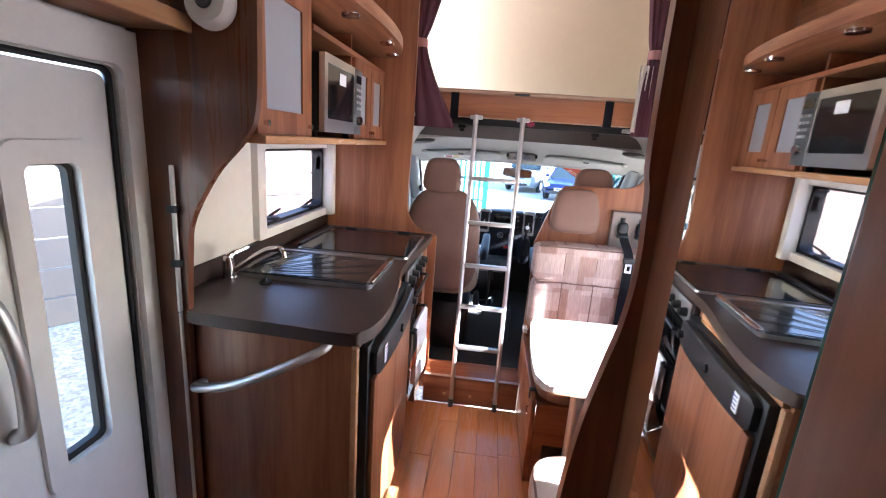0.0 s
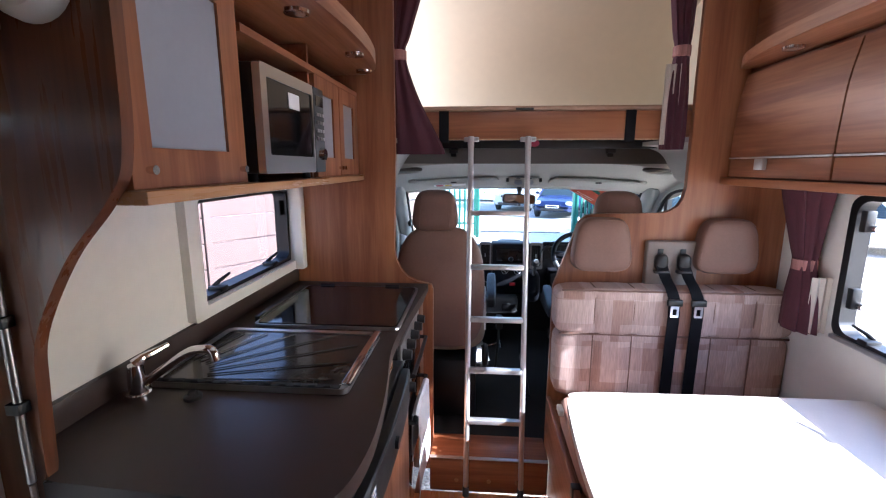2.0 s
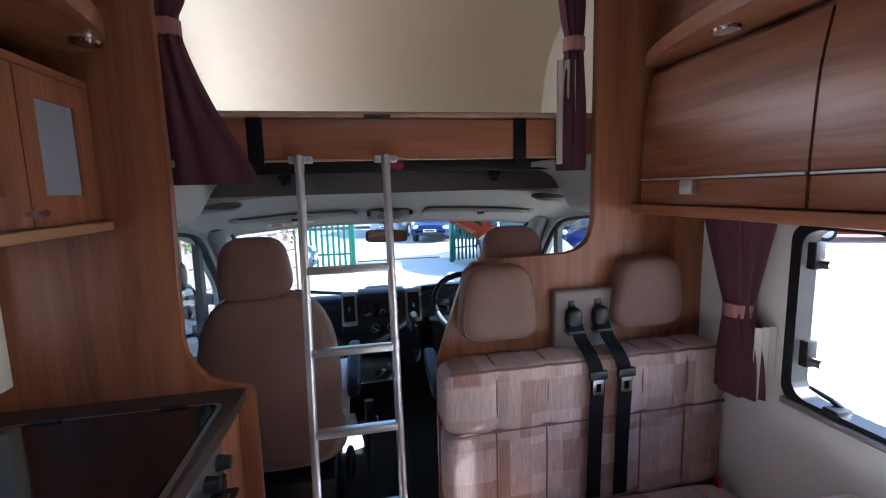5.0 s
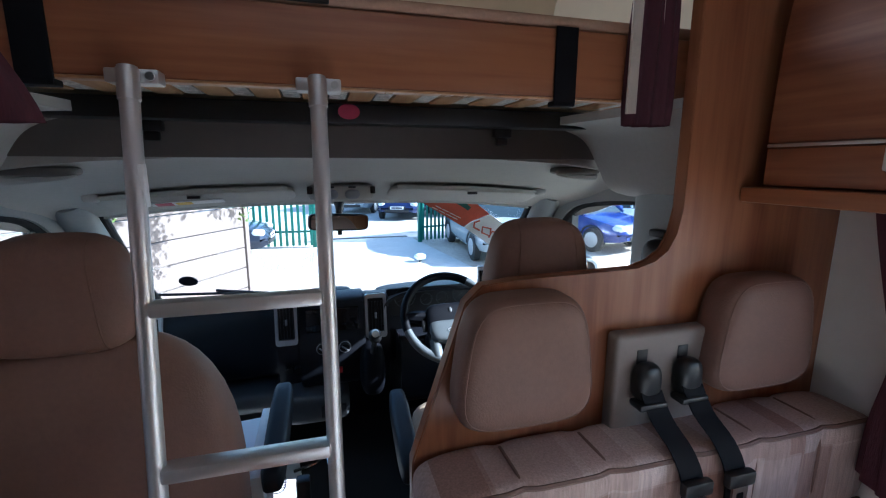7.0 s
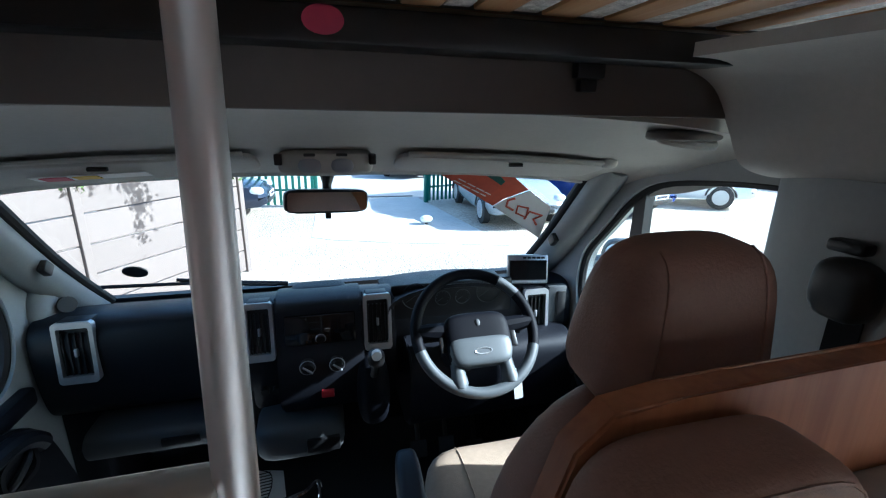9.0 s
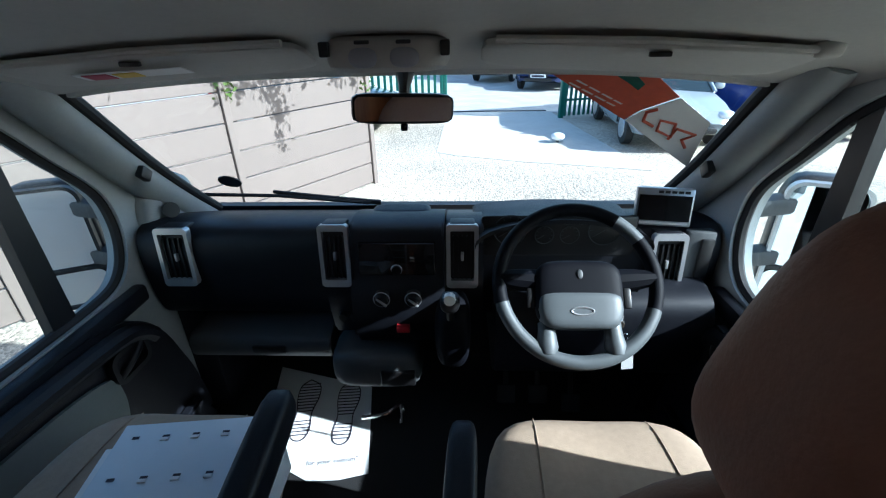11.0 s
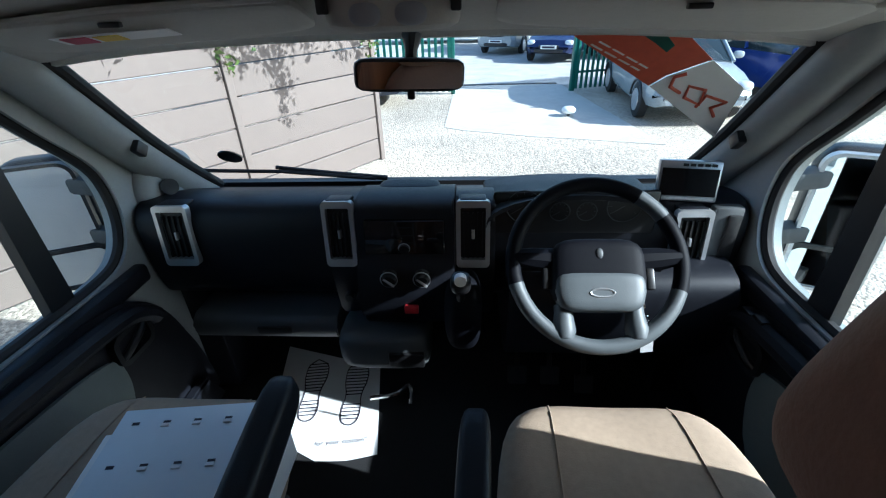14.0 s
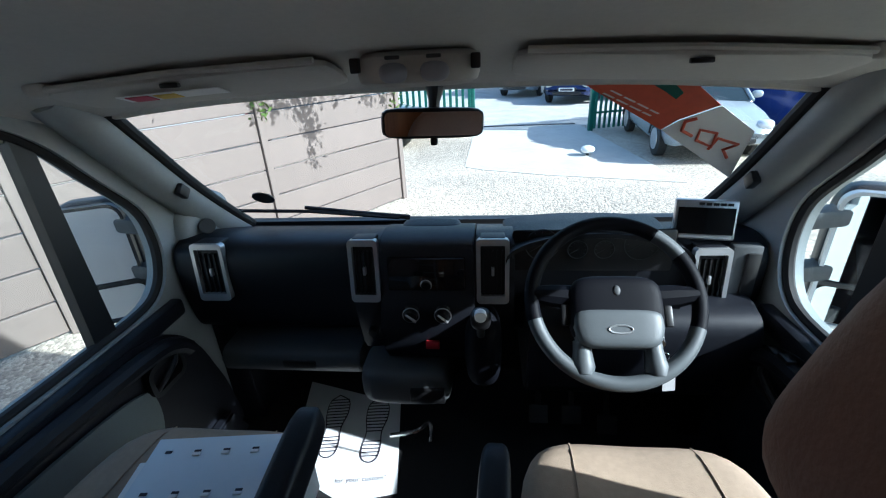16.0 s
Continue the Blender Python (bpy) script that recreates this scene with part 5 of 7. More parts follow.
def dashboard():
    t = thing("dashboard", (CX, 3.8, 0.17), "charcoal van dashboard with silver-edged air vents", "dashboard")
    base = flow2([(4.14, 0.845), (3.98, 0.905), (3.87, 0.937), (3.79, 0.940), (3.752, 0.915), (3.738, 0.85), (3.745, 0.74), (3.765, 0.655), (3.80, 0.62)], 4) + [(4.14, 0.60)]
    part("main_body", ext(B(), base, "x", mx(-1, 1.19), 1.19), M_DASH, t)
    low = flow2([(3.735, 0.655), (3.70, 0.645), (3.69, 0.60), (3.72, 0.565), (3.80, 0.55)], 4) + [(4.1, 0.55), (4.1, 0.655)]
    low = [(y, z - 0.062) for y, z in low]
    part("lower_band", ext(B(), low, "x", -0.405, 0.052, 0.004), M_DASHG, t, "grey lower glove box band")
    cen = flow2([(4.05, 0.86), (3.87, 0.955), (3.76, 0.987), (3.675, 0.982), (3.652, 0.95), (3.638, 0.86), (3.607, 0.80), (3.60, 0.72), (3.63, 0.64), (3.72, 0.60)], 4) + [(4.05, 0.60)]
    c = part("centre_console", ext(B(), cen, "x", 0.165, 0.418, 0.006), M_DASH, t)
    sh = flow2([(4.05, 0.86), (3.87, 0.945), (3.77, 0.968), (3.70, 0.955), (3.685, 0.88), (3.67, 0.76), (3.70, 0.62)], 4) + [(4.05, 0.60)]
    for x0, x1 in ((0.078, 0.162), (0.421, 0.525)):
        part("vent_block", ext(B(), sh, "x", x0, x1, 0.006), M_DASH, t)
    part("drawer", sup(B(), (0.215, 3.655, 0.562), (0.132, 0.085, 0.064), 5, 6), M_DASHG, t, "grey centre drawer")
    part("drawer_pull", bxs(0.232, 0.332, 3.562, 3.578, 0.527, 0.577, 0.005), M_BLACK, t)
    part("glovebox_pull", bxs(-0.20, -0.09, 3.684, 3.699, 0.535, 0.565, 0.006), M_BLACK, t)
    part("top_cover", sup(B(), (0.29, 3.81, 0.972), (0.085, 0.04, 0.014), 4, 5), M_DASH, t)
    # radio and heater controls
    part("radio", bxs(0.19, 0.395, 3.628, 3.66, 0.86, 0.95, 0.004, m=turn((0.29, 3.64, 0.9), Matrix.Rotation(radians(-10), 4, "X"))), M_GLOSS, t, "black radio face")
    r = part("radio_knob", cyl(B(), (0.292, 3.655, 0.885), (0.292, 3.615, 0.88), 0.013, seg=20), M_BLACK, t)
    part("ring", tube(B(), [(0.292 + 0.014 * math.cos(a), 3.621, 0.881 + 0.014 * math.sin(a)) for a in np.linspace(0, 6.283, 17)[:-1]], 0.0016, 5, True), M_SILVER, r)
    for x in (0.25, 0.335):
        k = part("heater_knob", cyl(B(), (x, 3.615, 0.808), (x, 3.585, 0.802), 0.019, 0.017, 24), M_BLACK, t)
        part("ring", tube(B(), [(x + 0.022 * math.cos(a), 3.594, 0.804 + 0.022 * math.sin(a)) for a in np.linspace(0, 6.283, 25)[:-1]], 0.0016, 6, True), M_SILVER, k, "silver dial ring")
        part("pointer", tube(B(), [(x - 0.012, 3.584, 0.812), (x + 0.014, 3.583, 0.79)], 0.0035, 6), M_SILVER, k)
    for x in (0.115, 0.15):
        part("switch", cyl(B(), (x, 3.70, 0.70), (x, 3.66, 0.695), 0.013, seg=14), M_BLACK, t)
    part("hazard_button", bxs(0.285, 0.322, 3.586, 3.60, 0.700, 0.722, 0.002), M_RED, t, "red hazard button")
    # air vents in silver frames
    def vent(x0, x1, y, z0, z1, lean):
        cx_, cz = (x0 + x1) / 2, (z0 + z1) / 2
        m = turn((cx_, y, cz), Matrix.Rotation(radians(lean), 4, "X"))
        v = B()
        holed(v, rrect(x0, x1, z0, z1, 0.012), rrect(x0 + 0.011, x1 - 0.011, z0 + 0.022, z1 - 0.018, 0.004), "y", y - 0.022, y)
        bmesh.ops.transform(v, matrix=m, verts=v.verts)
        f = part("air_vent", v, M_SILVER, t, "silver-framed air vent")
        part("hood", bx(B(), x0 + 0.010, x1 - 0.010, y - 0.012, y + 0.045, z1 - 0.010, z1 + 0.002, 0.004, m=m), M_DASH, f)
        part("well", bx(B(), x0 + 0.008, x1 - 0.008, y - 0.004, y + 0.001, z0 + 0.015, z1 - 0.02, m=m), M_BLACK, f)
        for k in range(5):
            x = x0 + 0.018 + k * (x1 - x0 - 0.036) / 4
            part("louvre", bx(B(), x - 0.002, x + 0.002, y - 0.014, y - 0.003, z0 + 0.024, z1 - 0.034, m=m), M_BLACK, f)
        part("tab", bx(B(), cx_ - 0.004, cx_ + 0.004, y - 0.02, y - 0.006, cz - 0.012, cz + 0.012, 0.002, m=m), M_SILVER, f)
    vent(0.075, 0.158, 3.683, 0.805, 0.985, -8)
    vent(0.423, 0.510, 3.683, 0.803, 0.985, -8)
    vent(-0.432, -0.332, 3.748, 0.765, 0.948, -6)
    vent(0.992, 1.086, 3.730, 0.755, 0.935, -6)
    part("side_fascia", bxs(1.09, 1.165, 3.725, 3.76, 0.66, 0.94, 0.008), M_DASHG, t, "grey end fascia")
    part("outer_grille", bxs(1.125, 1.158, 3.718, 3.727, 0.78, 0.92, 0.002), M_BLACK, t)
    # lower dash assumed here; its bulge blocks the sun from the paper mat
    knee = flow2([(3.72, 0.80), (3.64, 0.79), (3.605, 0.74), (3.61, 0.62), (3.66, 0.50), (3.76, 0.46)], 4) + [(4.05, 0.46), (4.05, 0.80)]
    part("knee_panel", ext(B(), knee, "x", 0.56, 1.145, 0.006), M_DASH, t)
    for x, z in ((0.62, 0.30), (0.73, 0.30), (0.85, 0.26)):
        p_ = part("pedal_arm", tube(B(), [(x, 3.86, 0.50), (x, 3.82, z + 0.08), (x, 3.78, z)], 0.009, 8), M_BLACK, t)
        part("pedal_pad", bx(B(), x - 0.032, x + 0.032, 3.765, 3.779, z - 0.035, z + 0.03, 0.005, m=turn((x, 3.77, z), Matrix.Rotation(radians(-25), 4, "X"))), M_RUBBER, p_)
    # instrument hood
    hood = B()
    rows = []
    for y, k in ((3.66, 0.0), (3.70, 0.35), (3.80, 0.7), (3.95, 1.0)):
        rows.append([(0.735 + 0.235 * math.cos(a), y + 0.02 * math.sin(a), 0.93 + (0.068 - 0.05 * k) * math.sin(a)) for a in np.linspace(math.pi, 0, 17)])
    sheet(hood, rows, (0, 0, -0.012))
    part("instrument_hood", hood, M_DASH, t)
    part("instrument_face", bxs(0.52, 0.95, 3.735, 3.75, 0.86, 0.985, 0.01), M_BLACK, t)
    for x, r in ((0.60, 0.045), (0.86, 0.045), (0.695, 0.026), (0.765, 0.026)):
        z = 0.945 if r > 0.03 else 0.93
        g = part("gauge", tube(B(), [(x + r * math.cos(a), 3.731, z + r * math.sin(a)) for a in np.linspace(0, 6.283, 33)[:-1]], 0.0014, 6, True), M_DASHG, t, "ringed gauge")
        for a in np.linspace(-0.6, 3.74, 9):
            part("tick", tube(B(), [(x + r * q * math.cos(a), 3.733, z + r * q * math.sin(a)) for q in (0.72, 0.9)], 0.0008, 4), M_DASHG, g)
        part("needle", tube(B(), [(x, 3.731, z), (x - r * 0.6, 3.731, z - r * 0.4)], 0.0009, 4), M_DASHG, g)
    # gear lever on its pod
    part("gear_pod", sup(B(), (0.44, 3.61, 0.70), (0.05, 0.075, 0.11), 3, 6), M_WHEEL, t)
    g = part("gear_lever", cyl(B(), (0.436, 3.52, 0.80), (0.438, 3.458, 0.885), 0.010), M_BLACK, t)
    k = part("gear_knob", sup(B(), (0.438, 3.452, 0.892), (0.023, 0.021, 0.025), 2.6, 5), M_BLACK, g, "black gear knob")
    part("shift_plate", cyl(B(), (0.438, 3.446, 0.908), (0.438, 3.431, 0.9085), 0.014, 0.013, 20), M_LABELW, k, "white shift pattern plate")
    for k in range(3):
        part("shift_mark", tube(B(), [(0.428 + k * 0.010, 3.4335, 0.900), (0.428 + k * 0.010, 3.4395, 0.913)], 0.0016, 4), M_INK, g)
    part("shift_bar", tube(B(), [(0.428, 3.4365, 0.9065), (0.448, 3.4365, 0.9065)], 0.0016, 4), M_INK, g)


def steering_wheel():
    t = thing("steering_wheel", (0.725, 3.5, 0.92), "four-spoke steering wheel, its sun and shade put into grey and black", "steering wheel")
    c = Vector((0.719, 3.452, 0.944))
    up = Vector((0, 0.235, 0.262)).normalized()
    sd = Vector((1, 0, 0))
    nn = sd.cross(up)            # towards the windscreen side
    back = -nn if nn.y < 0 else nn
    def P(a, r, d=0.0):
        return c + (sd * math.cos(a) + up * math.sin(a)) * r - back * d
    R = 0.171
    # grey stretches paint sunlight on the rim, black ones its shade
    arcs = (("rim_upper", -20, 34, M_WHEEL), ("rim_sun_patch", 34, 56, M_SUNRIM), ("rim_upper", 56, 195, M_WHEEL), ("rim_lower", 195, 340, M_SUNRIM))
    for nm, d0, d1, mt in arcs:
        part(nm, tube(B(), [P(radians(q), R) for q in np.linspace(d0, d1, 4 + int((d1 - d0) / 5))], 0.0158, 12), mt, t, "" if mt is M_WHEEL else "rim stretch in sunlit grey")
    m = Matrix((sd, up, -back)).transposed()
    # hub split along the sun line: black above, grey below
    part("hub", sup(B(), c + up * -0.024, (0.094, 0.072, 0.028), 4.5, 7, m=m), M_WHEEL, t)
    def low(p):
        return Vector((p.x * (1 - 0.12 * (-p.y / 0.045 if p.y < 0 else 0)), p.y, p.z))
    h = part("hub_lit_half", sup(B(), c + up * -0.062 - back * 0.004, (0.090, 0.041, 0.028), 5, 7, m=m, f=low), M_SUNRIM, t, "lower hub in sunlit grey")
    part("badge", tube(B(), [c + up * -0.066 + sd * 0.023 * math.cos(a) + up * 0.008 * math.sin(a) - back * 0.0325 for a in np.linspace(0, 6.283, 25)[:-1]], 0.002, 5, True), M_SILVER, h, "oval outline badge")
    part("emblem", sup(B(), c + up * 0.014 - back * 0.028, (0.007, 0.011, 0.003), 2, 3, m=m), M_DASHG, t, "small grey emblem")
    for a, w in ((176, 0.028), (4, 0.028)):
        part("spoke", tube(B(), [P(radians(a), 0.075, -0.012), P(radians(a), 0.13, -0.006), P(radians(a), R, 0)], [w, 0.024, 0.016], 10), M_WHEEL, t)
    for sx in (-1, 1):
        foot = P(radians(270 + sx * 25), R)
        top_ = c + sd * sx * 0.070 - up * 0.088 + back * 0.006
        spk = tube(B(), [top_ + (foot - top_) * v for v in (0, 0.25, 0.5, 0.75, 1)], [0.019, 0.019, 0.021, 0.024, 0.019], 16)
        part("lower_spoke", spk, M_SUNRIM, t, "lower spoke in sunlit grey")
        part("thumb_switch", bx(B(), -0.008, 0.008, -0.022, 0.022, -0.006, 0.006, 0.003, m=Matrix.Translation(c + sd * sx * 0.103 - up * 0.035 - back * 0.006) @ m.to_4x4()), M_BLACK, t, "black thumb switch")
    part("column", cyl(B(), c + back * 0.02, c + back * 0.22 - up * 0.02, 0.05, 0.06), M_DASH, t)
    for s in (1, -1):
        part("stalk", tube(B(), [c + back * 0.06 + sd * s * 0.04, c + back * 0.055 + sd * s * 0.13, c + back * 0.05 + sd * s * 0.15], [0.008, 0.009, 0.011], 8), M_BLACK, t)
    k = part("ignition_keys", cyl(B(), (0.858, 3.53, 0.80), (0.848, 3.495, 0.80), 0.012), M_CHROME, t, "key in the ignition")
    tg = thing("key_tag", (0.866, 3.472, 0.68), "white paper key tag hanging from the ignition", "tag")
    part("card", bxs(0.853, 0.881, 3.471, 3.473, 0.682, 0.760, m=turn((0.867, 3.472, 0.755), Matrix.Rotation(radians(-8), 4, "Y"))), M_PAPER, tg)
    part("ring", tube(B(), [(0.862 + 0.008 * math.cos(a), 3.473 + 0.012, 0.770 + 0.012 * math.sin(a)) for a in np.linspace(0, 6.283, 13)[:-1]], 0.0014, 5, True), M_CHROME, tg)


def satnav():
    t = thing("satnav_screen", (1.06, 3.84, 0.90), "silver-edged display monitor standing on the dashboard", "screen")
    m = turn((1.032, 3.79, 0.99), Matrix.Rotation(radians(-10), 4, "Z") @ Matrix.Rotation(radians(-10), 4, "X"))
    part("case", bx(B(), 0.957, 1.107, 3.782, 3.806, 0.936, 1.044, 0.005, m=m), M_SILVER, t)
    part("screen", bx(B(), 0.964, 1.100, 3.778, 3.7825, 0.952, 1.024, m=m), M_GLOSS, t, "black screen")
    part("lower_strip", bx(B(), 0.966, 1.098, 3.7785, 3.7822, 0.9415, 0.948, 0.001, m=m), M_LABELW, t, "pale lower strip")
    for k in range(5):
        part("button", bx(B(), 1.012 + k * 0.017, 1.024 + k * 0.017, 3.7775, 3.7825, 1.030, 1.037, m=m), M_BLACK, t)
    part("stand", tube(B(), [(1.03, 3.80, 0.96), (1.03, 3.825, 0.945), (1.03, 3.845, 0.928)], [0.014, 0.014, 0.03], 10), M_BLACK, t)


def rear_mirror():
    t = thing("rear_view_mirror", (0.34, 3.64, 1.29), "black rear-view mirror on a short stalk", "mirror")
    m = turn((0.334, 3.63, 1.29), Matrix.Rotation(radians(14), 4, "Z") @ Matrix.Rotation(radians(3), 4, "Y"))
    q = B()
    sup(q, (0.334, 3.632, 1.292), (0.115, 0.015, 0.033), 6, 6)
    bmesh.ops.transform(q, matrix=m, verts=q.verts)
    part("housing", q, M_BLACK, t)
    q = ext(B(), rrect(0.226, 0.442, 1.266, 1.318, 0.012), "y", 3.615, 3.6185)
    bmesh.ops.transform(q, matrix=m, verts=q.verts)
    part("glass", q, M_MIRROR, t, "mirror glass")
    part("stalk", tube(B(), [(0.334, 3.645, 1.30), (0.336, 3.655, 1.335), (0.338, 3.668, 1.365)], [0.012, 0.013, 0.022], 10), M_BLACK, t)
    part("day_night_tab", bxs(0.327, 0.343, 3.615, 3.63, 1.244, 1.262, 0.004), M_BLACK, t)
    t = thing("overhead_console", (0.34, 3.46, 1.43), "grey roof console with two reading lights", "console")
    part("body", sup(B(), (0.338, 3.475, 1.415), (0.105, 0.085, 0.030), 5, 6), M_LINER, t)
    for x in (0.303, 0.371):
        l_ = part("reading_light", sup(B(), (x, 3.396, 1.411), (0.026, 0.012, 0.017), 2.4, 5), M_FROST, t, "round clear reading light")
        part("switch", bxs(x - 0.012, x + 0.012, 3.385, 3.397, 1.431, 1.437, 0.002), M_DASHG, t)
    for x in (0.238, 0.438):
        part("visor_clip", bxs(x - 0.008, x + 0.008, 3.39, 3.41, 1.412, 1.436, 0.003), M_BLACK, t)
    for s in (1, -1):
        t = thing("sun_visor", (CX + s * 0.43, 3.47, 1.42), "grey folded sun visor against the headliner" if s > 0 else "grey folded sun visor with a warning sticker", "sun visor", "sun visors")
        q = B()
        sup(q, (0.775, 3.465, 1.400), (0.275, 0.080, 0.010), 6, 6)
        bmesh.ops.transform(q, matrix=turn((0.775, 3.465, 1.400), Matrix.Rotation(radians(-17), 4, "X") @ Matrix.Rotation(radians(3), 4, "Y")), verts=q.verts)
        part("board", mirrored(q, s), M_LINER, t)
        part("hinge_rod", mirrored(tube(B(), [(0.52, 3.392, 1.436), (0.78, 3.390, 1.428), (1.03, 3.392, 1.410)], 0.006, 8), s), M_LINER, t)
        part("pivot", mirrored(sup(B(), (1.045, 3.40, 1.412), (0.022, 0.02, 0.016), 3, 4), s), M_LINER, t)
        part("finger_tab", mirrored(bxs(0.765, 0.80, 3.385, 3.395, 1.404, 1.412, 0.002), s), M_BLACK, t)
        if s < 0:
            mm = turn((-0.12, 3.44, 1.41), Matrix.Rotation(radians(-17), 4, "X") @ Matrix.Rotation(radians(-3), 4, "Y"))
            part("label", bx(B(), -0.22, -0.02, 3.415, 3.455, 1.3865, 1.388, m=mm), M_LABELW, t, "white warning label")
            part("red_sign", bx(B(), -0.205, -0.160, 3.419, 3.451, 1.385, 1.3863, m=mm), M_PINK, t)
            part("yellow_sign", bx(B(), -0.150, -0.108, 3.421, 3.449, 1.385, 1.3863, m=mm), M_YELLOW, t)


def wiper():
    t = thing("windscreen_wiper", (0.0, 4.05, 0.93), "black wiper arm resting across the windscreen", "wiper")
    part("arm", tube(B(), [(0.16, 4.16, 0.868), (-0.03, 4.14, 0.895), (-0.22, 4.105, 0.932)], [0.010, 0.009, 0.007], 8), M_BLACK, t)
    part("blade", tube(B(), [(0.12, 4.145, 0.872), (-0.20, 4.10, 0.918), (-0.46, 4.035, 0.948)], 0.007, 6), M_RUBBER, t)


dashboard()
steering_wheel()
satnav()
rear_mirror()
wiper()


def cab_seat(xc, label, hrx):
    t = thing("cab_seat", (xc, 3.0, 0.17), label, "seat", "cab seats")
    part("pedestal", bxs(xc - 0.19, xc + 0.19, 2.82, 3.22, 0.17, 0.50, 0.02), M_BLACK, t, "black seat base")
    def cush(p):
        return Vector((p.x * (1 - 0.10 * max(0, p.y / 0.25)), p.y, p.z + 0.018 * (p.x / 0.23) ** 2))
    c = part("cushion", sup(B(), (xc, 3.06, 0.625), (0.235, 0.25, 0.095), 4.5, 10, f=cush), M_SUEDE, t)
    for s in (-1, 1):
        line = []
        for y in np.linspace(2.86, 3.292, 14):
            v, x = (y - 3.06) / 0.25, s * (0.135 - 0.04 * (y - 2.86))
            k = 1 - 0.10 * max(0, v)
            top = max(0.02, 1 - abs(x / k / 0.235) ** 4.5 - abs(v) ** 4.5) ** (1 / 4.5)
            line.append((xc + x, y, 0.626 + 0.095 * top + 0.018 * (x / k / 0.23) ** 2))
        part("seam", tube(B(), line, 0.0017, 6), M_SUEDE, c)
    lean = Matrix.Rotation(radians(7), 4, "X")
    piv = (xc, 2.86, 0.62)
    def back(p):
        k = 1 - 0.16 * max(0, p.z / 0.32) ** 2
        return Vector((p.x * k, p.y * (1 - 0.25 * max(0, p.z / 0.32)), p.z))
    q = sup(B(), (xc, 2.84, 0.90), (0.225, 0.080, 0.325), 3.6, 10, f=back)
    bmesh.ops.transform(q, matrix=turn(piv, lean), verts=q.verts)
    part("backrest", q, M_LEATHER, t)
    def hd(p):
        return Vector((p.x * (1 - 0.12 * (p.z / 0.09)), p.y * (1 - 0.2 * p.z / 0.09), p.z))
    q = sup(B(), (xc + hrx, 2.832, 1.300), (0.107, 0.062, 0.098), 3.8, 9, f=hd)
    bmesh.ops.transform(q, matrix=turn(piv, Matrix.Rotation(radians(5), 4, "X")), verts=q.verts)
    h_ = part("headrest", q, M_LEATHER, t)
    for sx in (-1, 1):
        ln = []
        for a in np.linspace(-1.25, 1.25, 15):
            z, y = 0.098 * math.sin(a), -0.062 * max(0.05, 1 - 0.62 ** 3.8 - abs(math.sin(a)) ** 3.8) ** (1 / 3.8)
            p = hd(Vector((sx * 0.62 * 0.107, y, z)))
            ln.append(turn(piv, Matrix.Rotation(radians(5), 4, "X")) @ Vector((xc + hrx + p.x, 2.832 + p.y, 1.300 + p.z)))
        part("headrest_seam", tube(B(), ln, 0.0016, 5), M_LEATHER, h_)
    part("recliner", sup(B(), (xc + 0.235, 2.90, 0.50), (0.02, 0.06, 0.06), 2.4, 4), M_BLACK, t)
    return t


def armrest(t, p, q):
    p, q = Vector(p), Vector(q)
    d = (q - p).normalized()
    s = Vector((1, 0, 0))
    u = s.cross(d).normalized()
    m = Matrix((s, d, u)).transposed()
    part("armrest", sup(B(), (p + q) / 2, (0.027, (q - p).length / 2, 0.036), 5, 7, m=m), M_DASH, t, "charcoal folding armrest")


s1 = cab_seat(-0.125, "tan suede passenger cab seat with a folder on it", -0.022)
armrest(s1, (0.135, 2.86, 0.80), (0.145, 3.19, 0.865))
s2 = cab_seat(0.735, "tan suede driver's cab seat with dark armrest", -0.020)
armrest(s2, (0.455, 2.86, 0.755), (0.468, 3.185, 0.80))


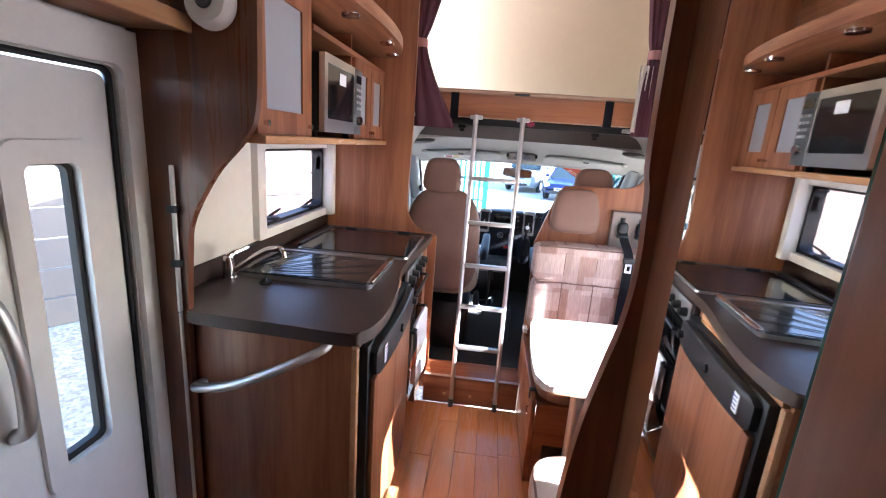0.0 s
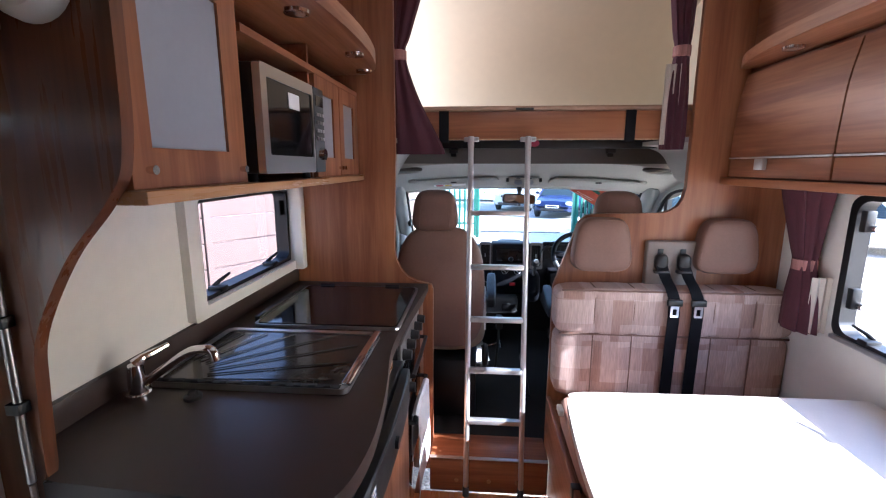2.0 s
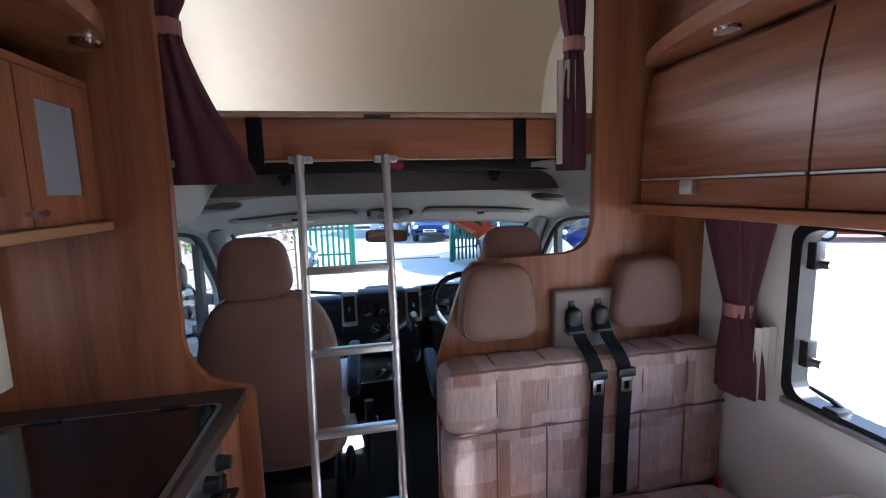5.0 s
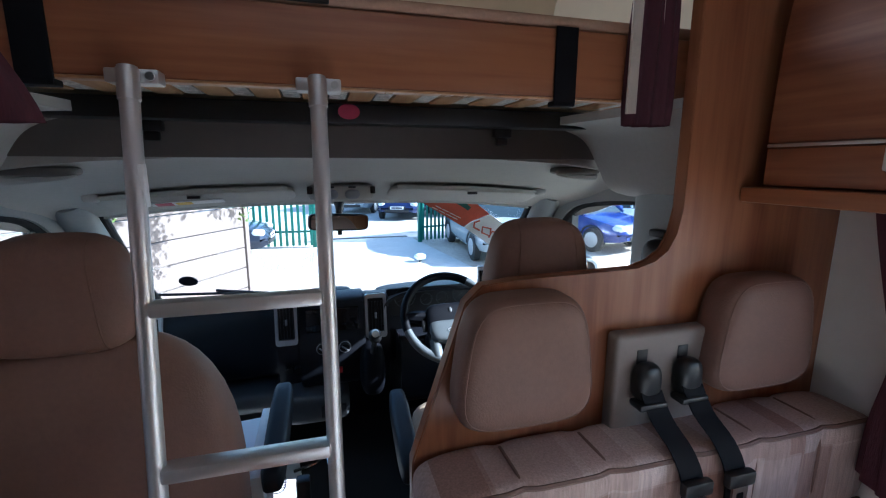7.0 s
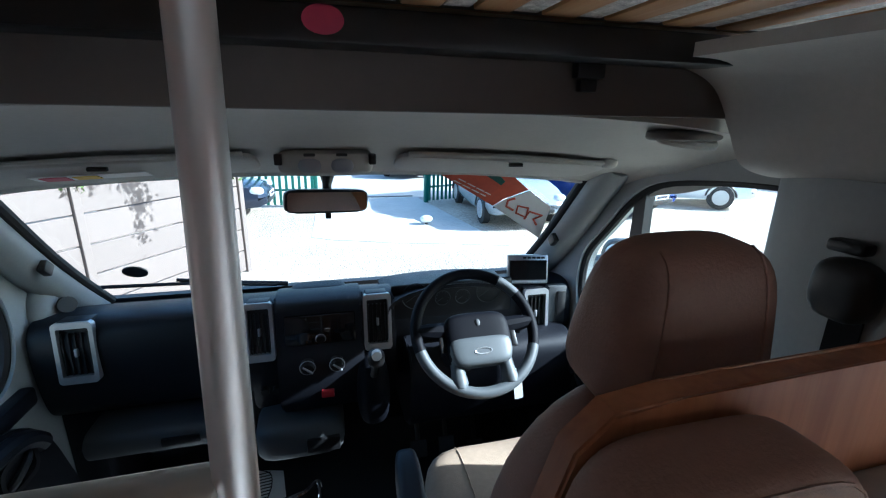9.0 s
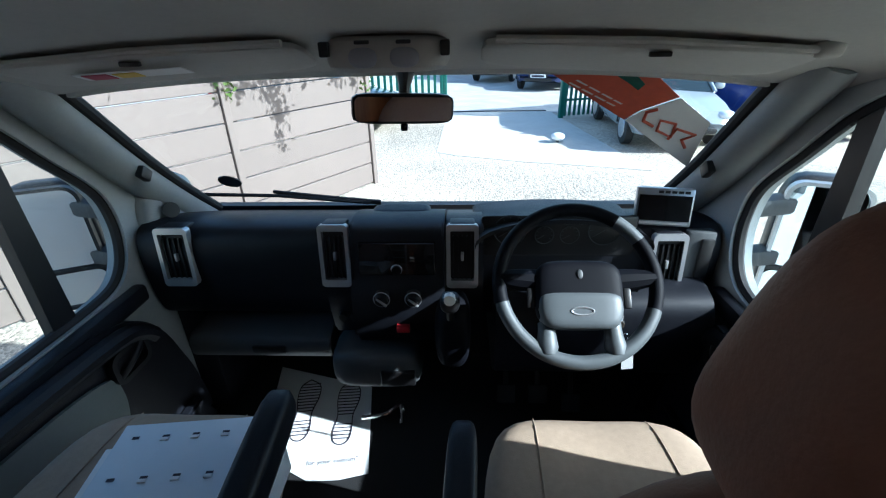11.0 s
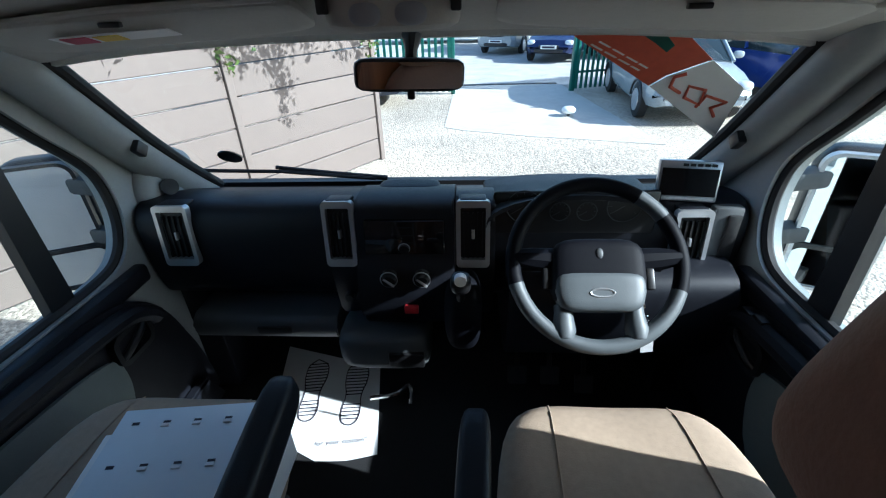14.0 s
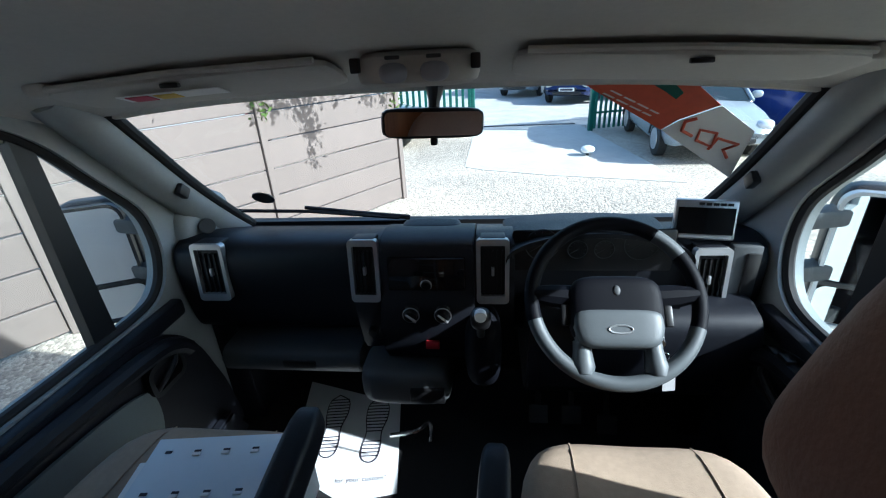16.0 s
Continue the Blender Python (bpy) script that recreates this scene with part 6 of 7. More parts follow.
def cab_clutter():
    # slotted white card on the passenger seat
    t = thing("card_folder", (-0.1, 3.1, 0.74), "pale slotted card folder lying on the seat", "folder")
    m = Matrix.Translation((-0.205, 3.212, 0.742)) @ Matrix.Rotation(radians(6.5), 4, "Z") @ Matrix.Rotation(radians(3), 4, "X")
    part("sheet", bx(B(), 0.0, 0.285, -0.335, 0.0, 0.004, 0.012, 0.002, m=m), M_BLUEPAPER, t)
    part("lower_card", bx(B(), -0.018, 0.278, -0.35, -0.045, -0.006, 0.003, 0.002, m=m), M_PAPER, t)
    for k in range(4):
        for v in (-0.036, -0.122):
            u = 0.028 + k * 0.057
            part("slot", bx(B(), u, u + 0.013, v, v + 0.006, 0.0122, 0.013, m=m), M_INK, t)
            if k:
                part("tab", bx(B(), u - 0.001, u + 0.014, v - 0.007, v, 0.0122, 0.0145, 0.0005, m=m), M_LABELW, t)
    t = thing("book_stack", (0.07, 3.1, 0.72), "stack of white papers between seat and armrest", "papers")
    part("page_block", bxs(0.078, 0.112, 2.90, 3.21, 0.64, 0.80, 0.003), M_PAPER, t)
    # protective paper mat with printed shoe soles
    t = thing("paper_mat", (0.0, 3.7, 0.17), "white paper footwell mat printed with two shoe soles", "floor mat")
    line = [(-0.30, 4.03), (0.105, 3.92), (0.163, 3.54), (0.07, 3.515), (-0.03, 3.508), (-0.22, 3.60)]
    part("paper", ext(B(), line, "z", 0.1695, 0.1715), M_PAPER, t)
    for k, (x, y, a) in enumerate(((-0.130, 3.805, 8), (0.028, 3.795, 6))):
        m = Matrix.Translation((x, y, 0)) @ Matrix.Rotation(radians(a), 4, "Z")
        sole = flow2([(0, 0.15), (0.042, 0.115), (0.046, 0.05), (0.03, -0.02), (0.033, -0.09), (0.024, -0.135), (0, -0.15), (-0.026, -0.135), (-0.033, -0.09), (-0.026, -0.02), (-0.036, 0.05), (-0.032, 0.115), (0, 0.15)], 4)[:-1]
        q = tube(B(), [(p[0], p[1], 0.173) for p in sole], 0.0022, 4, True)
        for j in range(17):
            yy = 0.125 - j * 0.0155
            xs = [p[0] for p in sole if abs(p[1] - yy) < 0.012]
            if len(xs) > 1 and not -0.055 < yy < -0.025:
                bx(q, min(xs), max(xs), yy - 0.0022, yy + 0.0022, 0.1717, 0.1727)
        bmesh.ops.transform(q, matrix=m, verts=q.verts)
        part("sole_print", q, M_INK, t, "printed shoe sole")
    words = bpy.data.curves.new("words", "FONT")
    words.body, words.size, words.extrude = 'for your custom"', 0.0245, 0.0004
    o = new("words_tmp", words)
    dg = bpy.context.evaluated_depsgraph_get()
    me = bpy.data.meshes.new_from_object(o.evaluated_get(dg))
    bpy.data.objects.remove(o)
    q = B()
    q.from_mesh(me)
    bmesh.ops.transform(q, matrix=Matrix.Translation((-0.050, 3.562, 0.1722)) @ Matrix.Rotation(radians(8), 4, "Z"), verts=q.verts)
    part("printed_words", q, M_INK, t, "printed words: for your custom", smooth=False)
    t = thing("seat_buckle", (0.2, 3.05, 0.5), "black belt buckle on a stalk beside the seat", "buckle")
    part("stalk", tube(B(), [(0.17, 2.95, 0.40), (0.185, 3.0, 0.55), (0.19, 3.03, 0.62)], 0.008, 8), M_BLACK, t)
    part("head", bxs(0.172, 0.208, 3.015, 3.05, 0.60, 0.68, 0.006), M_BLACK, t)
    t = thing("handbrake", (0.33, 3.2, 0.17), "black handbrake lever with a chrome base by the seat", "lever")
    part("lever", tube(B(), [(0.36, 2.98, 0.22), (0.35, 3.12, 0.30), (0.345, 3.22, 0.36)], [0.014, 0.014, 0.018], 10), M_BLACK, t)
    part("bracket", tube(B(), smoothline([(0.10, 3.755, 0.180), (0.19, 3.76, 0.20), (0.24, 3.785, 0.215), (0.25, 3.73, 0.185)]), 0.009, 8), M_CHROME, t, "bright metal floor rail")


cab_clutter()


def wing_mirror(s):
    t = thing("wing_mirror", (mx(s, 1.33), 3.68, 0.85), "large twin-arm wing mirror outside the cab window", "mirror", "wing mirrors")
    m = turn((1.475, 3.80, 0.85), Matrix.Rotation(radians(-25), 4, "Z"))
    def placed(q):
        bmesh.ops.transform(q, matrix=m, verts=q.verts)
        return mirrored(q, s)
    part("housing", placed(sup(B(), (1.475, 3.838, 0.852), (0.104, 0.05, 0.214), 5.0, 7)), M_BLACK, t)
    part("surround", placed(holed(B(), rrect(1.378, 1.572, 0.648, 1.056, 0.04), rrect(1.388, 1.562, 0.658, 1.046, 0.034), "y", 3.774, 3.80)), M_SILVER if s > 0 else M_BLACK, t)
    part("upper_glass", placed(ext(B(), rrect(1.389, 1.561, 0.795, 1.045, 0.03), "y", 3.7815, 3.7845)), M_MIRROR, t, "main mirror glass")
    part("divider", placed(bxs(1.389, 1.561, 3.777, 3.786, 0.777, 0.793, 0.002)), M_BLACK, t)
    part("lower_glass", placed(ext(B(), rrect(1.389, 1.561, 0.659, 0.775, 0.025), "y", 3.7815, 3.7845)), M_MIRROR, t, "wide-angle mirror glass")
    for z in (0.965, 0.800):
        part("arm", mirrored(bxs(1.262, 1.43, 3.81, 3.87, z - 0.026, z + 0.026, 0.010, m=turn((1.262, 3.84, z), Matrix.Rotation(radians(-6), 4, "Y"))), s), M_DASHG, t, "dark grey mirror arm")


wing_mirror(1)
wing_mirror(-1)


def dealer_card():
    t = thing("windscreen_card", (0.85, 3.72, 1.2), "orange and white dealer card stuck to the windscreen", "sign")
    # lies just inside the raked glass
    def P(u, v):
        """u across, v down the glass."""
        return Vector((CX + u, 3.615 + 0.46 * v + 0.055 * (1 - (u / 0.8) ** 2), 1.366 - 0.50 * v - 0.035 * abs(u / 0.8) ** 3 * (1 - v)))
    def poly(name, pts, material, lift, label=""):
        q = B()
        n_ = Vector((0, -0.7, -0.7)).normalized()
        c0 = [q.verts.new(P(*p) + n_ * lift) for p in pts]
        c1 = [q.verts.new(P(*p) + n_ * (lift + 0.001)) for p in pts]
        q.faces.new(c0)
        q.faces.new(c1[::-1])
        for i in range(len(pts)):
            j = (i + 1) % len(pts)
            q.faces.new((c0[j], c0[i], c1[i], c1[j]))
        return part(name, q, material, t, label, smooth=False)
    # print colours; the split between them also carries shade across the card
    poly("orange_field", [(0.31, 0.0), (0.54, 0.0), (0.617, 0.098), (0.549, 0.181), (0.524, 0.236)], M_ORANGE, 0.002, "orange printed field, split off at the card's shade edge")
    poly("white_field", [(0.621, 0.102), (0.724, 0.222), (0.763, 0.533), (0.528, 0.240), (0.553, 0.184)], M_PAPER, 0.002, "white printed field, split off at the card's shade edge")
    poly("green_patch", [(0.452, 0.003), (0.500, 0.003), (0.528, 0.045), (0.520, 0.075), (0.490, 0.040)], M_GREEN, 0.0035, "green printed patch")
    for k in range(2):
        for q0, q1 in ((0.0, 0.22), (0.27, 0.50), (0.55, 0.78), (0.82, 1.0)):
            u0, v0, du, dv = 0.362 + 0.014 * k, 0.050 - 0.012 * k, 0.122, 0.112
            poly("text_bar", [(u0 + du * q0, v0 + dv * q0), (u0 + du * q0 + 0.004, v0 + dv * q0 - 0.004), (u0 + du * q1 + 0.004, v0 + dv * q1 - 0.004), (u0 + du * q1, v0 + dv * q1)], M_LABELW, 0.0035)
    # three outlined shapes in orange
    n_ = Vector((0, -0.7, -0.7)).normalized()
    for pts, shut in (([(0.587, 0.165), (0.566, 0.183), (0.570, 0.232), (0.600, 0.262)], False), ([(0.609, 0.224), (0.649, 0.240), (0.660, 0.322), (0.616, 0.286)], True), ([(0.657, 0.335), (0.660, 0.268), (0.712, 0.298), (0.690, 0.335), (0.713, 0.385)], False)):
        part("outline_mark", tube(B(), [P(*p) + n_ * 0.005 for p in pts], 0.0042, 6, shut), M_ORANGE, t, "orange outlined mark")


dealer_card()


# ---- yard outside ----
GZ = -0.60


def yard():
    setting("ground", bxs(-150, 150, -150, 150, GZ - 0.1, GZ), M_GRAVEL, "pale stony gravel yard in hard sunlight", "ground")
    setting("pavement", ext(B(), [(0.0, 10.6), (0.35, 10.35), (0.9, 10.15), (1.5, 9.9), (2.2, 9.72), (3.4, 9.35), (2.8, 14.6), (0.08, 15.0)], "z", GZ - 0.02, GZ + 0.008), M_CONC, "pale concrete slab in the gateway", "pavement")
    setting("road", ext(B(), [(-20, 15.2), (0.08, 15.0), (2.8, 14.6), (24, 14.6), (40, 60), (-30, 60)], "z", GZ - 0.02, GZ + 0.006), M_ASPH, "worn asphalt beyond the gateway", "road")
    # boundary wall of grooved boards between posts
    a, d = Vector((-0.82, 8.90)), Vector((-2.0, -3.13)).normalized()
    ang = math.atan2(d.y, d.x)
    base = Matrix.Translation((a.x, a.y, GZ)) @ Matrix.Rotation(ang, 4, "Z")
    w = tagged(new("wall_yard"), "brown boarded concrete boundary wall with slim posts", "wall", kind="structure")
    post = bxs(0, 0.075, -0.05, 0.05, 0.0, 2.55, 0.006)
    me = bpy.data.meshes.new("post")
    post.to_mesh(me)
    post.free()
    me.materials.append(M_BOARD)
    bm = bxs(0.0, 1.97, -0.022, 0.022, 0.004, 0.293, 0.008, 1)
    mb = bpy.data.meshes.new("board")
    bm.to_mesh(mb)
    bm.free()
    mb.materials.append(M_BOARD)
    for k in range(7):
        o = new("post", me)
        o.parent, o.matrix_basis = w, base @ Matrix.Translation((k * 2.05, 0, 0))
        for j in range(8):
            o = new("board", mb)
            o.parent, o.matrix_basis = w, base @ Matrix.Translation((k * 2.05 + 0.078, 0, 0.02 + j * 0.30))
    # ivy over the wall top
    t = thing("ivy", (-1.2, 8.3, 1.6), "ivy trailing over the boundary wall, with unseen sprays that shade it", "ivy")
    rnd = random.Random(4)
    leaves, stems = B(), B()
    side = Vector((-d.y, d.x))
    if side.dot(Vector((1, 0))) < 0:
        side = -side
    for k in range(34):
        s = rnd.uniform(-0.25, 3.4) if k > 9 else rnd.uniform(-0.2, 0.55)
        p = Vector((a.x + d.x * s + side.x * 0.10, a.y + d.y * s + side.y * 0.10, GZ + 2.52))
        ln = rnd.uniform(0.2, 0.95) if k % 3 else rnd.uniform(0.6, 1.25)
        pts, q = [], p.copy()
        for j in range(9):
            pts.append(q.copy())
            q = q + Vector((rnd.uniform(-0.03, 0.03) + side.x * 0.01, rnd.uniform(-0.03, 0.03), -ln / 9))
        tube(stems, pts, 0.004, 5)
        for j in range(int(ln * 60)):
            c = pts[min(8, int(rnd.random() * 9))] + Vector((rnd.gauss(0, 0.05), rnd.gauss(0, 0.05), rnd.gauss(0, 0.04)))
            r, m = rnd.uniform(0.02, 0.042), Euler((rnd.uniform(-1.2, 1.2), rnd.uniform(-1.2, 1.2), rnd.uniform(0, 6.28))).to_matrix()
            vs = [leaves.verts.new(c + m @ Vector(v) * r) for v in ((0, -1, 0), (0.7, -0.2, 0.15), (0.35, 0.55, 0.1), (0, 1.1, 0), (-0.35, 0.55, 0.1), (-0.7, -0.2, 0.15))]
            leaves.faces.new(vs)
    # unseen sprays set sunward so that their leaf shadows fall on the wall
    for k, (s, z0, ln) in enumerate(((2.07, 1.2, 0.25), (1.9, 1.2, 0.35), (1.72, 1.2, 0.3), (1.62, 1.2, 0.45), (1.52, 1.2, 1.0), (1.45, 1.2, 0.7), (1.25, 1.2, 0.25), (1.05, 1.2, 0.3), (0.8, 1.2, 0.2), (0.56, 1.2, 0.35), (0.35, 1.2, 0.3))):
        root = Vector((a.x + d.x * s, a.y + d.y * s, z0)) + SUN_FROM * 2.1
        pts = [root + Vector((rnd.uniform(-0.02, 0.02), rnd.uniform(-0.02, 0.02), -ln * j / 8)) for j in range(9)]
        top = Vector((a.x + d.x * s, a.y + d.y * s, GZ + 2.5))
        tube(stems, smoothline([top, (top + root) / 2 + Vector((0, 0, 0.45)), root + Vector((0, 0, 0.15))] + pts, 3), 0.005, 5)
        for j in range(int(26 + ln * 95)):
            c = pts[min(8, int(rnd.random() * 9))] + Vector((rnd.gauss(0, 0.06), rnd.gauss(0, 0.05), rnd.gauss(0, 0.05)))
            r, m = rnd.uniform(0.022, 0.042), Euler((rnd.uniform(-1.2, 1.2), rnd.uniform(-1.2, 1.2), rnd.uniform(0, 6.28))).to_matrix()
            leaves.faces.new([leaves.verts.new(c + m @ Vector(v) * r) for v in ((0, -1, 0), (0.7, -0.2, 0.15), (0.35, 0.55, 0.1), (0, 1.1, 0), (-0.35, 0.55, 0.1), (-0.7, -0.2, 0.15))])
    part("stems", stems, M_STEM, t)
    part("leaves", leaves, M_LEAF, t, smooth=False)
    # green palisade fence each side of the gateway
    def fence(p0, p1, label, n_pales):
        p0, p1 = Vector(p0), Vector(p1)
        t = thing("palisade_fence", (p0.x, p0.y, GZ), label, "fence", "gateway fences")
        dd = (p1 - p0)
        L = dd.length
        u = dd.normalized()
        rot = Matrix.Translation((p0.x, p0.y, GZ)) @ Matrix.Rotation(math.atan2(u.y, u.x), 4, "Z")
        q = bxs(-0.033, 0.033, -0.012, 0.012, 0.06, 2.2, 0.004, 1)
        mp = bpy.data.meshes.new("pale")
        q.to_mesh(mp)
        q.free()
        mp.materials.append(M_GREEN)
        for k in range(n_pales):
            o = new("pale", mp)
            o.parent = t
            o.matrix_parent_inverse = Matrix.Translation(-Vector(t.location))
            o.matrix_basis = rot @ Matrix.Translation((L * (k + 0.5) / n_pales, 0, 0))
        for z in (0.4, 1.9):
            q = bxs(0, L, 0.014, 0.05, z, z + 0.05)
            bmesh.ops.transform(q, matrix=rot, verts=q.verts)
            part("rail", q, M_GREEN, t)
        for s in (0, L):
            q = bxs(s - 0.05, s + 0.05, 0.02, 0.12, 0, 2.25, 0.005)
            bmesh.ops.transform(q, matrix=rot, verts=q.verts)
            part("post", q, M_GREEN, t)
    fence((-4.2, 14.0), (0.05, 13.7), "green steel palisade fence running up to the gateway post", 28)
    fence((2.9, 13.75), (6.6, 14.9), "green steel palisade fence behind the parked cars", 30)
    t = thing("ground_dome", (2.3, 11.3, GZ), "small white dome marker on the concrete", "marker")
    part("dome", sup(B(), (2.32, 11.27, GZ + 0.12), (0.13, 0.13, 0.07), 2.2, 5), M_WHITE, t)
    part("stem", cyl(B(), (2.32, 11.27, GZ), (2.32, 11.27, GZ + 0.1), 0.03), M_DASHG, t)
    t = thing("gate_stop", (1.6, 14.4, GZ), "grey steel gate channel across the roadway", "gate")
    part("channel", bxs(0.15, 2.7, 14.8, 14.9, GZ + 0.006, GZ + 0.03, 0.004), M_DASHG, t)


yard()


def car(x, y, heading, paint, label, L=4.1, W=1.72, H=1.48, van=False, group=""):
    """A parked car; its nose points along heading (degrees from +x)."""
    t = thing("parked_car", (x, y, GZ), label, "car", group)
    m = Matrix.Translation((x, y, GZ)) @ Matrix.Rotation(radians(heading), 4, "Z")
    def P(name, q, material, parent=t, label=""):
        bmesh.ops.transform(q, matrix=m, verts=q.verts)
        return part(name, q, material, parent, label)
    h = L / 2
    nose, belt = (0.80, 0.93) if not van else (1.0, 1.15)
    # lower body
    st = [(-h, 0.80, 0.45, belt - 0.15), (-h + 0.12, 0.94, 0.30, belt), (-h * 0.5, 1.0, 0.24, belt + 0.02), (0.1, 1.0, 0.23, belt), (h * 0.42, 1.0, 0.24, belt - 0.03), (h * 0.7, 0.98, 0.26, nose), (h - 0.15, 0.90, 0.30, nose - 0.10), (h, 0.74, 0.36, nose - 0.28)]
    q = B()
    rings = []
    for sx, w, z0, z1 in st:
        hw = W / 2 * w
        rings.append([(sx, -hw * 0.9, z0), (sx, -hw, z0 + 0.15), (sx, -hw * 1.0, (z0 + z1) / 2), (sx, -hw * 0.93, z1 - 0.03), (sx, -hw * 0.75, z1), (sx, 0, z1 + 0.03), (sx, hw * 0.75, z1), (sx, hw * 0.93, z1 - 0.03), (sx, hw, (z0 + z1) / 2), (sx, hw, z0 + 0.15), (sx, hw * 0.9, z0)])
    vs = [[q.verts.new(p) for p in r] for r in rings]
    for i in range(len(vs) - 1):
        for j in range(len(vs[0])):
            q.faces.new((vs[i][j], vs[i][(j + 1) % len(vs[0])], vs[i + 1][(j + 1) % len(vs[0])], vs[i + 1][j]))
    q.faces.new(vs[0])
    q.faces.new(vs[-1])
    body = P("body", q, paint)
    # cabin with glass
    top = H
    base = [(-h + 0.10, belt - 0.02), (h * (0.46 if not van else 0.60), belt - 0.04)]
    roof = [(-h + (0.42 if not van else 0.1), top - 0.03), (h * (0.10 if not van else 0.36), top)]
    def cab(gw, gt, inset):
        q = B()
        ys = [(-1, 0), (1, 0)]
        b0, b1, r0, r1 = base[0], base[1], roof[0], roof[1]
        vs = [q.verts.new(p) for p in ((b0[0], -gw, b0[1]), (b1[0], -gw, b1[1]), (b1[0], gw, b1[1]), (b0[0], gw, b0[1]), (r0[0], -gt, r0[1] - inset), (r1[0], -gt, r1[1] - inset), (r1[0], gt, r1[1] - inset), (r0[0], gt, r0[1] - inset))]
        for f in ((0, 1, 5, 4), (1, 2, 6, 5), (2, 3, 7, 6), (3, 0, 4, 7), (4, 5, 6, 7)):
            q.faces.new([vs[k] for k in f])
        bmesh.ops.bevel(q, geom=list(q.edges), offset=0.05, segments=2, affect="EDGES")
        return q
    P("windows", cab(W * 0.455, W * 0.365, 0.03), M_CARGLASS, t, "dark glass all round")
    q = B()
    r0, r1 = roof
    sup(q, ((r0[0] + r1[0]) / 2, 0, top - 0.02), ((r1[0] - r0[0]) / 2 + 0.06, W * 0.385, 0.045), 5, 5)
    P("roof", q, paint)
    for sy in (-1, 1):
        for bxy, rxy in ((base[1], roof[1]), (((base[0][0] + base[1][0]) / 2, belt), ((roof[0][0] + roof[1][0]) / 2, top - 0.02)), (base[0], roof[0])):
            P("pillar", tube(B(), [(bxy[0], sy * W * 0.46, bxy[1]), (rxy[0], sy * W * 0.372, rxy[1] - 0.03)], 0.035, 6), paint)
        P("headlight", sup(B(), (h - 0.22, sy * W * 0.36, nose - 0.17), (0.17, 0.15, 0.09), 2.6, 5), M_LAMP, t, "clear headlight")
        P("tail_light", sup(B(), (-h + 0.10, sy * W * 0.40, belt - 0.14), (0.09, 0.10, 0.12), 3, 4), M_RED, t, "red tail light")
        P("door_mirror", sup(B(), (h * 0.36, sy * (W / 2 + 0.07), belt + 0.05), (0.06, 0.09, 0.065), 3, 4), paint)
        for wx in (h * 0.60, -h * 0.60):
            w = P("wheel", tube(B(), [(wx, sy * (W / 2 - 0.17), 0.31), (wx, sy * (W / 2 - 0.16), 0.31), (wx, sy * (W / 2 - 0.02), 0.31), (wx, sy * (W / 2 - 0.0), 0.31)], [0.27, 0.31, 0.31, 0.27], 24), M_TYRE, t, "black tyre")
            P("rim", tube(B(), [(wx, sy * (W / 2 - 0.01), 0.31), (wx, sy * (W / 2 + 0.012), 0.31), (wx, sy * (W / 2 + 0.018), 0.31)], [0.20, 0.19, 0.06], 20), M_SILVER, w)
            P("arch", tube(B(), [(wx + 0.35 * math.cos(a), sy * (W / 2 + 0.002), 0.31 + 0.35 * math.sin(a)) for a in np.linspace(0.1, 3.04, 13)], 0.025, 6), M_BLACK, w)
    P("grille", sup(B(), (h - 0.02, 0, nose - 0.28), (0.03, W * 0.20, 0.06), 5, 4), M_BLACK, t)
    P("air_intake", sup(B(), (h - 0.01, 0, 0.40), (0.035, W * 0.28, 0.06), 5, 4), M_BLACK, t)
    pl = P("number_plate", bxs(h + 0.005, h + 0.028, -0.26, 0.26, 0.455, 0.565, 0.004), M_LABELW, t)
    P("plate_marks", bxs(h + 0.0285, h + 0.0295, -0.21, 0.21, 0.48, 0.54), M_INK, pl)
    return t


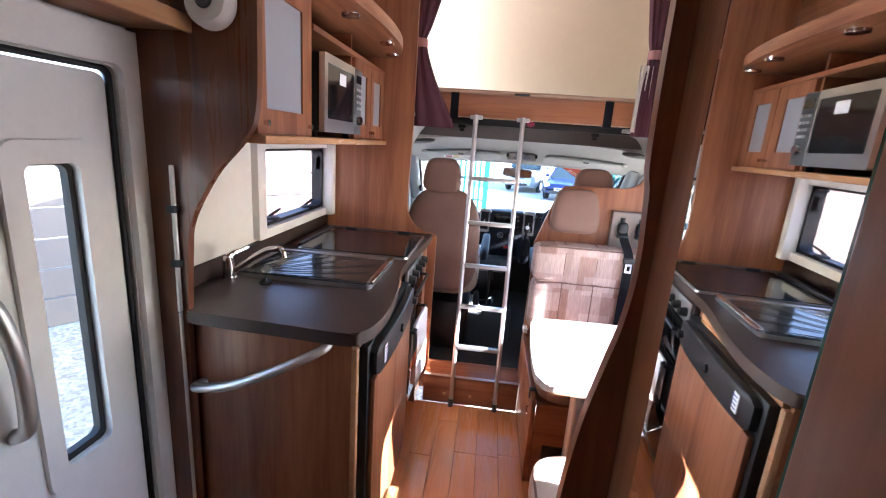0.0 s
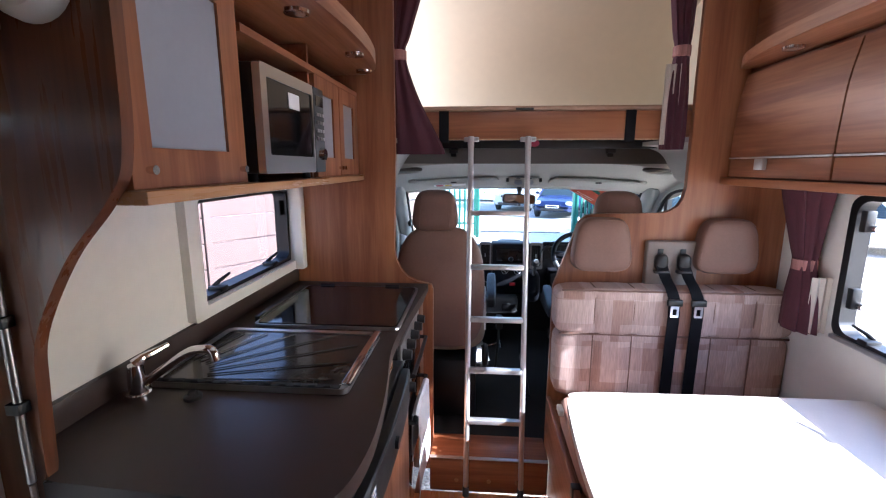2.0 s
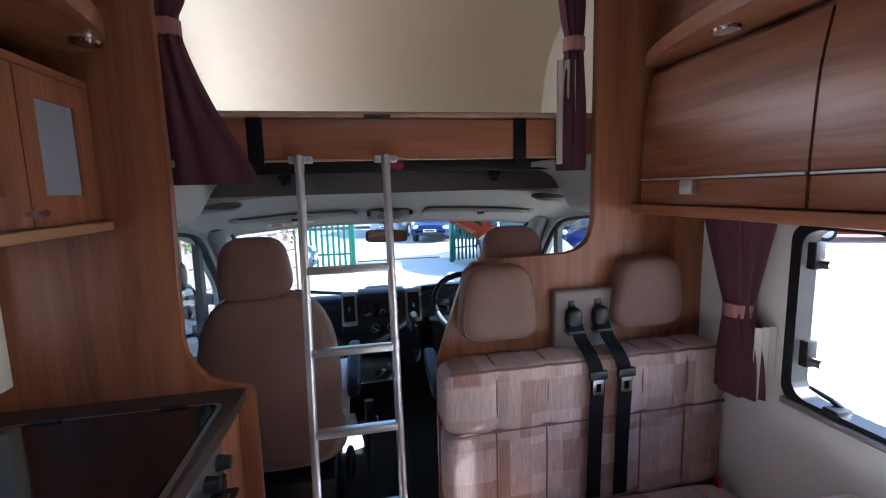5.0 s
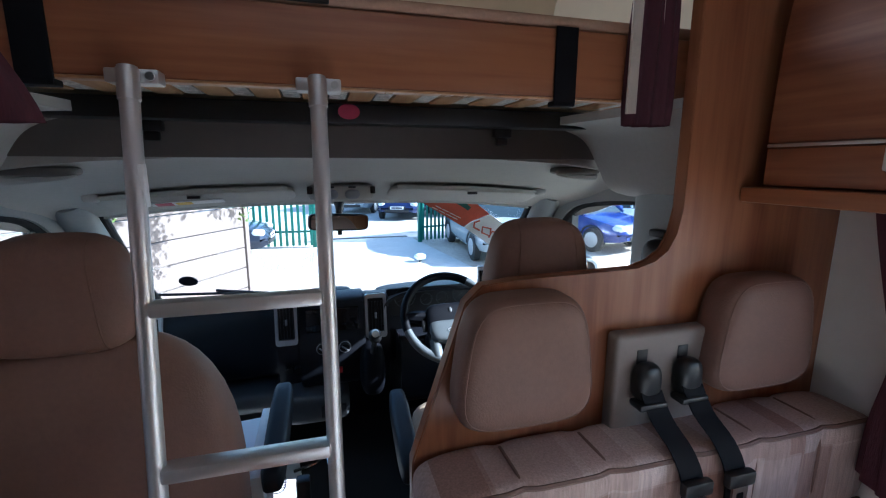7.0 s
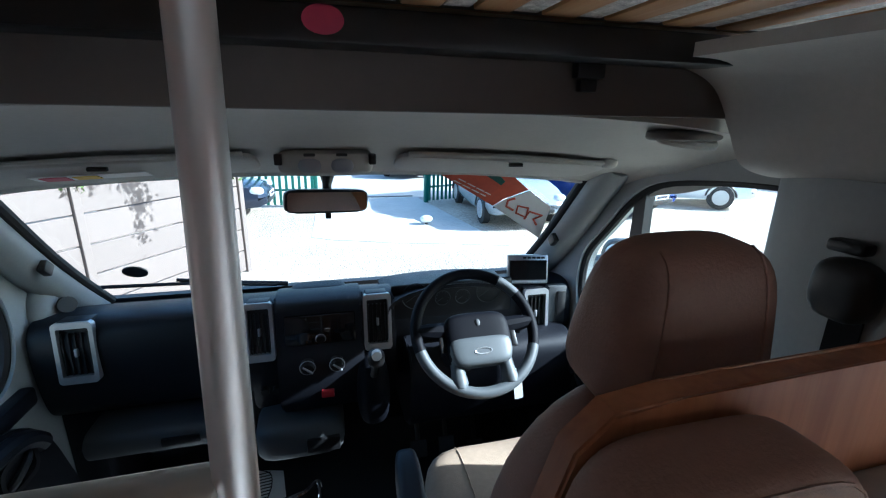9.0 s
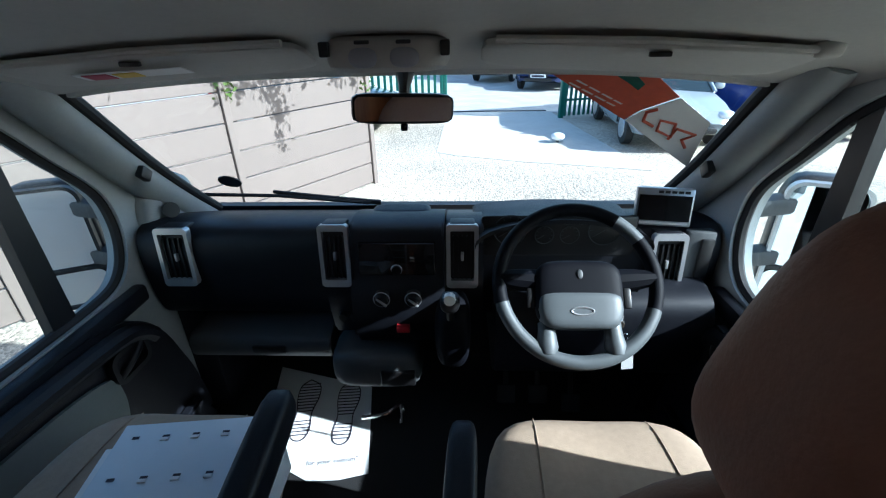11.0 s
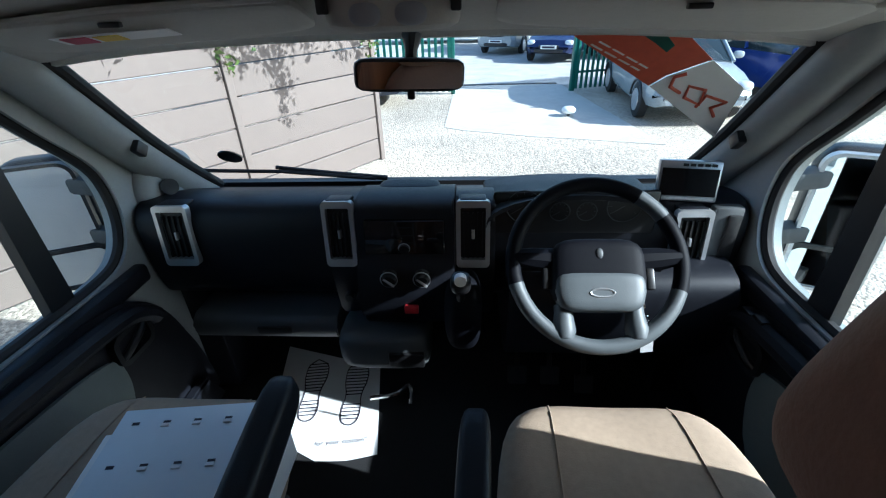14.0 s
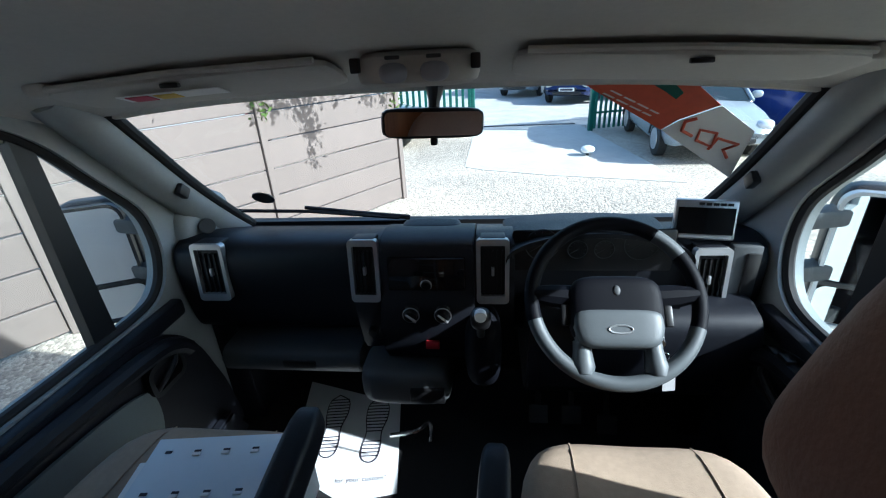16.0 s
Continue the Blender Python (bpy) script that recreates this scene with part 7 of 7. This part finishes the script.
def paint(name, c):
    return mat(name, c, 0.16, 0.15, vary=0.03, rvar=0.04)


P_SILVER, P_BLUE, P_WHITE = paint("silver_paint", (0.30, 0.33, 0.35)), paint("blue_paint", (0.015, 0.035, 0.19)), paint("white_paint", (0.75, 0.76, 0.76))
P_DARK, P_RED, P_NAVY = paint("dark_paint", (0.02, 0.025, 0.04)), paint("red_paint", (0.55, 0.02, 0.02)), paint("navy_paint", (0.012, 0.02, 0.07))
car(4.42, 12.35, -94, P_SILVER, "silver hatchback parked by the green fence", group="parked cars")
car(7.1, 12.75, -72, P_BLUE, "bright blue hatchback parked in the yard", group="parked cars")
car(9.7, 12.9, -38, P_WHITE, "white compact car parked in the yard", H=1.7, group="parked cars")
car(-2.95, 13.0, -2, P_DARK, "dark car standing behind the boundary wall", group="parked cars")
car(3.75, 20.4, -112, P_NAVY, "dark blue small car parked beyond the gateway", L=3.8, group="parked cars")
car(2.35, 23.6, -112, P_SILVER, "grey van parked beyond the gateway", H=2.0, L=4.9, van=True, group="parked cars")
car(6.2, 21.5, -110, P_NAVY, "navy van parked beyond the gateway", H=2.0, L=4.8, van=True, group="parked cars")
car(-0.6, 28.0, 178, P_WHITE, "long white motorhome beyond the gateway", H=2.9, L=7.0, W=2.2, van=True, group="parked cars")
car(17.5, 13.6, 150, P_RED, "red car at the far side of the yard", group="parked cars")
car(19.0, 8.5, 165, P_DARK, "dark car at the far side of the yard", group="parked cars")


# ---- floor planks ----
def planks():
    fl = bpy.data.objects["floor"]
    rnd = random.Random(2)
    w = 0.1085
    for k in range(20):
        x = -0.79 + k * w
        y = YB - rnd.uniform(0, 0.8)
        while y < 2.465:
            y1 = min(y + 1.05, 2.466)
            y0 = max(y, YB + 0.002)
            if y1 - y0 > 0.03:
                q = bxs(x, x + w - 0.0012, y0, y1 - 0.0012, -0.006, 0.0, 0.0009, 1)
                o = part("plank", q, M_PLANK, smooth=False)
                o.parent = fl
            y = y1
            if y1 >= 2.466:
                break


planks()
